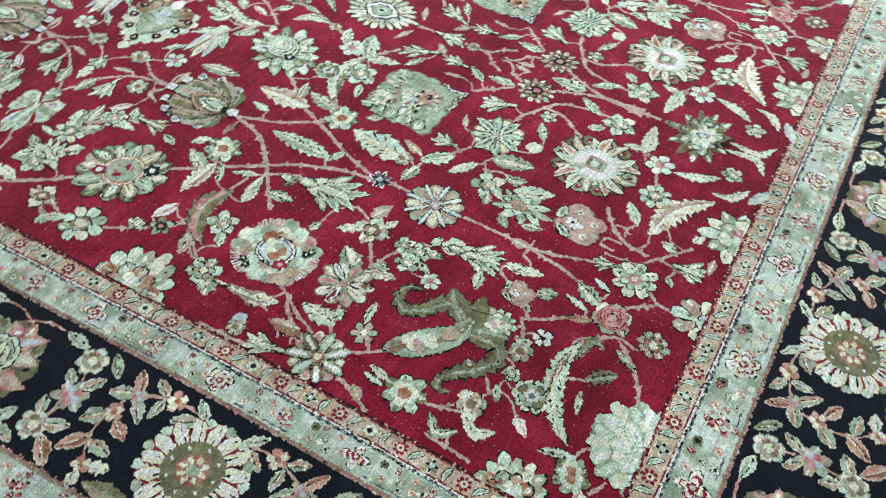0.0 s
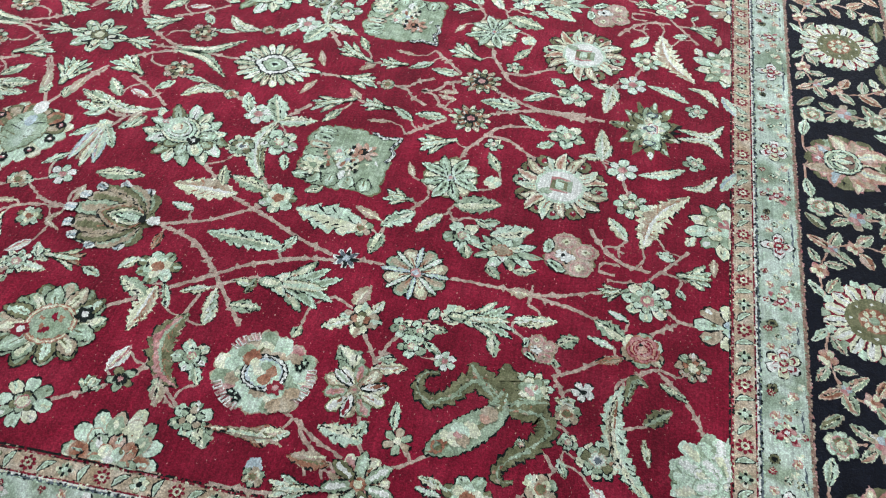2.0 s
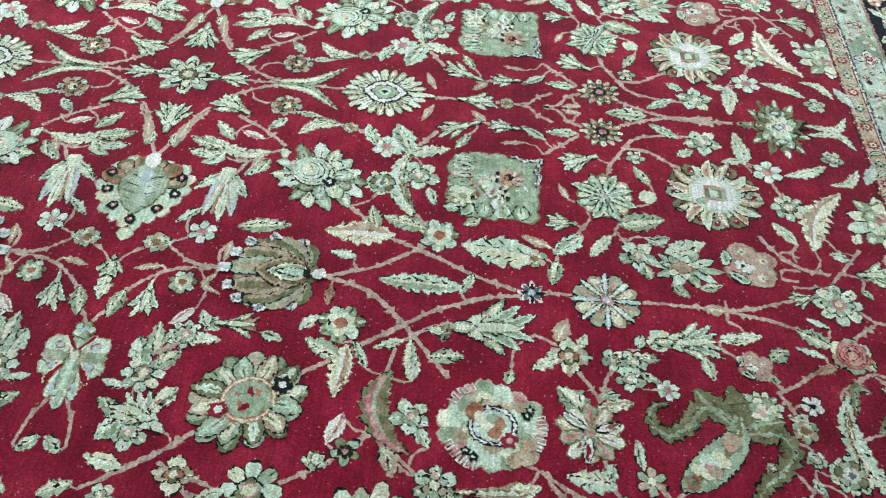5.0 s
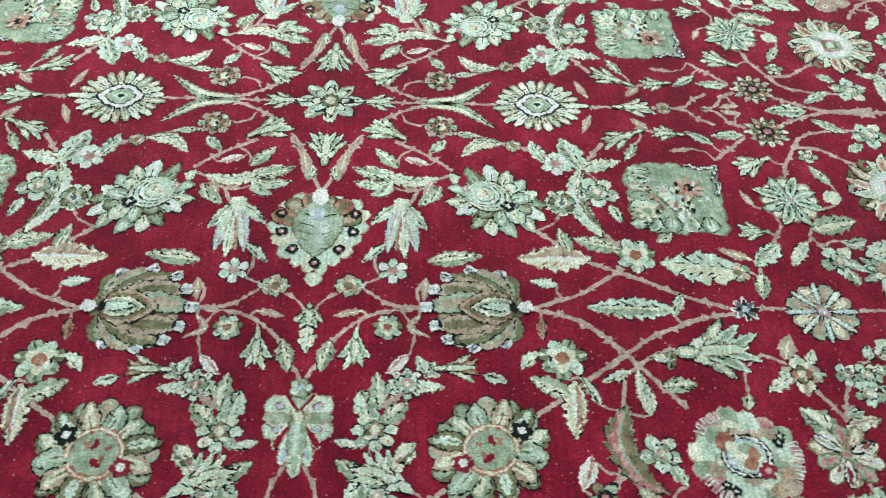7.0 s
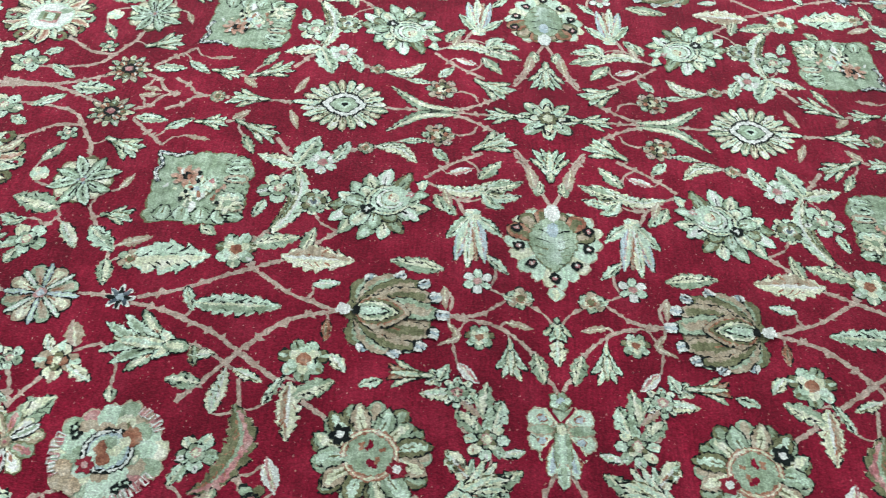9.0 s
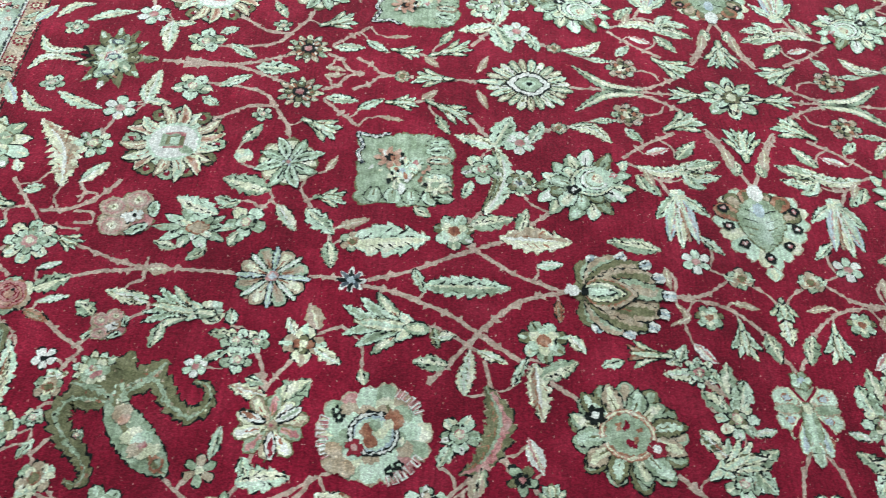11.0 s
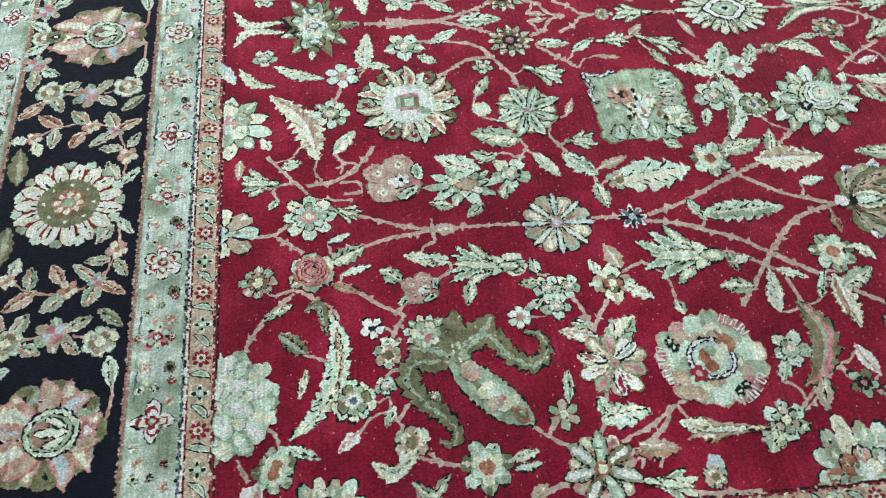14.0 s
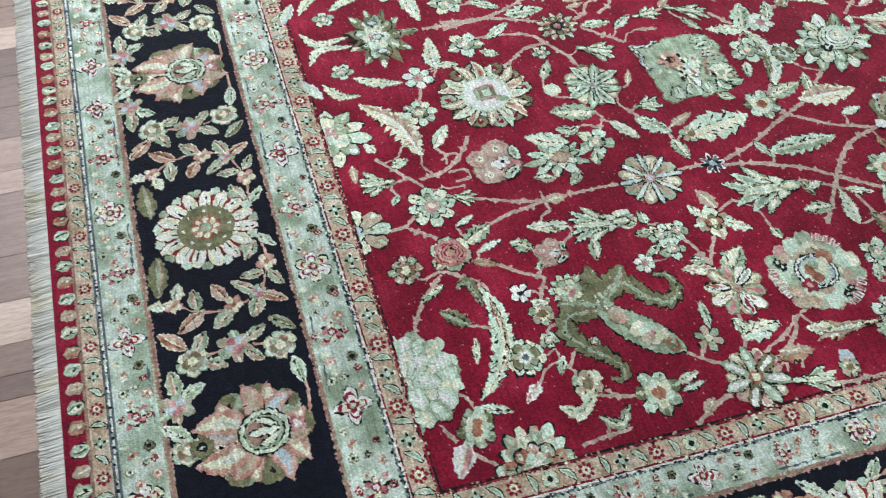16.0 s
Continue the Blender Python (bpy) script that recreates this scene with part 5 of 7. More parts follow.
frond("cream", 0.0279, (0.328, -0.1123), (0.2841, -0.1143), (0.2509, -0.1471))
frond("sage", 0.0165, (0.3278, -0.1106), (0.2793, -0.1011))
palmette("leafy", 0.1694, (0.2201, -0.2006), (0.3946, -0.3148))
vine(0.0071, (0.2354, -0.197), (0.2051, -0.2057), (0.1847, -0.2105))
frond("cream", 0.0271, (0.2102, -0.2045), (0.1535, -0.2146), (0.0766, -0.1767))
frond("toothed", 0.0271, (0.1317, -0.2133), (0.0976, -0.2261), (0.0556, -0.2177))
frond("sage", 0.0297, (0.1389, -0.2077), (0.0957, -0.1991), (0.0517, -0.1813))
frond("mint", 0.0223, (0.1238, -0.2158), (0.1092, -0.2414), (0.0879, -0.2489))
frond("olive", 0.0198, (0.1135, -0.2092), (0.0858, -0.2105))
frond("tan", 0.0173, (0.196, -0.2126), (0.1825, -0.2545))
frond("sage", 0.025, (0.1319, -0.18), (0.0928, -0.1309))
frond("white", 0.0175, (0.1885, -0.1712), (0.1425, -0.1529))
frond("tan", 0.0229, (0.0387, -0.1433), (0.0296, -0.1951))
frond("sage", 0.022, (0.2099, -0.2268), (0.1953, -0.2639))
frond("toothcream", 0.0545, (0.4619, -0.391), (0.3397, -0.3923))
frond("sage", 0.0342, (0.516, -0.3703), (0.4385, -0.3473))
frond("sage", 0.0228, (0.43, -0.3775), (0.4146, -0.3242))
palmette("striped", 0.1594, (0.3595, -0.4956), (0.1835, -0.4963))
frond("sage", 0.0321, (0.1877, -0.3997), (0.2785, -0.3864))
frond("ink", 0.0177, (0.4009, -0.4477), (0.3567, -0.4404))
frond("rust", 0.0151, (0.3689, -0.515), (0.3675, -0.5565))
frond("tan", 0.0158, (0.1849, -0.4352), (0.1815, -0.4818))
rosette("white6", 0.0254, (0.1304, -0.4197))
rosette("sagefl", 0.0369, (0.3946, -0.5925))
frond("cream", 0.021, (0.3554, -0.5796), (0.3306, -0.6102))
tulip("rose", 0.0371, (0.1956, -0.6105), (0.2716, -0.6075))
frond("mint", 0.0166, (0.2716, -0.6226), (0.3068, -0.6338))
frond("mint", 0.019, (0.1976, -0.5976), (0.1839, -0.6272))
frond("cream", 0.0206, (0.5094, -0.6163), (0.5141, -0.6896))
frond("cream", 0.0165, (0.4985, -0.6158), (0.4528, -0.6351))
vine(0.0059, (0.4874, -0.6325), (0.4769, -0.6809))
frond("cream", 0.0165, (0.5703, -0.5952), (0.5312, -0.589))
frond("mint", 0.0199, (1.275, -0.3512), (1.2419, -0.3425))
frond("tan", 0.0156, (1.3434, -0.3306), (1.3458, -0.3754))
frond("cream", 0.018, (1.2953, -0.3111), (1.3076, -0.2835))
frond("tan", 0.0158, (1.2427, -0.308), (1.1999, -0.2914))
frond("sage", 0.0159, (1.262, -0.5929), (1.2502, -0.5609))
frond("rust", 0.016, (1.1997, -0.5921), (1.1568, -0.6098))
frond("cream", 0.0133, (1.1339, -0.7046), (1.1011, -0.6952))
frond("mint", 0.019, (0.5118, -0.2651), (0.5271, -0.3084))
frond("sage", 0.0207, (0.611, -0.3339), (0.5824, -0.3526))
frond("sage", 0.0172, (0.9949, -0.4527), (1.034, -0.4423))
frond("sage", 0.0194, (0.9473, -0.4502), (0.9743, -0.4762))
frond("mint", 0.0202, (0.9228, -0.3515), (0.9533, -0.3397))
frond("cream", 0.0185, (1.0607, -0.5515), (1.0147, -0.555))
frond("sage", 0.0202, (0.9841, -0.5983), (0.994, -0.6419))
frond("cream", 0.0185, (0.9317, -0.5679), (0.8991, -0.5887))
frond("mint", 0.0158, (0.9081, -0.3439), (0.9422, -0.362))
frond("tan", 0.0179, (0.6115, -0.0618), (0.5812, -0.0344))
frond("cream", 0.0171, (1.1231, -0.1168), (1.1359, -0.0716))
frond("mint", 0.0141, (0.445, -0.6744), (0.4197, -0.6208))
frond("sage", 0.018, (0.6725, -0.6587), (0.6654, -0.6841))
frond("mint", 0.0194, (0.1932, -0.2464), (0.1736, -0.274))
frond("tan", 0.0132, (0.3207, -0.4792), (0.2982, -0.4411))
frond("tan", 0.0147, (0.0827, -0.5015), (0.0383, -0.5123))
frond("sage", 0.0217, (0.0209, -0.1771), (0.0265, -0.2143))
frond("mint", 0.016, (0.2445, -0.569), (0.2235, -0.5519))
frond("cream", 0.0158, (0.1884, -0.6093), (0.2047, -0.6254))
frond("mint", 0.0156, (0.1252, -0.6581), (0.1456, -0.6234))
vine(0.0071, (0.067, -0.1026), (0.0367, -0.1629), (0.0019, -0.2418))
vine(0.0061, (0.1774, -0.4938), (0.1312, -0.4908), (0.0834, -0.4582))
vine(0.0061, (0.1772, -0.4973), (0.1029, -0.508), (0.0548, -0.5421), (0.0278, -0.5846), (0.0036, -0.6277))
vine(0.0055, (0.1094, -0.4353), (0.0835, -0.4486))
vine(0.0054, (0.0428, -0.4636), (0.0194, -0.4815), (0.0066, -0.5019))
vine(0.0052, (0.0797, -0.5185), (0.0747, -0.5539))
rosette("center", 0.062, (0, 0), mirror="c")
tulip("mint", 0.0704, (0, -0.1759), (0, -0.0794), mirror="x")
palmette("eyes", 0.1681, (0, -0.2459), (0, -0.4232), mirror="x")
tulip("mint", 0.0394, (0, -0.4879), (0, -0.538), mirror="x")
frond("cream", 0.027, (0, -0.5313), (0, -0.5796), mirror="x")
palmette("fan", 0.1039, (0, -0.6278), (0, -0.79), mirror="x")
frond("mint", 0.0229, (0.1453, -0.2704), (0.1866, -0.3296))
frond("blue", 0.0252, (0.1452, -0.2732), (0.1703, -0.3782))
frond("cream", 0.0252, (0.1432, -0.2731), (0.1483, -0.3924))
frond("blue", 0.0252, (0.1391, -0.2729), (0.1197, -0.3784))
frond("rust", 0.0114, (0.139, -0.2757), (0.1334, -0.3765))
frond("mint", 0.0207, (0.135, -0.2727), (0.0915, -0.3169))
rosette("dot", 0.0149, (0.1422, -0.2703))
frond("mint", 0.0177, (0.1142, -0.3654), (0.0784, -0.4018))
rosette("bud", 0.0219, (0.0589, -0.4524))
frond("mint", 0.0193, (0.0873, -0.4488), (0.0361, -0.4526))
frond("tan", 0.0134, (0.1765, -0.5087), (0.1605, -0.5351), (0.1903, -0.5517))
rosette("sagefl", 0.0229, (0.1251, -0.5337))
tulip("cream", 0.0401, (0.0767, -0.5385), (0.074, -0.6116))
frond("sage", 0.0267, (0.0367, -0.559), (0.0246, -0.614))
frond("white", 0.0181, (0.158, -0.5851), (0.1248, -0.6196))
frond("mint", 0.0197, (0.186, -0.6196), (0.1721, -0.5877))
rosette("f8", 0.0273, (0.1563, -0.637))
frond("cream", 0.0195, (0.1604, -0.6412), (0.2121, -0.6429))
frond("sage", 0.025, (0.1159, -0.6795), (0.1109, -0.617))
frond("mint", 0.0325, (0.1018, -0.6964), (0.0875, -0.6468))
frond("sage", 0.0286, (0.1237, -0.699), (0.1571, -0.671))
rosette("mint8", 0.0334, (0.1106, -0.7138))
frond("ink", 0.0131, (0.0866, -0.7402), (0.0542, -0.729))
frond("toothcream", 0.0237, (0.1171, -0.7904), (0.1681, -0.7453))
frond("sage", 0.0272, (0.1121, -0.7955), (0.0574, -0.7621))
rosette("mint5", 0.0268, (0.1178, -0.8163))
vine(0.0061, (0.11, -0.7325), (0.1034, -0.7616), (0.1121, -0.7972))
vine(0.0061, (0.0061, -0.7498), (0.0273, -0.795), (0.0357, -0.8295))
palmette("dahlia", 0.1697, (0.3567, -0.6967), (0.1986, -0.7978))
frond("tan", 0.0115, (0.1159, -0.6795), (0.1693, -0.6374))
frond("toothed", 0.0359, (1.2041, -0.6468), (1.1936, -0.6959), (1.2024, -0.7544), (1.2293, -0.8049), (1.2669, -0.8398))
frond("rust", 0.0137, (1.1975, -0.6661), (1.1932, -0.7296), (1.2093, -0.8002))
frond("olive", 0.0169, (1.2446, -0.6354), (1.2211, -0.629), (1.2115, -0.6795))
rosette("corner", 0.0576, (0.8412, -0.9143))
frond("sage", 0.0173, (1.1055, -0.9129), (1.0779, -0.9304), (1.0521, -0.9044))
vine(0.0057, (1.096, -0.8781), (1.071, -0.8851), (1.0426, -0.8952))
rosette("sagefl", 0.0281, (1.2937, -0.8884))
frond("white", 0.0339, (1.3127, -0.899), (1.3406, -0.9519))
vine(0.0062, (1.3436, -0.8648), (1.327, -0.8977))
vine(0.0061, (1.3083, -0.9215), (1.2708, -0.9575))
vine(0.0057, (1.308, -0.8182), (1.2901, -0.8332), (1.2844, -0.8526))
palmette("lobes", 0.1226, (1.2235, -0.962), (1.2235, -0.8946), half=True)
vine(0.0061, (1.1468, -0.9488), (1.1092, -0.9444), (1.0625, -0.9415))
vine(0.007, (0.9645, -0.9596), (0.9191, -0.938), (0.8746, -0.9223))
frond("tan", 0.0194, (0.945, -0.9485), (0.918, -0.9283))
vine(0.0058, (0.8037, -0.9321), (0.7745, -0.9362))
tulip("cream", 0.0389, (0.7874, -0.9346), (0.7115, -0.9508))
rosette("bluedot", 0.0132, (0.6844, -0.9194))
rosette("bud", 0.0169, (0.6892, -0.9372))
vine(0.0066, (0.7265, -0.9559), (0.6795, -0.9609), (0.6317, -0.9618))
frond("rust", 0.0224, (0.7906, -0.8938), (0.7256, -0.8928))
vine(0.0061, (0.7189, -0.829), (0.7522, -0.87), (0.799, -0.8946))
vine(0.0059, (0.8366, -0.868), (0.8175, -0.8351), (0.8129, -0.8026))
rosette("mint8", 0.0427, (0.3086, -0.8923))
tulip("mint", 0.043, (0.389, -0.8562), (0.3946, -0.8235))
vine(0.0064, (0.3468, -0.8796), (0.4166, -0.8368))
frond("white", 0.0225, (0.4023, -0.8091), (0.4224, -0.7572))
palmette("lobes", 0.1524, (0.4768, -0.962), (0.4768, -0.8692), half=True)
vine(0.0065, (0.4456, -0.8107), (0.4657, -0.7704))
frond("sage", 0.0198, (0.496, -0.8452), (0.4876, -0.8023))
vine(0.0065, (0.4873, -0.8054), (0.5396, -0.8527))
frond("sage", 0.0346, (0.5806, -0.8678), (0.602, -0.91))
frond("cream", 0.0299, (0.658, -0.8781), (0.7178, -0.8549))
vine(0.0065, (0.1883, -0.8596), (0.2517, -0.8902), (0.2912, -0.8934))
frond("cream", 0.0219, (0.2737, -0.8944), (0.2363, -0.9156))
rosette("tan4", 0.0279, (0.1994, -0.8764))
tulip("cream", 0.0632, (0.1639, -0.8087), (0.0874, -0.7625))
vine(0.0077, (0.2115, -0.8054), (0.1582, -0.8531), (0.1063, -0.887))
frond("mint", 0.0313, (0.098, -0.7948), (0.0745, -0.8296))
frond("cream", 0.029, (0.145, -0.7677), (0.1675, -0.7332))
vine(0.0076, (0.1723, -0.8584), (0.2245, -0.9036), (0.2674, -0.9047))
frond("mint", 0.0227, (0.2468, -0.9062), (0.2328, -0.9321))


def serpent():
    """A curling leaf with two arms, olive lobes at its neck and a spotted body, under one dark outline."""
    m = Motif()
    o = Vector((1.0, -0.75))
    # width, share of the length where it is widest, teeth, yarns of the body and of the band along it, course
    pieces = (
        (0.032, 0.20, 0.62, OLIVE, SAGE, ((1.020, -0.722), (0.995, -0.697), (0.966, -0.697), (0.943, -0.729), (0.911, -0.749), (0.887, -0.730), (0.893, -0.702), (0.915, -0.695))),
        (0.034, 0.28, 0.62, OLIVE, SAGE, ((1.015, -0.738), (1.056, -0.735), (1.086, -0.736), (1.096, -0.763), (1.079, -0.790), (1.052, -0.816), (1.034, -0.843), (1.041, -0.860), (1.061, -0.857))),
        (0.050, 0.40, 0.55, OLIVE, OLIVE, ((1.012, -0.752), (1.028, -0.709), (1.016, -0.650))),
        (0.042, 0.40, 0.36, OLIVE, SAGE, ((1.010, -0.722), (0.985, -0.690), (0.958, -0.665))),
        (0.040, 0.40, 0.36, OLIVE, SAGE, ((1.012, -0.735), (1.050, -0.722), (1.094, -0.709))),
        (0.055, 0.60, 0.12, SAGE, OLIVE, ((1.022, -0.706), (1.013, -0.750), (0.980, -0.789), (0.950, -0.818), (0.924, -0.840))),
    )
    for k, (width, full, teeth, body, along, course) in enumerate(pieces):
        pts = spline([Vector(p) - o for p in course], 0.0026)
        n = len(pts)
        wide = []
        for i, w in enumerate(swell(n, width, full, 0.6)):
            bite = 1 - teeth * ((i * 0.0026 / 0.015) % 1.0) + teeth * 0.4
            wide.append((w * bite, w * (1 - teeth * ((i * 0.0026 / 0.015 + 0.5) % 1.0) + teeth * 0.4)))
        ribbon(m, pts, [(a + 0.0024, b + 0.0024) for a, b in wide], INK, 0)
        ribbon(m, pts, wide, body, 1 + k)
        g = wave(n, 0.15, 0.55)
        ribbon(m, pts, [(a * q, -a * (q - 0.5) * 0.4) for (a, b), q in zip(wide, g)], along, 8 + k)
        for i in range(6, n - 4, 5):
            d = (pts[i + 1] - pts[i - 1]).normalized()
            q = pts[i] + Vector((-d.y, d.x)) * rng.uniform(-0.6, 0.6) * wide[i][0]
            m.blob(q.x, q.y, rng.uniform(0.002, 0.005), rng.uniform(0.0012, 0.0022), math.atan2(d.y, d.x), rng.choice((CREAM, OLIVE, RUST, INK, TAN, MINT)), 15 + rng.random(), 6)
    # cream blossoms along the body, and a rust ring at its end
    for k, (x, y, q, yarn_) in enumerate(((0.984, -0.785, 0.013, CREAM), (0.968, -0.793, 0.014, MINT), (0.962, -0.808, 0.012, CREAM), (0.975, -0.806, 0.010, TAN), (0.966, -0.801, 0.006, ROSE), (1.006, -0.752, 0.013, TAN), (1.000, -0.762, 0.008, PEACH), (0.948, -0.806, 0.008, CREAM))):
        m.blob(x - o.x, y - o.y, q * 1.2, q, -0.8, yarn_, 17 + k, 9)
    arc(m, 0.940 - o.x, -0.826 - o.y, 0.009, 0.010, 0, 6.2, 0.003, RUST, 26)
    m.lay("leaf", o.x, o.y, 0, "q", carpet)


serpent()
rosette("halfsage", 0.034, (1.0640, -0.6860))
rosette("tan4", 0.020, (1.0640, -0.6860))
rosette("mint5", 0.0102, (1.0621, -0.7896))
vine(0.0049, (1.2219, -0.613), (1.2323, -0.6225), (1.2393, -0.6401))
frond("cream", 0.0127, (1.1927, -0.7785), (1.2028, -0.7972))
frond("cream", 0.0151, (1.1154, -0.7014), (1.1332, -0.6922))
frond("mint", 0.0156, (0.8402, -0.6846), (0.8139, -0.6927))
vine(0.0039, (0.8215, -0.9048), (0.8045, -0.8996), (0.812, -0.9155))
vine(0.0039, (0.7958, -0.907), (0.7803, -0.9017), (0.7871, -0.9177))
vine(0.0039, (0.7705, -0.9076), (0.7548, -0.9023), (0.7619, -0.9182))
vine(0.005, (0.0747, -0.9066), (0.1122, -0.8822), (0.1513, -0.8534), (0.193, -0.8291))
frond("cream", 0.0249, (0.1244, -0.8704), (0.0661, -0.8565))
frond("sage", 0.0258, (0.0224, -0.9185), (0.0649, -0.8973))
frond("mint", 0.0214, (0.0297, -0.8547), (0.0038, -0.8298))
rosette("mint5", 0.0209, (0.1084, -0.917))
vine(0.0045, (1.207, -0.3881), (1.22, -0.3639), (1.215, -0.3369))
vine(0.0045, (1.176, -0.3725), (1.173, -0.3471), (1.187, -0.3256))
vine(0.0045, (1.166, -0.1626), (1.151, -0.1351), (1.122, -0.1233))
vine(0.0045, (1.166, -0.1626), (1.134, -0.1462), (1.12, -0.1134))
vine(0.0045, (0.9216, -0.2576), (0.9346, -0.2332), (0.929, -0.2061))
vine(0.0045, (1.287, -0.3919), (1.289, -0.407), (1.282, -0.4201))
vine(0.0045, (1.187, -0.542), (1.201, -0.53), (1.204, -0.5121))
vine(0.0045, (1.195, -0.5925), (1.186, -0.5853), (1.185, -0.5746))
vine(0.0045, (1.288, -0.6073), (1.305, -0.5988), (1.314, -0.5809))
vine(0.0045, (1.013, -0.5775), (1.012, -0.5697), (1.016, -0.563))
vine(0.0045, (1.08, -0.6192), (1.091, -0.608), (1.092, -0.5924))
vine(0.0045, (1.111, -0.685), (1.125, -0.6731), (1.143, -0.6726))
vine(0.0045, (1.126, -0.784), (1.151, -0.7956), (1.179, -0.7881))
vine(0.0045, (1.123, -0.8087), (1.151, -0.8135), (1.171, -0.8356))
vine(0.0045, (1.096, -0.8781), (1.126, -0.8912), (1.157, -0.8824))
vine(0.0045, (0.859, -0.153), (0.8413, -0.1509), (0.8291, -0.1379))
vine(0.0045, (0.8533, -0.3299), (0.8599, -0.3247), (0.8616, -0.3165))
vine(0.0045, (0.7979, -0.3306), (0.7905, -0.3306), (0.7847, -0.3259))
vine(0.0045, (0.8109, -0.308), (0.7993, -0.2785), (0.7715, -0.2631))
vine(0.0045, (0.7875, -0.04448), (0.7897, -0.02515), (0.8036, -0.0116))
vine(0.0045, (0.7961, -0.0823), (0.796, -0.07746), (0.7928, -0.0738))
vine(0.0045, (0.7487, -0.1248), (0.7351, -0.1162), (0.7302, -0.1009))
vine(0.0045, (0.6234, -0.0709), (0.6502, -0.0845), (0.6795, -0.0779))
vine(0.0045, (0.5928, -0.0619), (0.5948, -0.08514), (0.5815, -0.1043))
vine(0.0045, (0.7262, -0.1456), (0.7118, -0.1237), (0.6868, -0.116))
vine(0.0045, (0.7882, -0.3476), (0.7927, -0.3494), (0.795, -0.3537))
vine(0.0045, (0.7494, -0.4079), (0.7474, -0.3973), (0.7391, -0.3904))
vine(0.0045, (0.8569, -0.3362), (0.8529, -0.3438), (0.845, -0.3471))
vine(0.0045, (0.7446, -0.4266), (0.7286, -0.4163), (0.7097, -0.4186))
vine(0.0045, (0.5987, -0.5279), (0.588, -0.5146), (0.5882, -0.4975))
vine(0.0045, (0.8354, -0.6346), (0.8537, -0.6329), (0.8667, -0.62))
vine(0.0045, (0.8354, -0.6346), (0.8494, -0.6062), (0.8782, -0.5933))
vine(0.0045, (0.8354, -0.6346), (0.8703, -0.667), (0.9179, -0.6697))
vine(0.0045, (0.716, -0.8284), (0.6687, -0.8077), (0.6455, -0.7616))
vine(0.0045, (0.4657, -0.7704), (0.4966, -0.7737), (0.5225, -0.7565))
vine(0.0045, (0.5253, -0.8398), (0.5324, -0.8181), (0.5517, -0.8059))
vine(0.0045, (0.4769, -0.6809), (0.4945, -0.6939), (0.5163, -0.6927))
vine(0.0045, (0.4571, -0.7877), (0.4389, -0.784), (0.4273, -0.7696))
vine(0.0045, (0.8175, -0.8351), (0.8136, -0.837), (0.8118, -0.8409))
vine(0.0045, (0.172, -0.0663), (0.1931, -0.06017), (0.2133, -0.0689))
vine(0.0045, (0.3053, -0.1092), (0.2979, -0.0966), (0.2842, -0.0916))
vine(0.0045, (0.1923, -0.1497), (0.1987, -0.1233), (0.2204, -0.107))
vine(0.0045, (0.1384, -0.1173), (0.1447, -0.1111), (0.1456, -0.1023))
vine(0.0045, (0.4686, -0.1731), (0.4916, -0.1997), (0.4924, -0.2348))
vine(0.0045, (0.3747, -0.3302), (0.4124, -0.3058), (0.4259, -0.2629))
vine(0.0045, (0.3937, -0.1356), (0.4137, -0.1437), (0.4239, -0.1626))
vine(0.0045, (0.1703, -0.2392), (0.1557, -0.2193), (0.1317, -0.2133))
vine(0.0045, (0.1703, -0.2392), (0.1489, -0.2291), (0.1389, -0.2077))
vine(0.0045, (0.1703, -0.2392), (0.1513, -0.2191), (0.1238, -0.2158))
vine(0.0045, (0.1703, -0.2392), (0.1365, -0.2344), (0.1135, -0.2092))
vine(0.0045, (0.1599, -0.1303), (0.137, -0.1501), (0.1319, -0.18))
vine(0.0045, (0.2014, -0.1578), (0.1973, -0.1668), (0.1885, -0.1712))
vine(0.0045, (0.1959, -0.216), (0.201, -0.2239), (0.2099, -0.2268))
vine(0.0045, (0.4091, -0.4785), (0.3994, -0.4646), (0.4009, -0.4477))
vine(0.0045, (0.374, -0.5025), (0.3692, -0.5078), (0.3689, -0.515))
vine(0.0045, (0.1774, -0.4938), (0.1706, -0.4632), (0.1849, -0.4352))
vine(0.0045, (0.5146, -0.6087), (0.5106, -0.6115), (0.5094, -0.6163))
vine(0.0045, (0.5106, -0.6037), (0.5067, -0.6119), (0.4985, -0.6158))
vine(0.0045, (0.5655, -0.5786), (0.5649, -0.5878), (0.5703, -0.5952))
vine(0.0045, (1.288, -0.3405), (1.259, -0.3324), (1.243, -0.308))
vine(0.0045, (0.8763, -0.3732), (0.9035, -0.3707), (0.9228, -0.3515))
vine(0.0045, (1.033, -0.52), (1.052, -0.5307), (1.061, -0.5515))
vine(0.0045, (1.013, -0.5775), (0.9947, -0.5827), (0.9841, -0.5983))
vine(0.0045, (0.8706, -0.3611), (0.8863, -0.3458), (0.9081, -0.3439))
vine(0.0045, (1.166, -0.1626), (1.153, -0.132), (1.123, -0.1168))
vine(0.0045, (0.4769, -0.6809), (0.4598, -0.6834), (0.445, -0.6744))
vine(0.0045, (0.7086, -0.583), (0.6769, -0.6144), (0.6725, -0.6587))
vine(0.0045, (0.1805, -0.2299), (0.1898, -0.2359), (0.1932, -0.2464))
vine(0.0045, (0.09221, -0.5156), (0.08999, -0.5068), (0.0827, -0.5015))
vine(0.0045, (0.02924, -0.1798), (0.02458, -0.18), (0.0209, -0.1771))
vine(0.0045, (0.11, -0.7325), (0.131, -0.698), (0.1252, -0.6581))
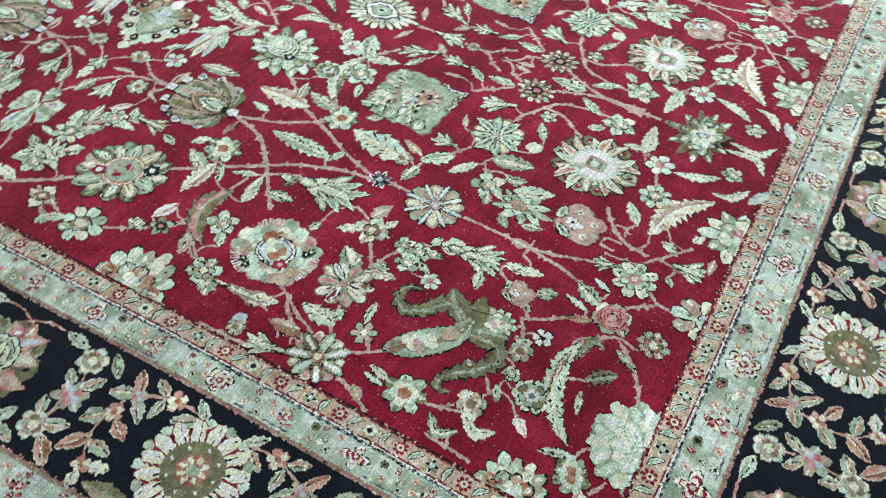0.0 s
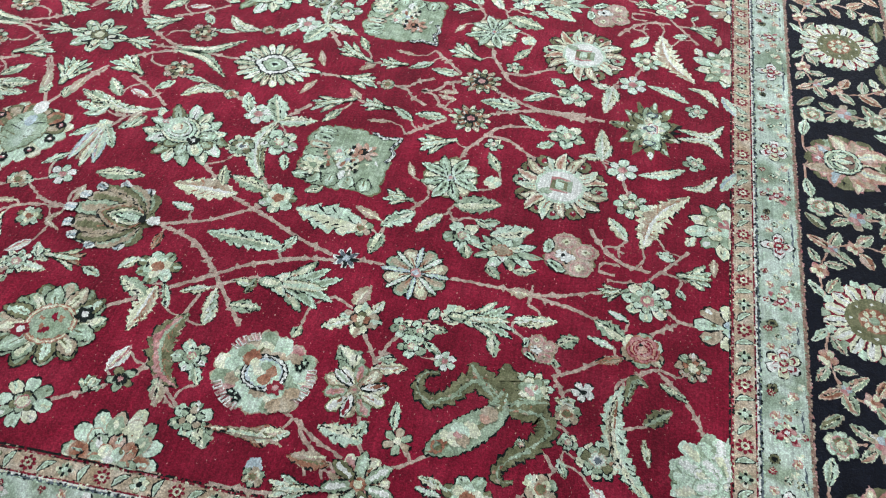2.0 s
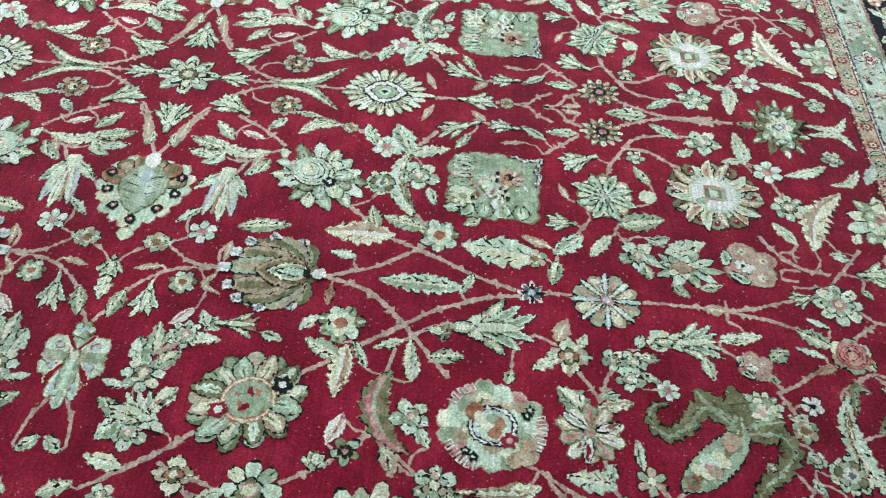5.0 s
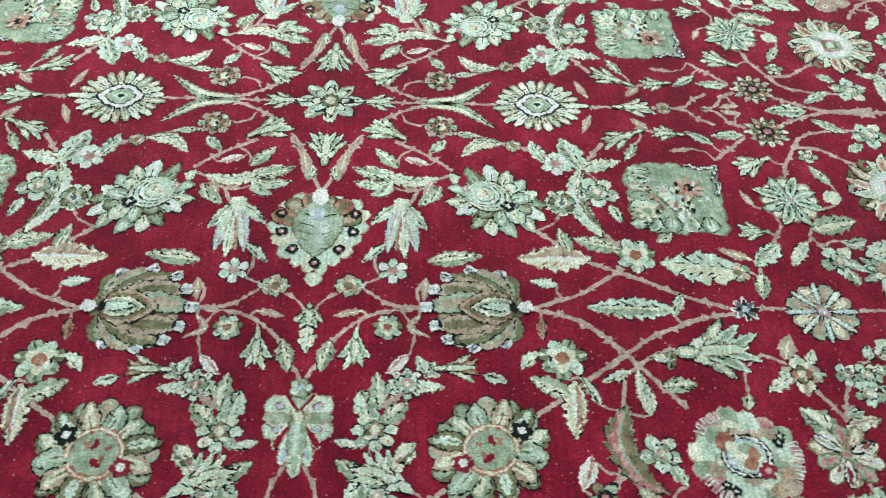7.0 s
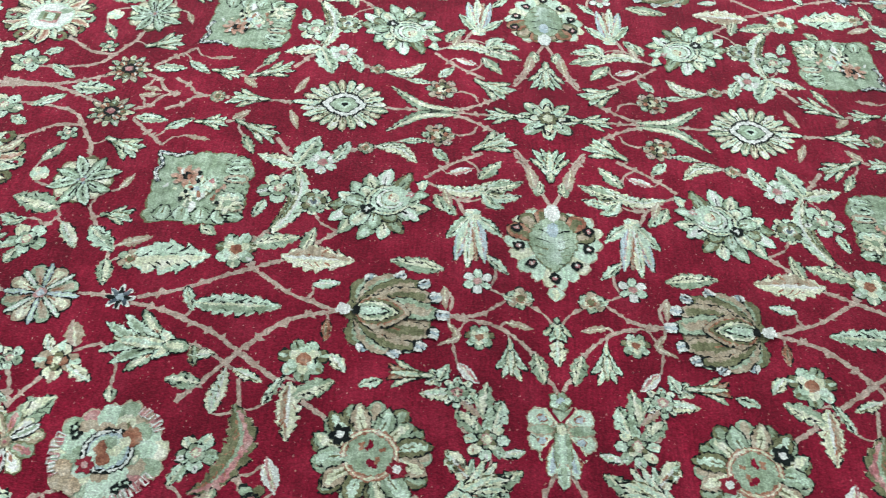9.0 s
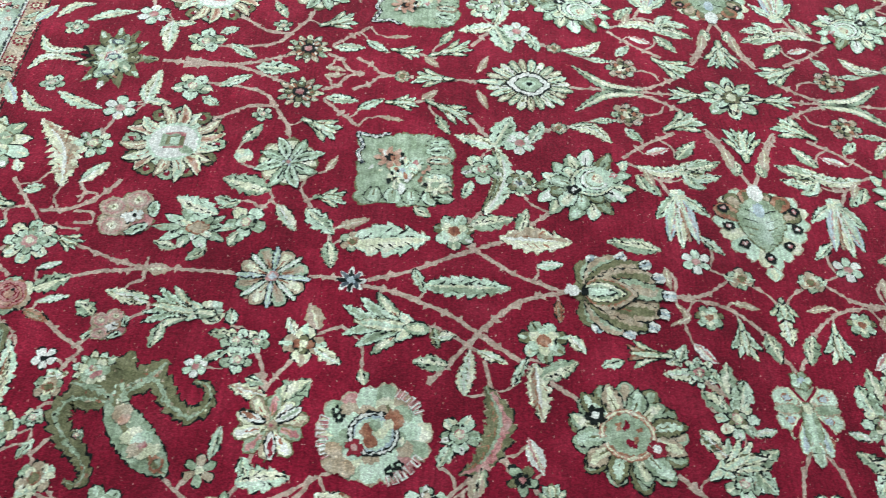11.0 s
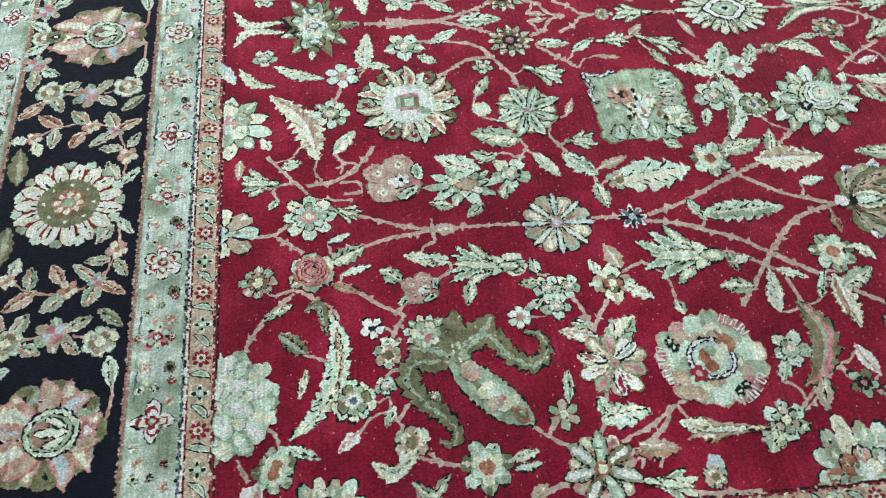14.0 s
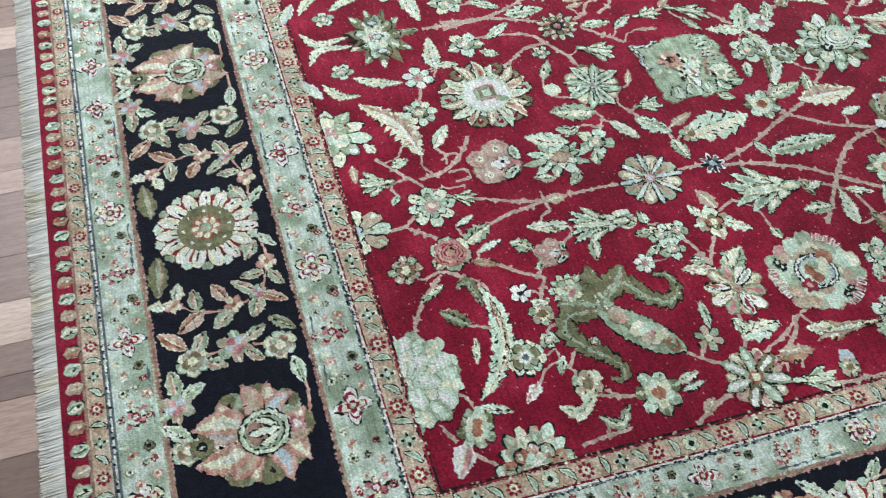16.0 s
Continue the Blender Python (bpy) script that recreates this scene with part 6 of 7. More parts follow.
vine(0.0045, (0.1094, -0.4353), (0.09922, -0.3995), (0.1142, -0.3654))
vine(0.0045, (0.1772, -0.4973), (0.1748, -0.5029), (0.1765, -0.5087))
vine(0.0045, (0.1462, -0.5018), (0.1671, -0.5413), (0.158, -0.5851))
vine(0.0045, (0.11, -0.7325), (0.1503, -0.6931), (0.1563, -0.637))
vine(0.0045, (1.201, -0.6355), (1.205, -0.6406), (1.204, -0.6468))
vine(0.0045, (1.201, -0.6355), (1.194, -0.6502), (1.198, -0.6661))
vine(0.0045, (1.103, -0.944), (1.098, -0.9279), (1.105, -0.9129))
vine(0.0045, (0.4166, -0.8368), (0.4144, -0.8204), (0.4023, -0.8091))
vine(0.0045, (0.716, -0.8284), (0.6959, -0.8637), (0.658, -0.8781))
vine(0.0045, (0.1824, -0.8314), (0.1773, -0.8167), (0.1639, -0.8087))
vine(0.0045, (0.1078, -0.7794), (0.1243, -0.7668), (0.145, -0.7677))
vine(0.0045, (1.129, -0.7532), (1.11, -0.7423), (1.088, -0.7463))
vine(0.0045, (0.9257, -0.8453), (0.9374, -0.8188), (0.9633, -0.8059))
vine(0.0045, (0.9257, -0.8453), (0.935, -0.8391), (0.9382, -0.8284))
vine(0.0045, (1.103, -0.6677), (1.084, -0.6908), (1.055, -0.6967))
vine(0.0045, (1.116, -0.8203), (1.094, -0.7953), (1.062, -0.7896))
vine(0.0045, (0.8173, -0.6787), (0.8298, -0.6775), (0.8402, -0.6846))
vine(0.0045, (0.0747, -0.9066), (0.04641, -0.9031), (0.0224, -0.9185))
vine(0.0045, (0.0357, -0.8295), (0.03724, -0.8432), (0.0297, -0.8547))

# ---- main border ----
def border_half(p, mirror="q"):
    """The sprays between a flame palmette (u = 0) and a sunburst (u = 0.4); v runs across the border."""
    frond("gold", 0.0339, p(0.357, 0.206), p(0.275, 0.213), mirror=mirror, parent=main_border)
    frond("cream", 0.0199, p(0.255, 0.202), p(0.262, 0.232), mirror=mirror, parent=main_border)
    frond("cream", 0.0219, p(0.263, 0.188), p(0.296, 0.179), mirror=mirror, parent=main_border)
    rosette("pinkfl", 0.0136, p(0.254, 0.193), mirror=mirror, parent=main_border)
    vine(0.0045, p(0.252, 0.186), p(0.237, 0.164), p(0.226, 0.128), p(0.228, 0.100), p(0.233, 0.072), mirror=mirror, mat=PEACH)
    frond("navyleaf", 0.0217, p(0.236, 0.157), p(0.278, 0.160), mirror=mirror, parent=main_border)
    frond("navyrust", 0.0235, p(0.232, 0.147), p(0.201, 0.191), mirror=mirror, parent=main_border)
    frond("navyrust", 0.0219, p(0.245, 0.110), p(0.279, 0.129), mirror=mirror, parent=main_border)
    rosette("pinkfl", 0.0155, p(0.233, 0.099), mirror=mirror, parent=main_border)
    frond("navyleaf", 0.0254, p(0.223, 0.105), p(0.196, 0.135), mirror=mirror, parent=main_border)
    rosette("greyfl", 0.0166, p(0.245, 0.058), mirror=mirror, parent=main_border)
    frond("navyleaf", 0.0184, p(0.245, 0.058), p(0.279, 0.097), mirror=mirror, parent=main_border)
    frond("navyrust", 0.0184, p(0.244, 0.055), p(0.220, 0.014), mirror=mirror, parent=main_border)
    frond("navyleaf", 0.0257, p(0.239, 0.056), p(0.201, 0.073), mirror=mirror, parent=main_border)
    vine(0.0046, p(0.256, 0.048), p(0.300, 0.033), p(0.340, 0.033), p(0.374, 0.044), mirror=mirror, mat=PEACH)
    rosette("pinkfl", 0.017, p(0.303, 0.032), mirror=mirror, parent=main_border)
    frond("navyleaf", 0.0169, p(0.285, 0.041), p(0.284, 0.080), mirror=mirror, parent=main_border)
    frond("navyleaf", 0.0169, p(0.285, 0.032), p(0.253, 0.014), mirror=mirror, parent=main_border)
    frond("navyleaf", 0.0211, p(0.353, 0.043), p(0.316, 0.065), mirror=mirror, parent=main_border)
    frond("navymint", 0.0154, p(0.364, 0.036), p(0.333, 0.010), mirror=mirror, parent=main_border)
    frond("navygrey", 0.0181, p(0.196, 0.049), p(0.163, 0.013), mirror=mirror, parent=main_border)
    frond("navyrust", 0.0246, p(0.169, 0.185), p(0.208, 0.224), mirror=mirror, parent=main_border)
    rosette("shield", 0.0244, p(0.145, 0.178), mirror=mirror, parent=main_border)
    frond("navyleaf", 0.0228, p(0.158, 0.171), p(0.194, 0.152), mirror=mirror, parent=main_border)
    frond("navyleaf", 0.0192, p(0.138, 0.159), p(0.124, 0.127), mirror=mirror, parent=main_border)
    vine(0.0052, p(0.149, 0.160), p(0.155, 0.122), mirror=mirror, mat=PEACH)
    rosette("greyfl", 0.03, p(0.156, 0.110), mirror=mirror, parent=main_border)
    frond("navyleaf", 0.0195, p(0.162, 0.092), p(0.183, 0.059), mirror=mirror, parent=main_border)
    frond("navyleaf", 0.0176, p(0.143, 0.096), p(0.121, 0.071), mirror=mirror, parent=main_border)
    vine(0.0044, p(0.153, 0.084), p(0.145, 0.058), mirror=mirror, mat=PEACH)
    rosette("shield", 0.0248, p(0.139, 0.043), mirror=mirror, parent=main_border)
    frond("navymint", 0.0211, p(0.115, 0.028), p(0.066, 0.019), mirror=mirror, parent=main_border)
    vine(0.0043, p(0.066, 0.019), p(0.030, 0.020), p(-0.005, 0.034), mirror=mirror, mat=PEACH)
    rosette("greyfl", 0.0269, p(0.074, 0.212), mirror=mirror, parent=main_border)
    frond("navyleaf", 0.0238, p(0.091, 0.209), p(0.137, 0.214), mirror=mirror, parent=main_border)
    frond("navymint", 0.0204, p(0.088, 0.202), p(0.103, 0.167), mirror=mirror, parent=main_border)
    vine(0.0042, p(0.055, 0.215), p(0.025, 0.206), mirror=mirror, mat=PEACH)
    frond("navymint", 0.0214, p(0.017, 0.199), p(0.048, 0.239), mirror=mirror, parent=main_border)


def run(along, y0, y1):
    """A half unit of the border between the flame at y0 and the sunburst at y1."""
    if along == "end":
        border_half(lambda u, v: (1.5007 + v, y0 + (y1 - y0) * u / 0.4))
    else:
        border_half(lambda u, v: (y0 + (y1 - y0) * u / 0.4, -1.070 - v))


for y0, y1 in ((0.0, -0.405), (-0.81, -0.405)):
    run("end", y0, y1)
for x0, x1 in ((0.4, 0.0), (0.4, 0.8), (1.2, 0.8)):
    run("side", x0, x1)
rosette("sunburst", 0.088, (1.618, -0.405), parent=main_border)
rosette("sunburst", 0.088, (0.8, -1.184), parent=main_border)
rosette("sunburst", 0.088, (0, -1.184), mirror="x", parent=main_border)
palmette("flame", 0.180, (1.512, 0), (1.700, 0), mirror="y", parent=main_border)
palmette("flame", 0.180, (1.512, -0.81), (1.700, -0.81), parent=main_border)
palmette("flame", 0.180, (0.4, -1.097), (0.4, -1.282), parent=main_border)
palmette("flame", 0.180, (1.2, -1.097), (1.2, -1.282), parent=main_border)
palmette("flame", 0.180, (1.555, -1.125), (1.680, -1.245), parent=main_border)
for bx, by in ((1.707, 0), (1.707, -0.81), (0.4, -1.274), (1.2, -1.274)):
    rosette("shield", 0.022, (bx, by), mirror="y" if by == 0 else "q", parent=main_border)
    rosette("smallred", 0.014, (bx - 0.165, by) if bx > 1.5 else (bx, by + 0.165), mirror="y" if by == 0 else "q", parent=main_border)


# ---- guard borders ----
GUARD = ("guard6", "guardrose", "guard4", "guardrose")


def guard_flowers(band_, line, start, step, end, first, along, half_wide):
    """Large and small flowers in turn along one sage band, with small blossoms between them."""
    k, s = 0, start
    while s < end:
        style = GUARD[(first + k) % 4]
        c = (line, -s) if along == "end" else (s, -line)
        on = s < 0.001
        mirror = ("y" if along == "end" else "x") if on else "q"
        rosette(style, half_wide * {"guard6": 0.92, "guardrose": 0.86, "guard4": 1.0}[style], c, mirror=mirror, parent=band_)
        if style == "guardrose":
            for g in (-1, 1):
                e = rng.uniform(0.6, 0.9) * half_wide
                q = (c[0] + g * e, c[1]) if along == "end" else (c[0], c[1] + g * e)
                rosette("smallred", half_wide * 0.22, q, mirror=mirror, parent=band_)
        for f, far, kind in ((0.36, -0.55, "square4"), (0.42, 0.45, "pinkfl"), (0.60, -0.1, "smallgreen"), (0.66, 0.62, "smallcream"), (0.74, -0.62, "pinkfl"), (0.30, 0.75, "dot"), (0.5, -0.75, "smallred"), (0.52, 0.3, "dot"), (0.82, 0.2, "pinkfl")):
            if kind == "square4" and rng.random() < 0.4:
                continue
            u, v = s + step * (f + rng.uniform(-0.04, 0.04)), line + half_wide * (far + rng.uniform(-0.12, 0.12))
            rosette(kind, half_wide * rng.uniform(0.17, 0.26), (v, -u) if along == "end" else (u, -v), parent=band_)
        k, s = k + 1, s + step


guard_flowers(inner_guard, 1.4605, 0.0, 0.1335, 0.98, 0, "end", 0.031)
guard_flowers(inner_guard, 1.036, 0.083, 0.1302, 1.42, 3, "side", 0.023)
guard_flowers(outer_guard, 1.772, 0.06, 0.135, 1.32, 2, "end", 0.028)
guard_flowers(outer_guard, 1.334, 0.083, 0.1302, 1.75, 3, "side", 0.025)


def tan_run(band_, line, end, along, wide):
    """Tiny red and green flowers with slanting leaves between them, along a quarter of a tan band."""
    m = Motif()
    m.rough = 0.0006
    s, k, step = 0.028, 0, 0.0565
    while s < end:
        c = (line, -s) if along == "end" else (s, -line)
        m.at = (*c, 0.0)
        bloom_into(m, ("smallred", "smallcream" if along != "end" and k % 4 == 1 else "smallgreen")[k % 2], wide * 0.42, wide * 0.42, 0)
        u = s + step / 2
        m.at = ((line, -u) if along == "end" else (u, -line)) + (0.5 if along == "end" else 1.1,)
        d = wide * 0.44
        lift = 0.004 if k % 2 else -0.004
        petal(m, (-d, -lift), (d, lift), wide * 0.30, MINT, 0, INK, SAGE, 0.5, 0.9, 0.0019, 0.12)
        m.line((-d, -lift), (-d * 1.25, lift * 0.8), 0.0016, INK, 0)
        s, k = s + step, k + 1
    m.at = (0, 0, 0)
    m.lay("guard_pattern", 0, 0, 0, "q", band_)


tan_run(inner_tan, 1.397, 0.96, "end", 0.033)
tan_run(inner_tan, 0.985, 1.36, "side", 0.030)
tan_run(outer_tan, 1.8267, 1.38, "end", 0.026)
tan_run(outer_tan, 1.385, 1.82, "side", 0.026)


def edge_run(line, end, along):
    """Small leaves in turn along a quarter of the red outer edge."""
    m = Motif()
    m.rough = 0.0008
    s, k = 0.017, 0
    while s < end:
        m.at = (line, -s, 0.0) if along == "end" else (s, -line, -math.pi / 2)
        frond_into(m, ("sage", "rust", "mint", "tan")[k % 4], 0.023, spline([Vector((-0.014, 0.002)), Vector((0, rng.uniform(-0.003, 0.003))), Vector((0.011, -0.004))], 0.003), 0, 0.5, 0.5)
        m.blob(-0.004, 0.003, 0.003, 0.0026, 0, (INK, WHITE, STEEL, RUST)[k % 4], 5, 7)
        s, k = s + 0.034, k + 1
    m.at = (0, 0, 0)
    m.lay("edge_pattern", 0, 0, 0, "q", red_edge)


edge_run(1.857, 1.40, "end")
edge_run(1.416, 1.85, "side")


def beads(line, end, along, yarns, size):
    """Single knots that break up the straight stripes along a quarter of the border."""
    m = Motif()
    m.rough = 0.0006
    s = 0.0
    while s < end:
        u, v = s + rng.uniform(0, 0.003), line + rng.uniform(-0.0012, 0.0012)
        m.at = (v, -u, 0.0) if along == "end" else (u, -v, math.pi / 2)
        m.blob(0, 0, size * rng.uniform(0.5, 1.1), rng.uniform(0.0015, 0.0036), 0, rng.choice(yarns), 1, 6)
        s += rng.uniform(0.004, 0.009)
    m.at = (0, 0, 0)
    m.lay("knot_stripe", 0, 0, 0, "q", main_border)


for ends, sides, yarns, size in ((1.374, 0.964, (INK, RED, TAN), 0.0022), (1.379, 0.969, (ROSE, CREAM, TAN, INK), 0.0022), (1.4150, 1.0015, (RED, INK, CREAM), 0.0018),
                                 (1.4195, 1.0058, (CREAM, WHITE, INK, INK), 0.0024), (1.4240, 1.0100, (SAGE, MINT, INK), 0.0024), (1.4972, 1.0630, (SAGE, TAN, BROWN), 0.0024), (1.5030, 1.0695, (NAVY, ROSE, TAN), 0.0022),
                                 (1.7310, 1.2975, (NAVY, TAN, ROSE), 0.0024), (1.7390, 1.3045, (SAGE, TAN), 0.0024), (1.8085, 1.3675, (INK, CREAM, SAGE), 0.003)):
    beads(ends, sides, "end", yarns, size)
    beads(sides, ends, "side", yarns, size)

# short dark dashes inside the sage bands and along the field
for x, y0, y1 in ((1.487, -0.20, -0.31), (1.487, -0.45, -0.49), (1.487, -0.62, -0.66), (1.487, -0.72, -0.77), (1.487, -0.05, -0.12), (1.746, -0.10, -0.22), (1.746, -0.36, -0.47), (1.746, -0.65, -0.75)):
    vine(0.0026, (x, y0), (x, (y0 + y1) / 2), (x, y1), mat=STEEL)
for y, x0, x1 in ((-1.057, 0.15, 0.27), (-1.057, 0.48, 0.62), (-1.057, 0.78, 0.88), (-1.057, 1.02, 1.12), (-1.057, 1.22, 1.30)):
    vine(0.0026, (x0, y), ((x0 + x1) / 2, y), (x1, y), mat=STEEL)


# ---- worn knots ----
def wear_spots(count):
    """Pale tips of single knots that show through the red field."""
    m = Motif()
    m.rough = 0.0005
    for _ in range(count):
        m.at = (rng.uniform(-1.36, 1.36), rng.uniform(-0.95, 0.95), 0.0)
        g = rng.uniform(0.0004, 0.0009)
        m.blob(0, 0, g, g * rng.uniform(1.0, 2.2), 0, rng.choice((ROSE, ROSE, DARKRED, PEACH)), -0.9, 5)
    m.at = (0, 0, 0)
    m.lay("pile_wear", 0, 0, 0, "c", carpet)
    tagged(bpy.data.objects["pile_wear"], "pale worn knot tips", kind="stuff")


wear_spots(13000)


# ---- fringe ----
FRINGE, fn, fl, fb = mat_new("undyed_cotton_fringe")
_info = fn.new("ShaderNodeNewGeometry")
_tone = ramp(fn, [(0.0, (0.36, 0.38, 0.33)), (0.3, (0.54, 0.57, 0.53)), (0.7, (0.66, 0.69, 0.65)), (1.0, (0.76, 0.78, 0.75))])
fl.new(_info.outputs["Random Per Island"], _tone.inputs["Fac"])
_patch = fn.new("ShaderNodeTexNoise")
_patch.inputs["Scale"].default_value = 9.0
_warm = ramp(fn, [(0.52, (1, 1, 1)), (0.75, (1.0, 0.91, 0.68))])
fl.new(_info.outputs["Position"], _patch.inputs["Vector"])
fl.new(_patch.outputs["Fac"], _warm.inputs["Fac"])
_mix = fn.new("ShaderNodeMix")
_mix.data_type, _mix.blend_type = "RGBA", "MULTIPLY"
_mix.inputs["Factor"].default_value = 1.0
fl.new(_tone.outputs["Color"], _mix.inputs[6])
fl.new(_warm.outputs["Color"], _mix.inputs[7])
fl.new(_mix.outputs[2], fb.inputs["Base Color"])
fb.inputs["Roughness"].default_value = 0.9


def fringe(side):
    """Cotton strands along one end of the carpet, hanging over its edge and lying on the floor."""
    verts, faces = [], []
    y = -HY + 0.004
    lean = 0.0
    while y < HY - 0.004:
        lean = 0.85 * lean + rng.uniform(-0.0016, 0.0016)
        length, drift = rng.uniform(0.034, 0.0385), lean * 0.7 + rng.uniform(-0.0012, 0.0012)
        r = rng.uniform(0.0008, 0.0013)
        lift = rng.uniform(0, 0.0022)
        k = len(verts)
        for i in range(5):
            s = i / 4
            cx = HX - 0.002 + (length + 0.002) * s
            cy = y + drift * s * s * 1.6 + rng.uniform(-0.0003, 0.0003)
            cz = 0.0062 * (1 - s) ** 1.5 + 0.0014 + lift * math.sin(math.pi * s)
            for a in range(4):
                t = math.pi / 2 * a + 0.6
                verts.append((side * cx, cy + r * (1.25 - 0.45 * s) * math.cos(t), cz + r * (1.25 - 0.45 * s) * math.sin(t)))
        for i in range(4):
            for a in range(4):
                b = (a + 1) % 4
                faces.append((k + 4 * i + a, k + 4 * i + b, k + 4 * i + 4 + b, k + 4 * i + 4 + a))
        faces.append((k + 16, k + 17, k + 18, k + 19))
        y += rng.uniform(0.0013, 0.0021)
    me = bpy.data.meshes.new("fringe")
    me.from_pydata(verts, [], faces)
    me.materials.append(FRINGE)
    ob = new("fringe", me)
    ob.parent = carpet
    tagged(ob, "pale undyed cotton fringe")


fringe(1)
fringe(-1)


# ---- wooden floor ----
def wood(name, per_island=False, bias=0.25, spread_by=1.0):
    """Printed wood strips: a tone for each strip, grain along x, a few cathedral arcs and pores."""
    m, n, l, b = mat_new(name)
    geo, info = n.new("ShaderNodeNewGeometry"), n.new("ShaderNodeObjectInfo")
    rand = geo.outputs["Random Per Island"] if per_island else info.outputs["Random"]
    tone = ramp(n, [(0.0, (0.15, 0.100, 0.080)), (0.3, (0.22, 0.15, 0.12)), (0.55, (0.34, 0.24, 0.19)), (0.8, (0.50, 0.39, 0.32)), (1.0, (0.64, 0.53, 0.44))])
    shift = n.new("ShaderNodeVectorMath")
    shift.operation = "MULTIPLY_ADD"
    l.new(rand, shift.inputs[0])
    shift.inputs[1].default_value = (13.0, 9.0, 4.0)
    l.new(geo.outputs["Position"], shift.inputs[2])
    stretch = n.new("ShaderNodeMapping")
    stretch.inputs["Scale"].default_value = (1.0, 9.0, 1.0)
    l.new(shift.outputs[0], stretch.inputs["Vector"])
    grain = n.new("ShaderNodeTexNoise")
    grain.inputs["Scale"].default_value, grain.inputs["Detail"].default_value, grain.inputs["Distortion"].default_value = 6.0, 6.0, 1.2
    l.new(stretch.outputs["Vector"], grain.inputs["Vector"])
    pores = n.new("ShaderNodeTexNoise")
    pores.inputs["Scale"].default_value, pores.inputs["Detail"].default_value = 60.0, 3.0
    l.new(stretch.outputs["Vector"], pores.inputs["Vector"])
    add = n.new("ShaderNodeMath")
    add.operation = "MULTIPLY_ADD"
    l.new(grain.outputs["Fac"], add.inputs[0])
    add.inputs[1].default_value = 0.5
    spread = n.new("ShaderNodeMath")
    spread.operation = "MULTIPLY_ADD"
    l.new(rand, spread.inputs[0])
    spread.inputs[1].default_value, spread.inputs[2].default_value = spread_by, -bias
    l.new(spread.outputs[0], add.inputs[2])
    l.new(add.outputs[0], tone.inputs["Fac"])
    mix = n.new("ShaderNodeMix")
    mix.data_type, mix.blend_type = "RGBA", "MULTIPLY"
    mix.inputs["Factor"].default_value = 0.5
    dark = ramp(n, [(0.38, (0.55, 0.5, 0.46)), (0.55, (1, 1, 1))])
    l.new(pores.outputs["Fac"], dark.inputs["Fac"])
    l.new(tone.outputs["Color"], mix.inputs[6])
    l.new(dark.outputs["Color"], mix.inputs[7])
    l.new(mix.outputs[2], b.inputs["Base Color"])
    b.inputs["Roughness"].default_value = 0.42
    b.inputs["Coat Weight"].default_value = 0.15
    bump = n.new("ShaderNodeBump")
    bump.inputs["Strength"].default_value, bump.inputs["Distance"].default_value = 0.12, 0.0005
    l.new(pores.outputs["Fac"], bump.inputs["Height"])
    l.new(bump.outputs["Normal"], b.inputs["Normal"])
    return m


WOODS = [wood("dark_wood_strip", False, 0.22, 0.3), wood("brown_wood_strip", False, -0.05, 0.3), wood("pale_wood_strip", False, -0.35, 0.35)]
WOOD_FAR = wood("wood_strip_far", True)
TONES = {-0.95: 0, -0.86: 0, -0.747: 2, -0.650: 0, -0.607: 1, -0.549: 2, -0.465: 0, -0.370: 1, -0.225: 2, -0.170: 1, -0.085: 0}
bm = bmesh.new()
box(bm, -RX - 0.12, RX + 0.12, -RY - 0.12, RY + 0.12, -0.06, -0.006)
floor = tagged(part("floor", bm, WOOD_FAR), "brown and beige wooden strip floor", "floor", kind="structure")

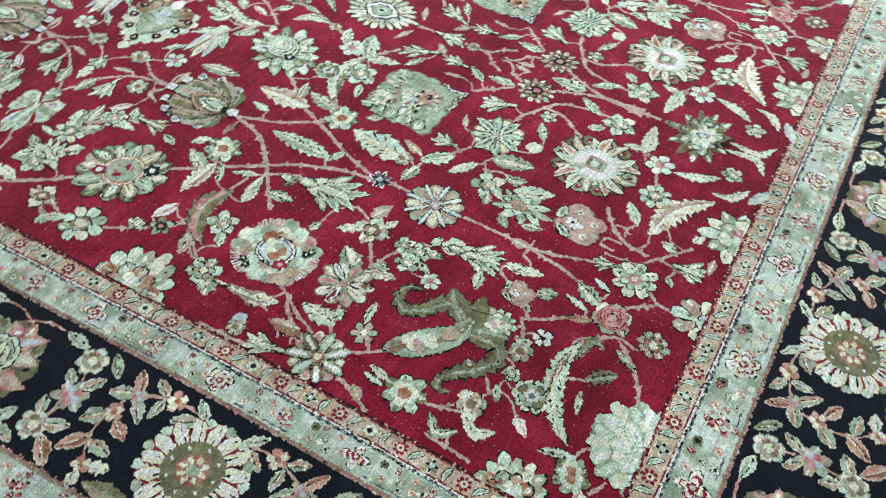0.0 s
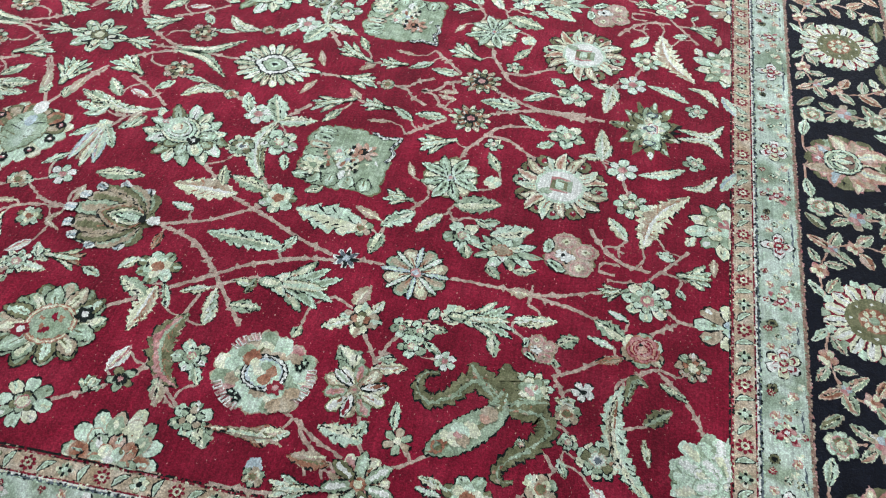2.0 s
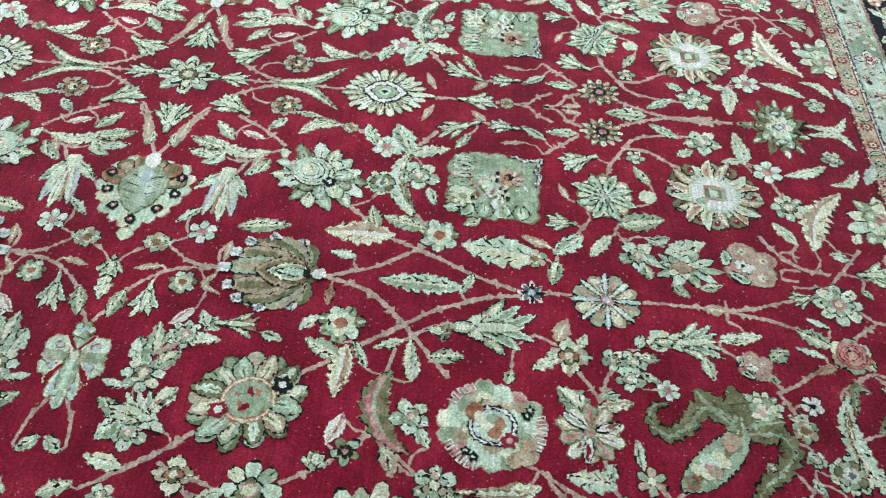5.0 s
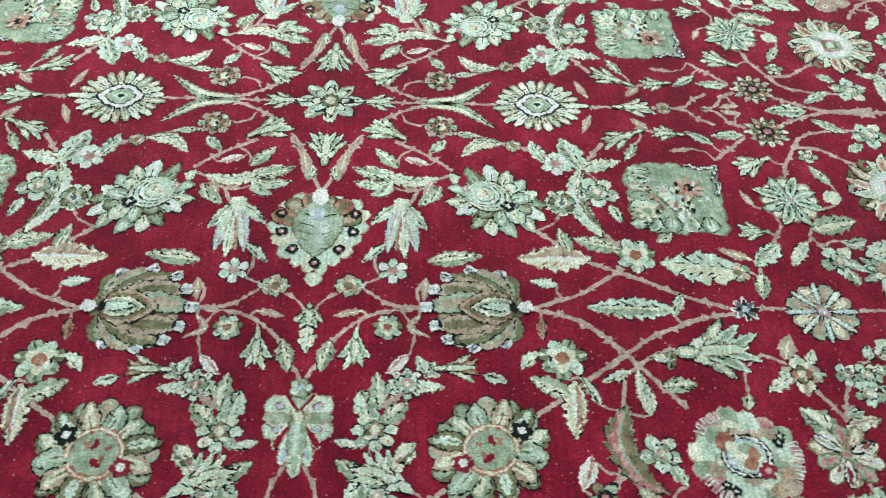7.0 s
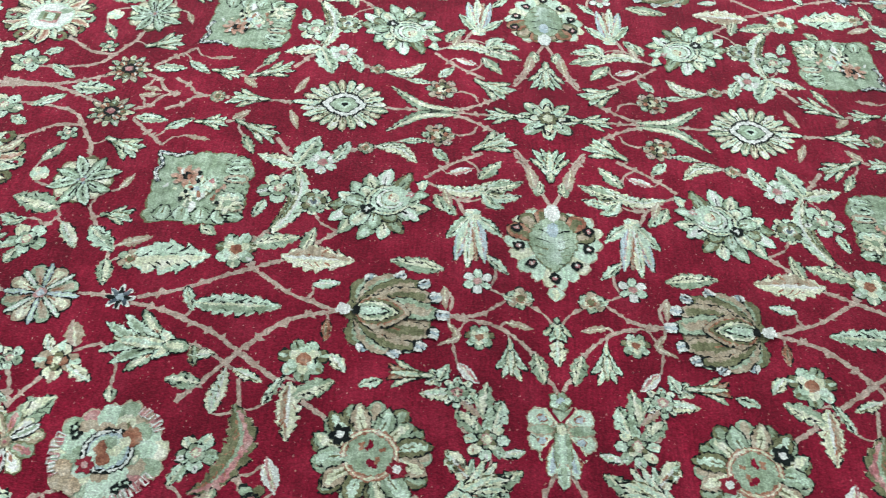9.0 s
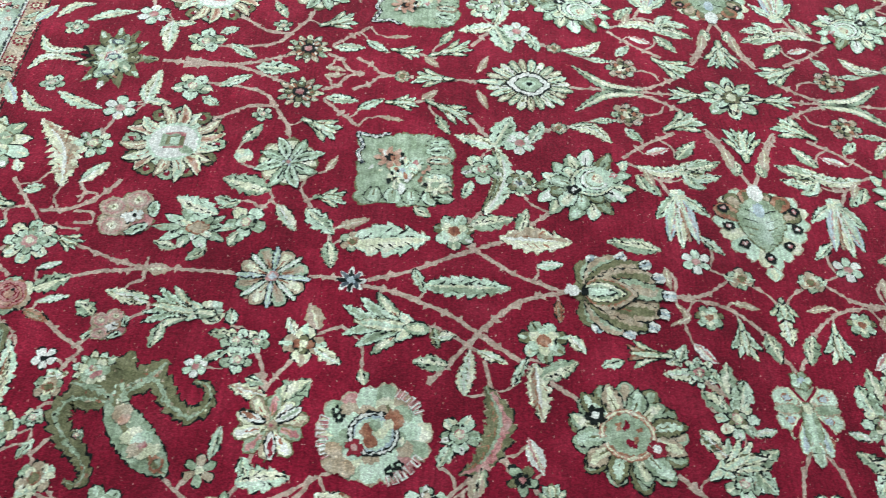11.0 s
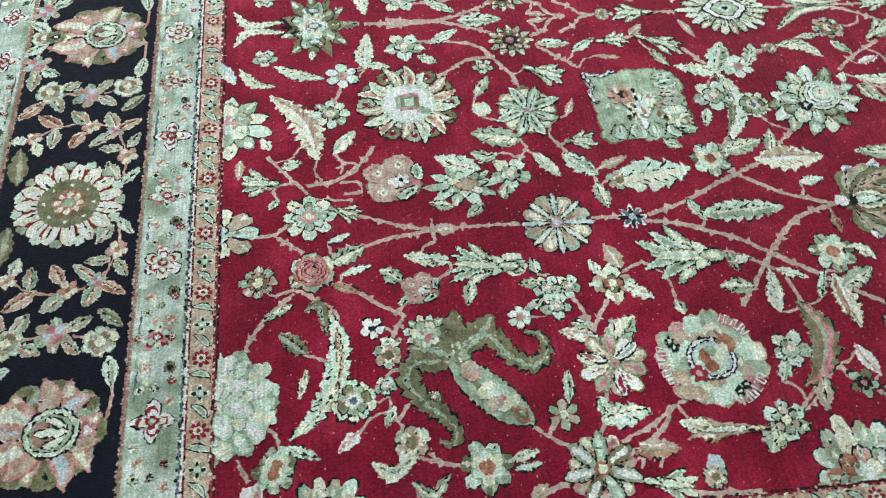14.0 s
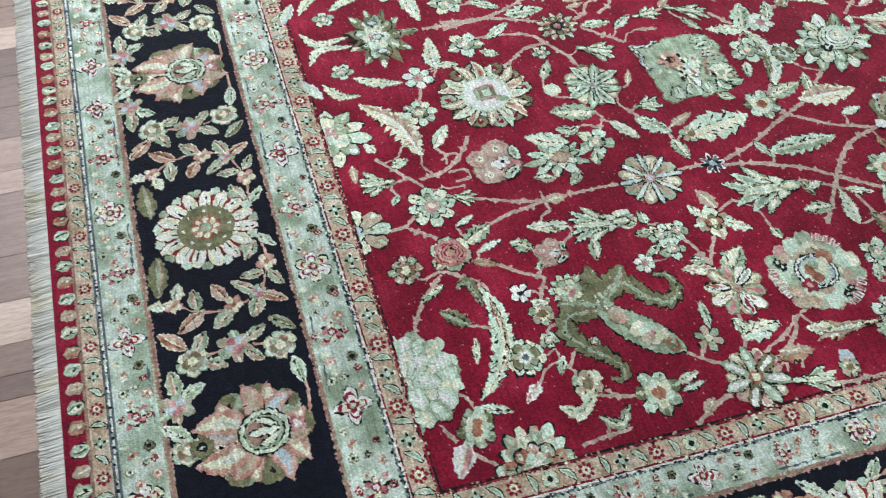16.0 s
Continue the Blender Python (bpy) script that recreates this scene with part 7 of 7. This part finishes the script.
frng = random.Random(11)
far = bmesh.new()
edges = [-0.95, -0.86, -0.747, -0.650, -0.607, -0.549, -0.465, -0.370, -0.225, -0.170, -0.085, 0.0]
y = edges[0]
rows_ = list(zip(edges, edges[1:]))
while y > -RY:
    step = frng.uniform(0.06, 0.095)
    rows_.append((y - step, y))
    y -= step
y = edges[-1]
while y < RY:
    step = frng.uniform(0.06, 0.095)
    rows_.append((y, y + step))
    y += step
shared = {}
for y0, y1 in rows_:
    x = -RX + frng.uniform(-0.8, 0)
    while x < RX:
        length = frng.choice((0.9, 1.2, 1.5))
        x0, x1 = max(x, -RX), min(x + length, RX)
        g = 0.0006
        if x1 - x0 > 0.02 and x1 < -1.15 + 0.7 and y0 > -1.9 and y1 < 1.9:
            tint = TONES.get(y0, frng.choice((0, 0, 1, 1, 2)))
            key = (round(x1 - x0, 2), round(y1 - y0, 3), tint)
            if key not in shared:
                b2 = bmesh.new()
                box(b2, g, x1 - x0 - g, g, y1 - y0 - g, -0.0055, 0.0)
                me = bpy.data.meshes.new("plank")
                b2.to_mesh(me)
                b2.free()
                me.materials.append(WOODS[tint])
                shared[key] = me
            ob = new("plank", shared[key])
            ob.parent = floor
            ob.location = (x0, y0, 0)
        elif x1 - x0 > 0.02:
            box(far, x0 + g, x1 - g, y0 + g, y1 - g, -0.0055, 0.0)
        x += length
tagged(part("planks", far, WOOD_FAR, floor), kind="stuff")


# ---- the weave is not quite square ----
def drawn(p):
    """Where a point of the true rectangle lies in the hand-woven carpet."""
    pull = min(1.0, max(0.0, (-p.x - 0.9) / 0.5))
    slide = max(-1.0, min(1.0, p.x / 0.6)) * (1 - 0.8 * min(1.0, max(0.0, (abs(p.x) - 1.0) / 0.6)))
    return Vector((p.x - 0.026 * (p.y + 0.42) * pull, p.y - 0.016 * slide * p.y, p.z))


for ob in [o for o in scene.objects if o.type == "MESH" and (o.parent is carpet or (o.parent and o.parent.parent is carpet))]:
    base = ob.matrix_basis.copy()
    if max(ob.dimensions) > 0.25 and len(ob.data.vertices) > 0:
        if ob.data.users > 1:
            ob.data = ob.data.copy()
        back = base.inverted()
        if len(ob.data.vertices) < 40:
            bm = bmesh.new()
            bm.from_mesh(ob.data)
            bmesh.ops.subdivide_edges(bm, edges=[e for e in bm.edges if e.calc_length() > 0.3], cuts=13, use_grid_fill=True)
            bm.to_mesh(ob.data)
            bm.free()
        for v in ob.data.vertices:
            v.co = back @ drawn(base @ v.co)
    else:
        o = base.translation.copy()
        e = 0.02
        ux, uy = (drawn(o + Vector((e, 0, 0))) - drawn(o)) / e, (drawn(o + Vector((0, e, 0))) - drawn(o)) / e
        local = Matrix(((ux.x, uy.x, 0), (ux.y, uy.y, 0), (0, 0, 1))).to_4x4()
        ob.matrix_basis = Matrix.Translation(drawn(o)) @ local @ Matrix.Translation(-o) @ base
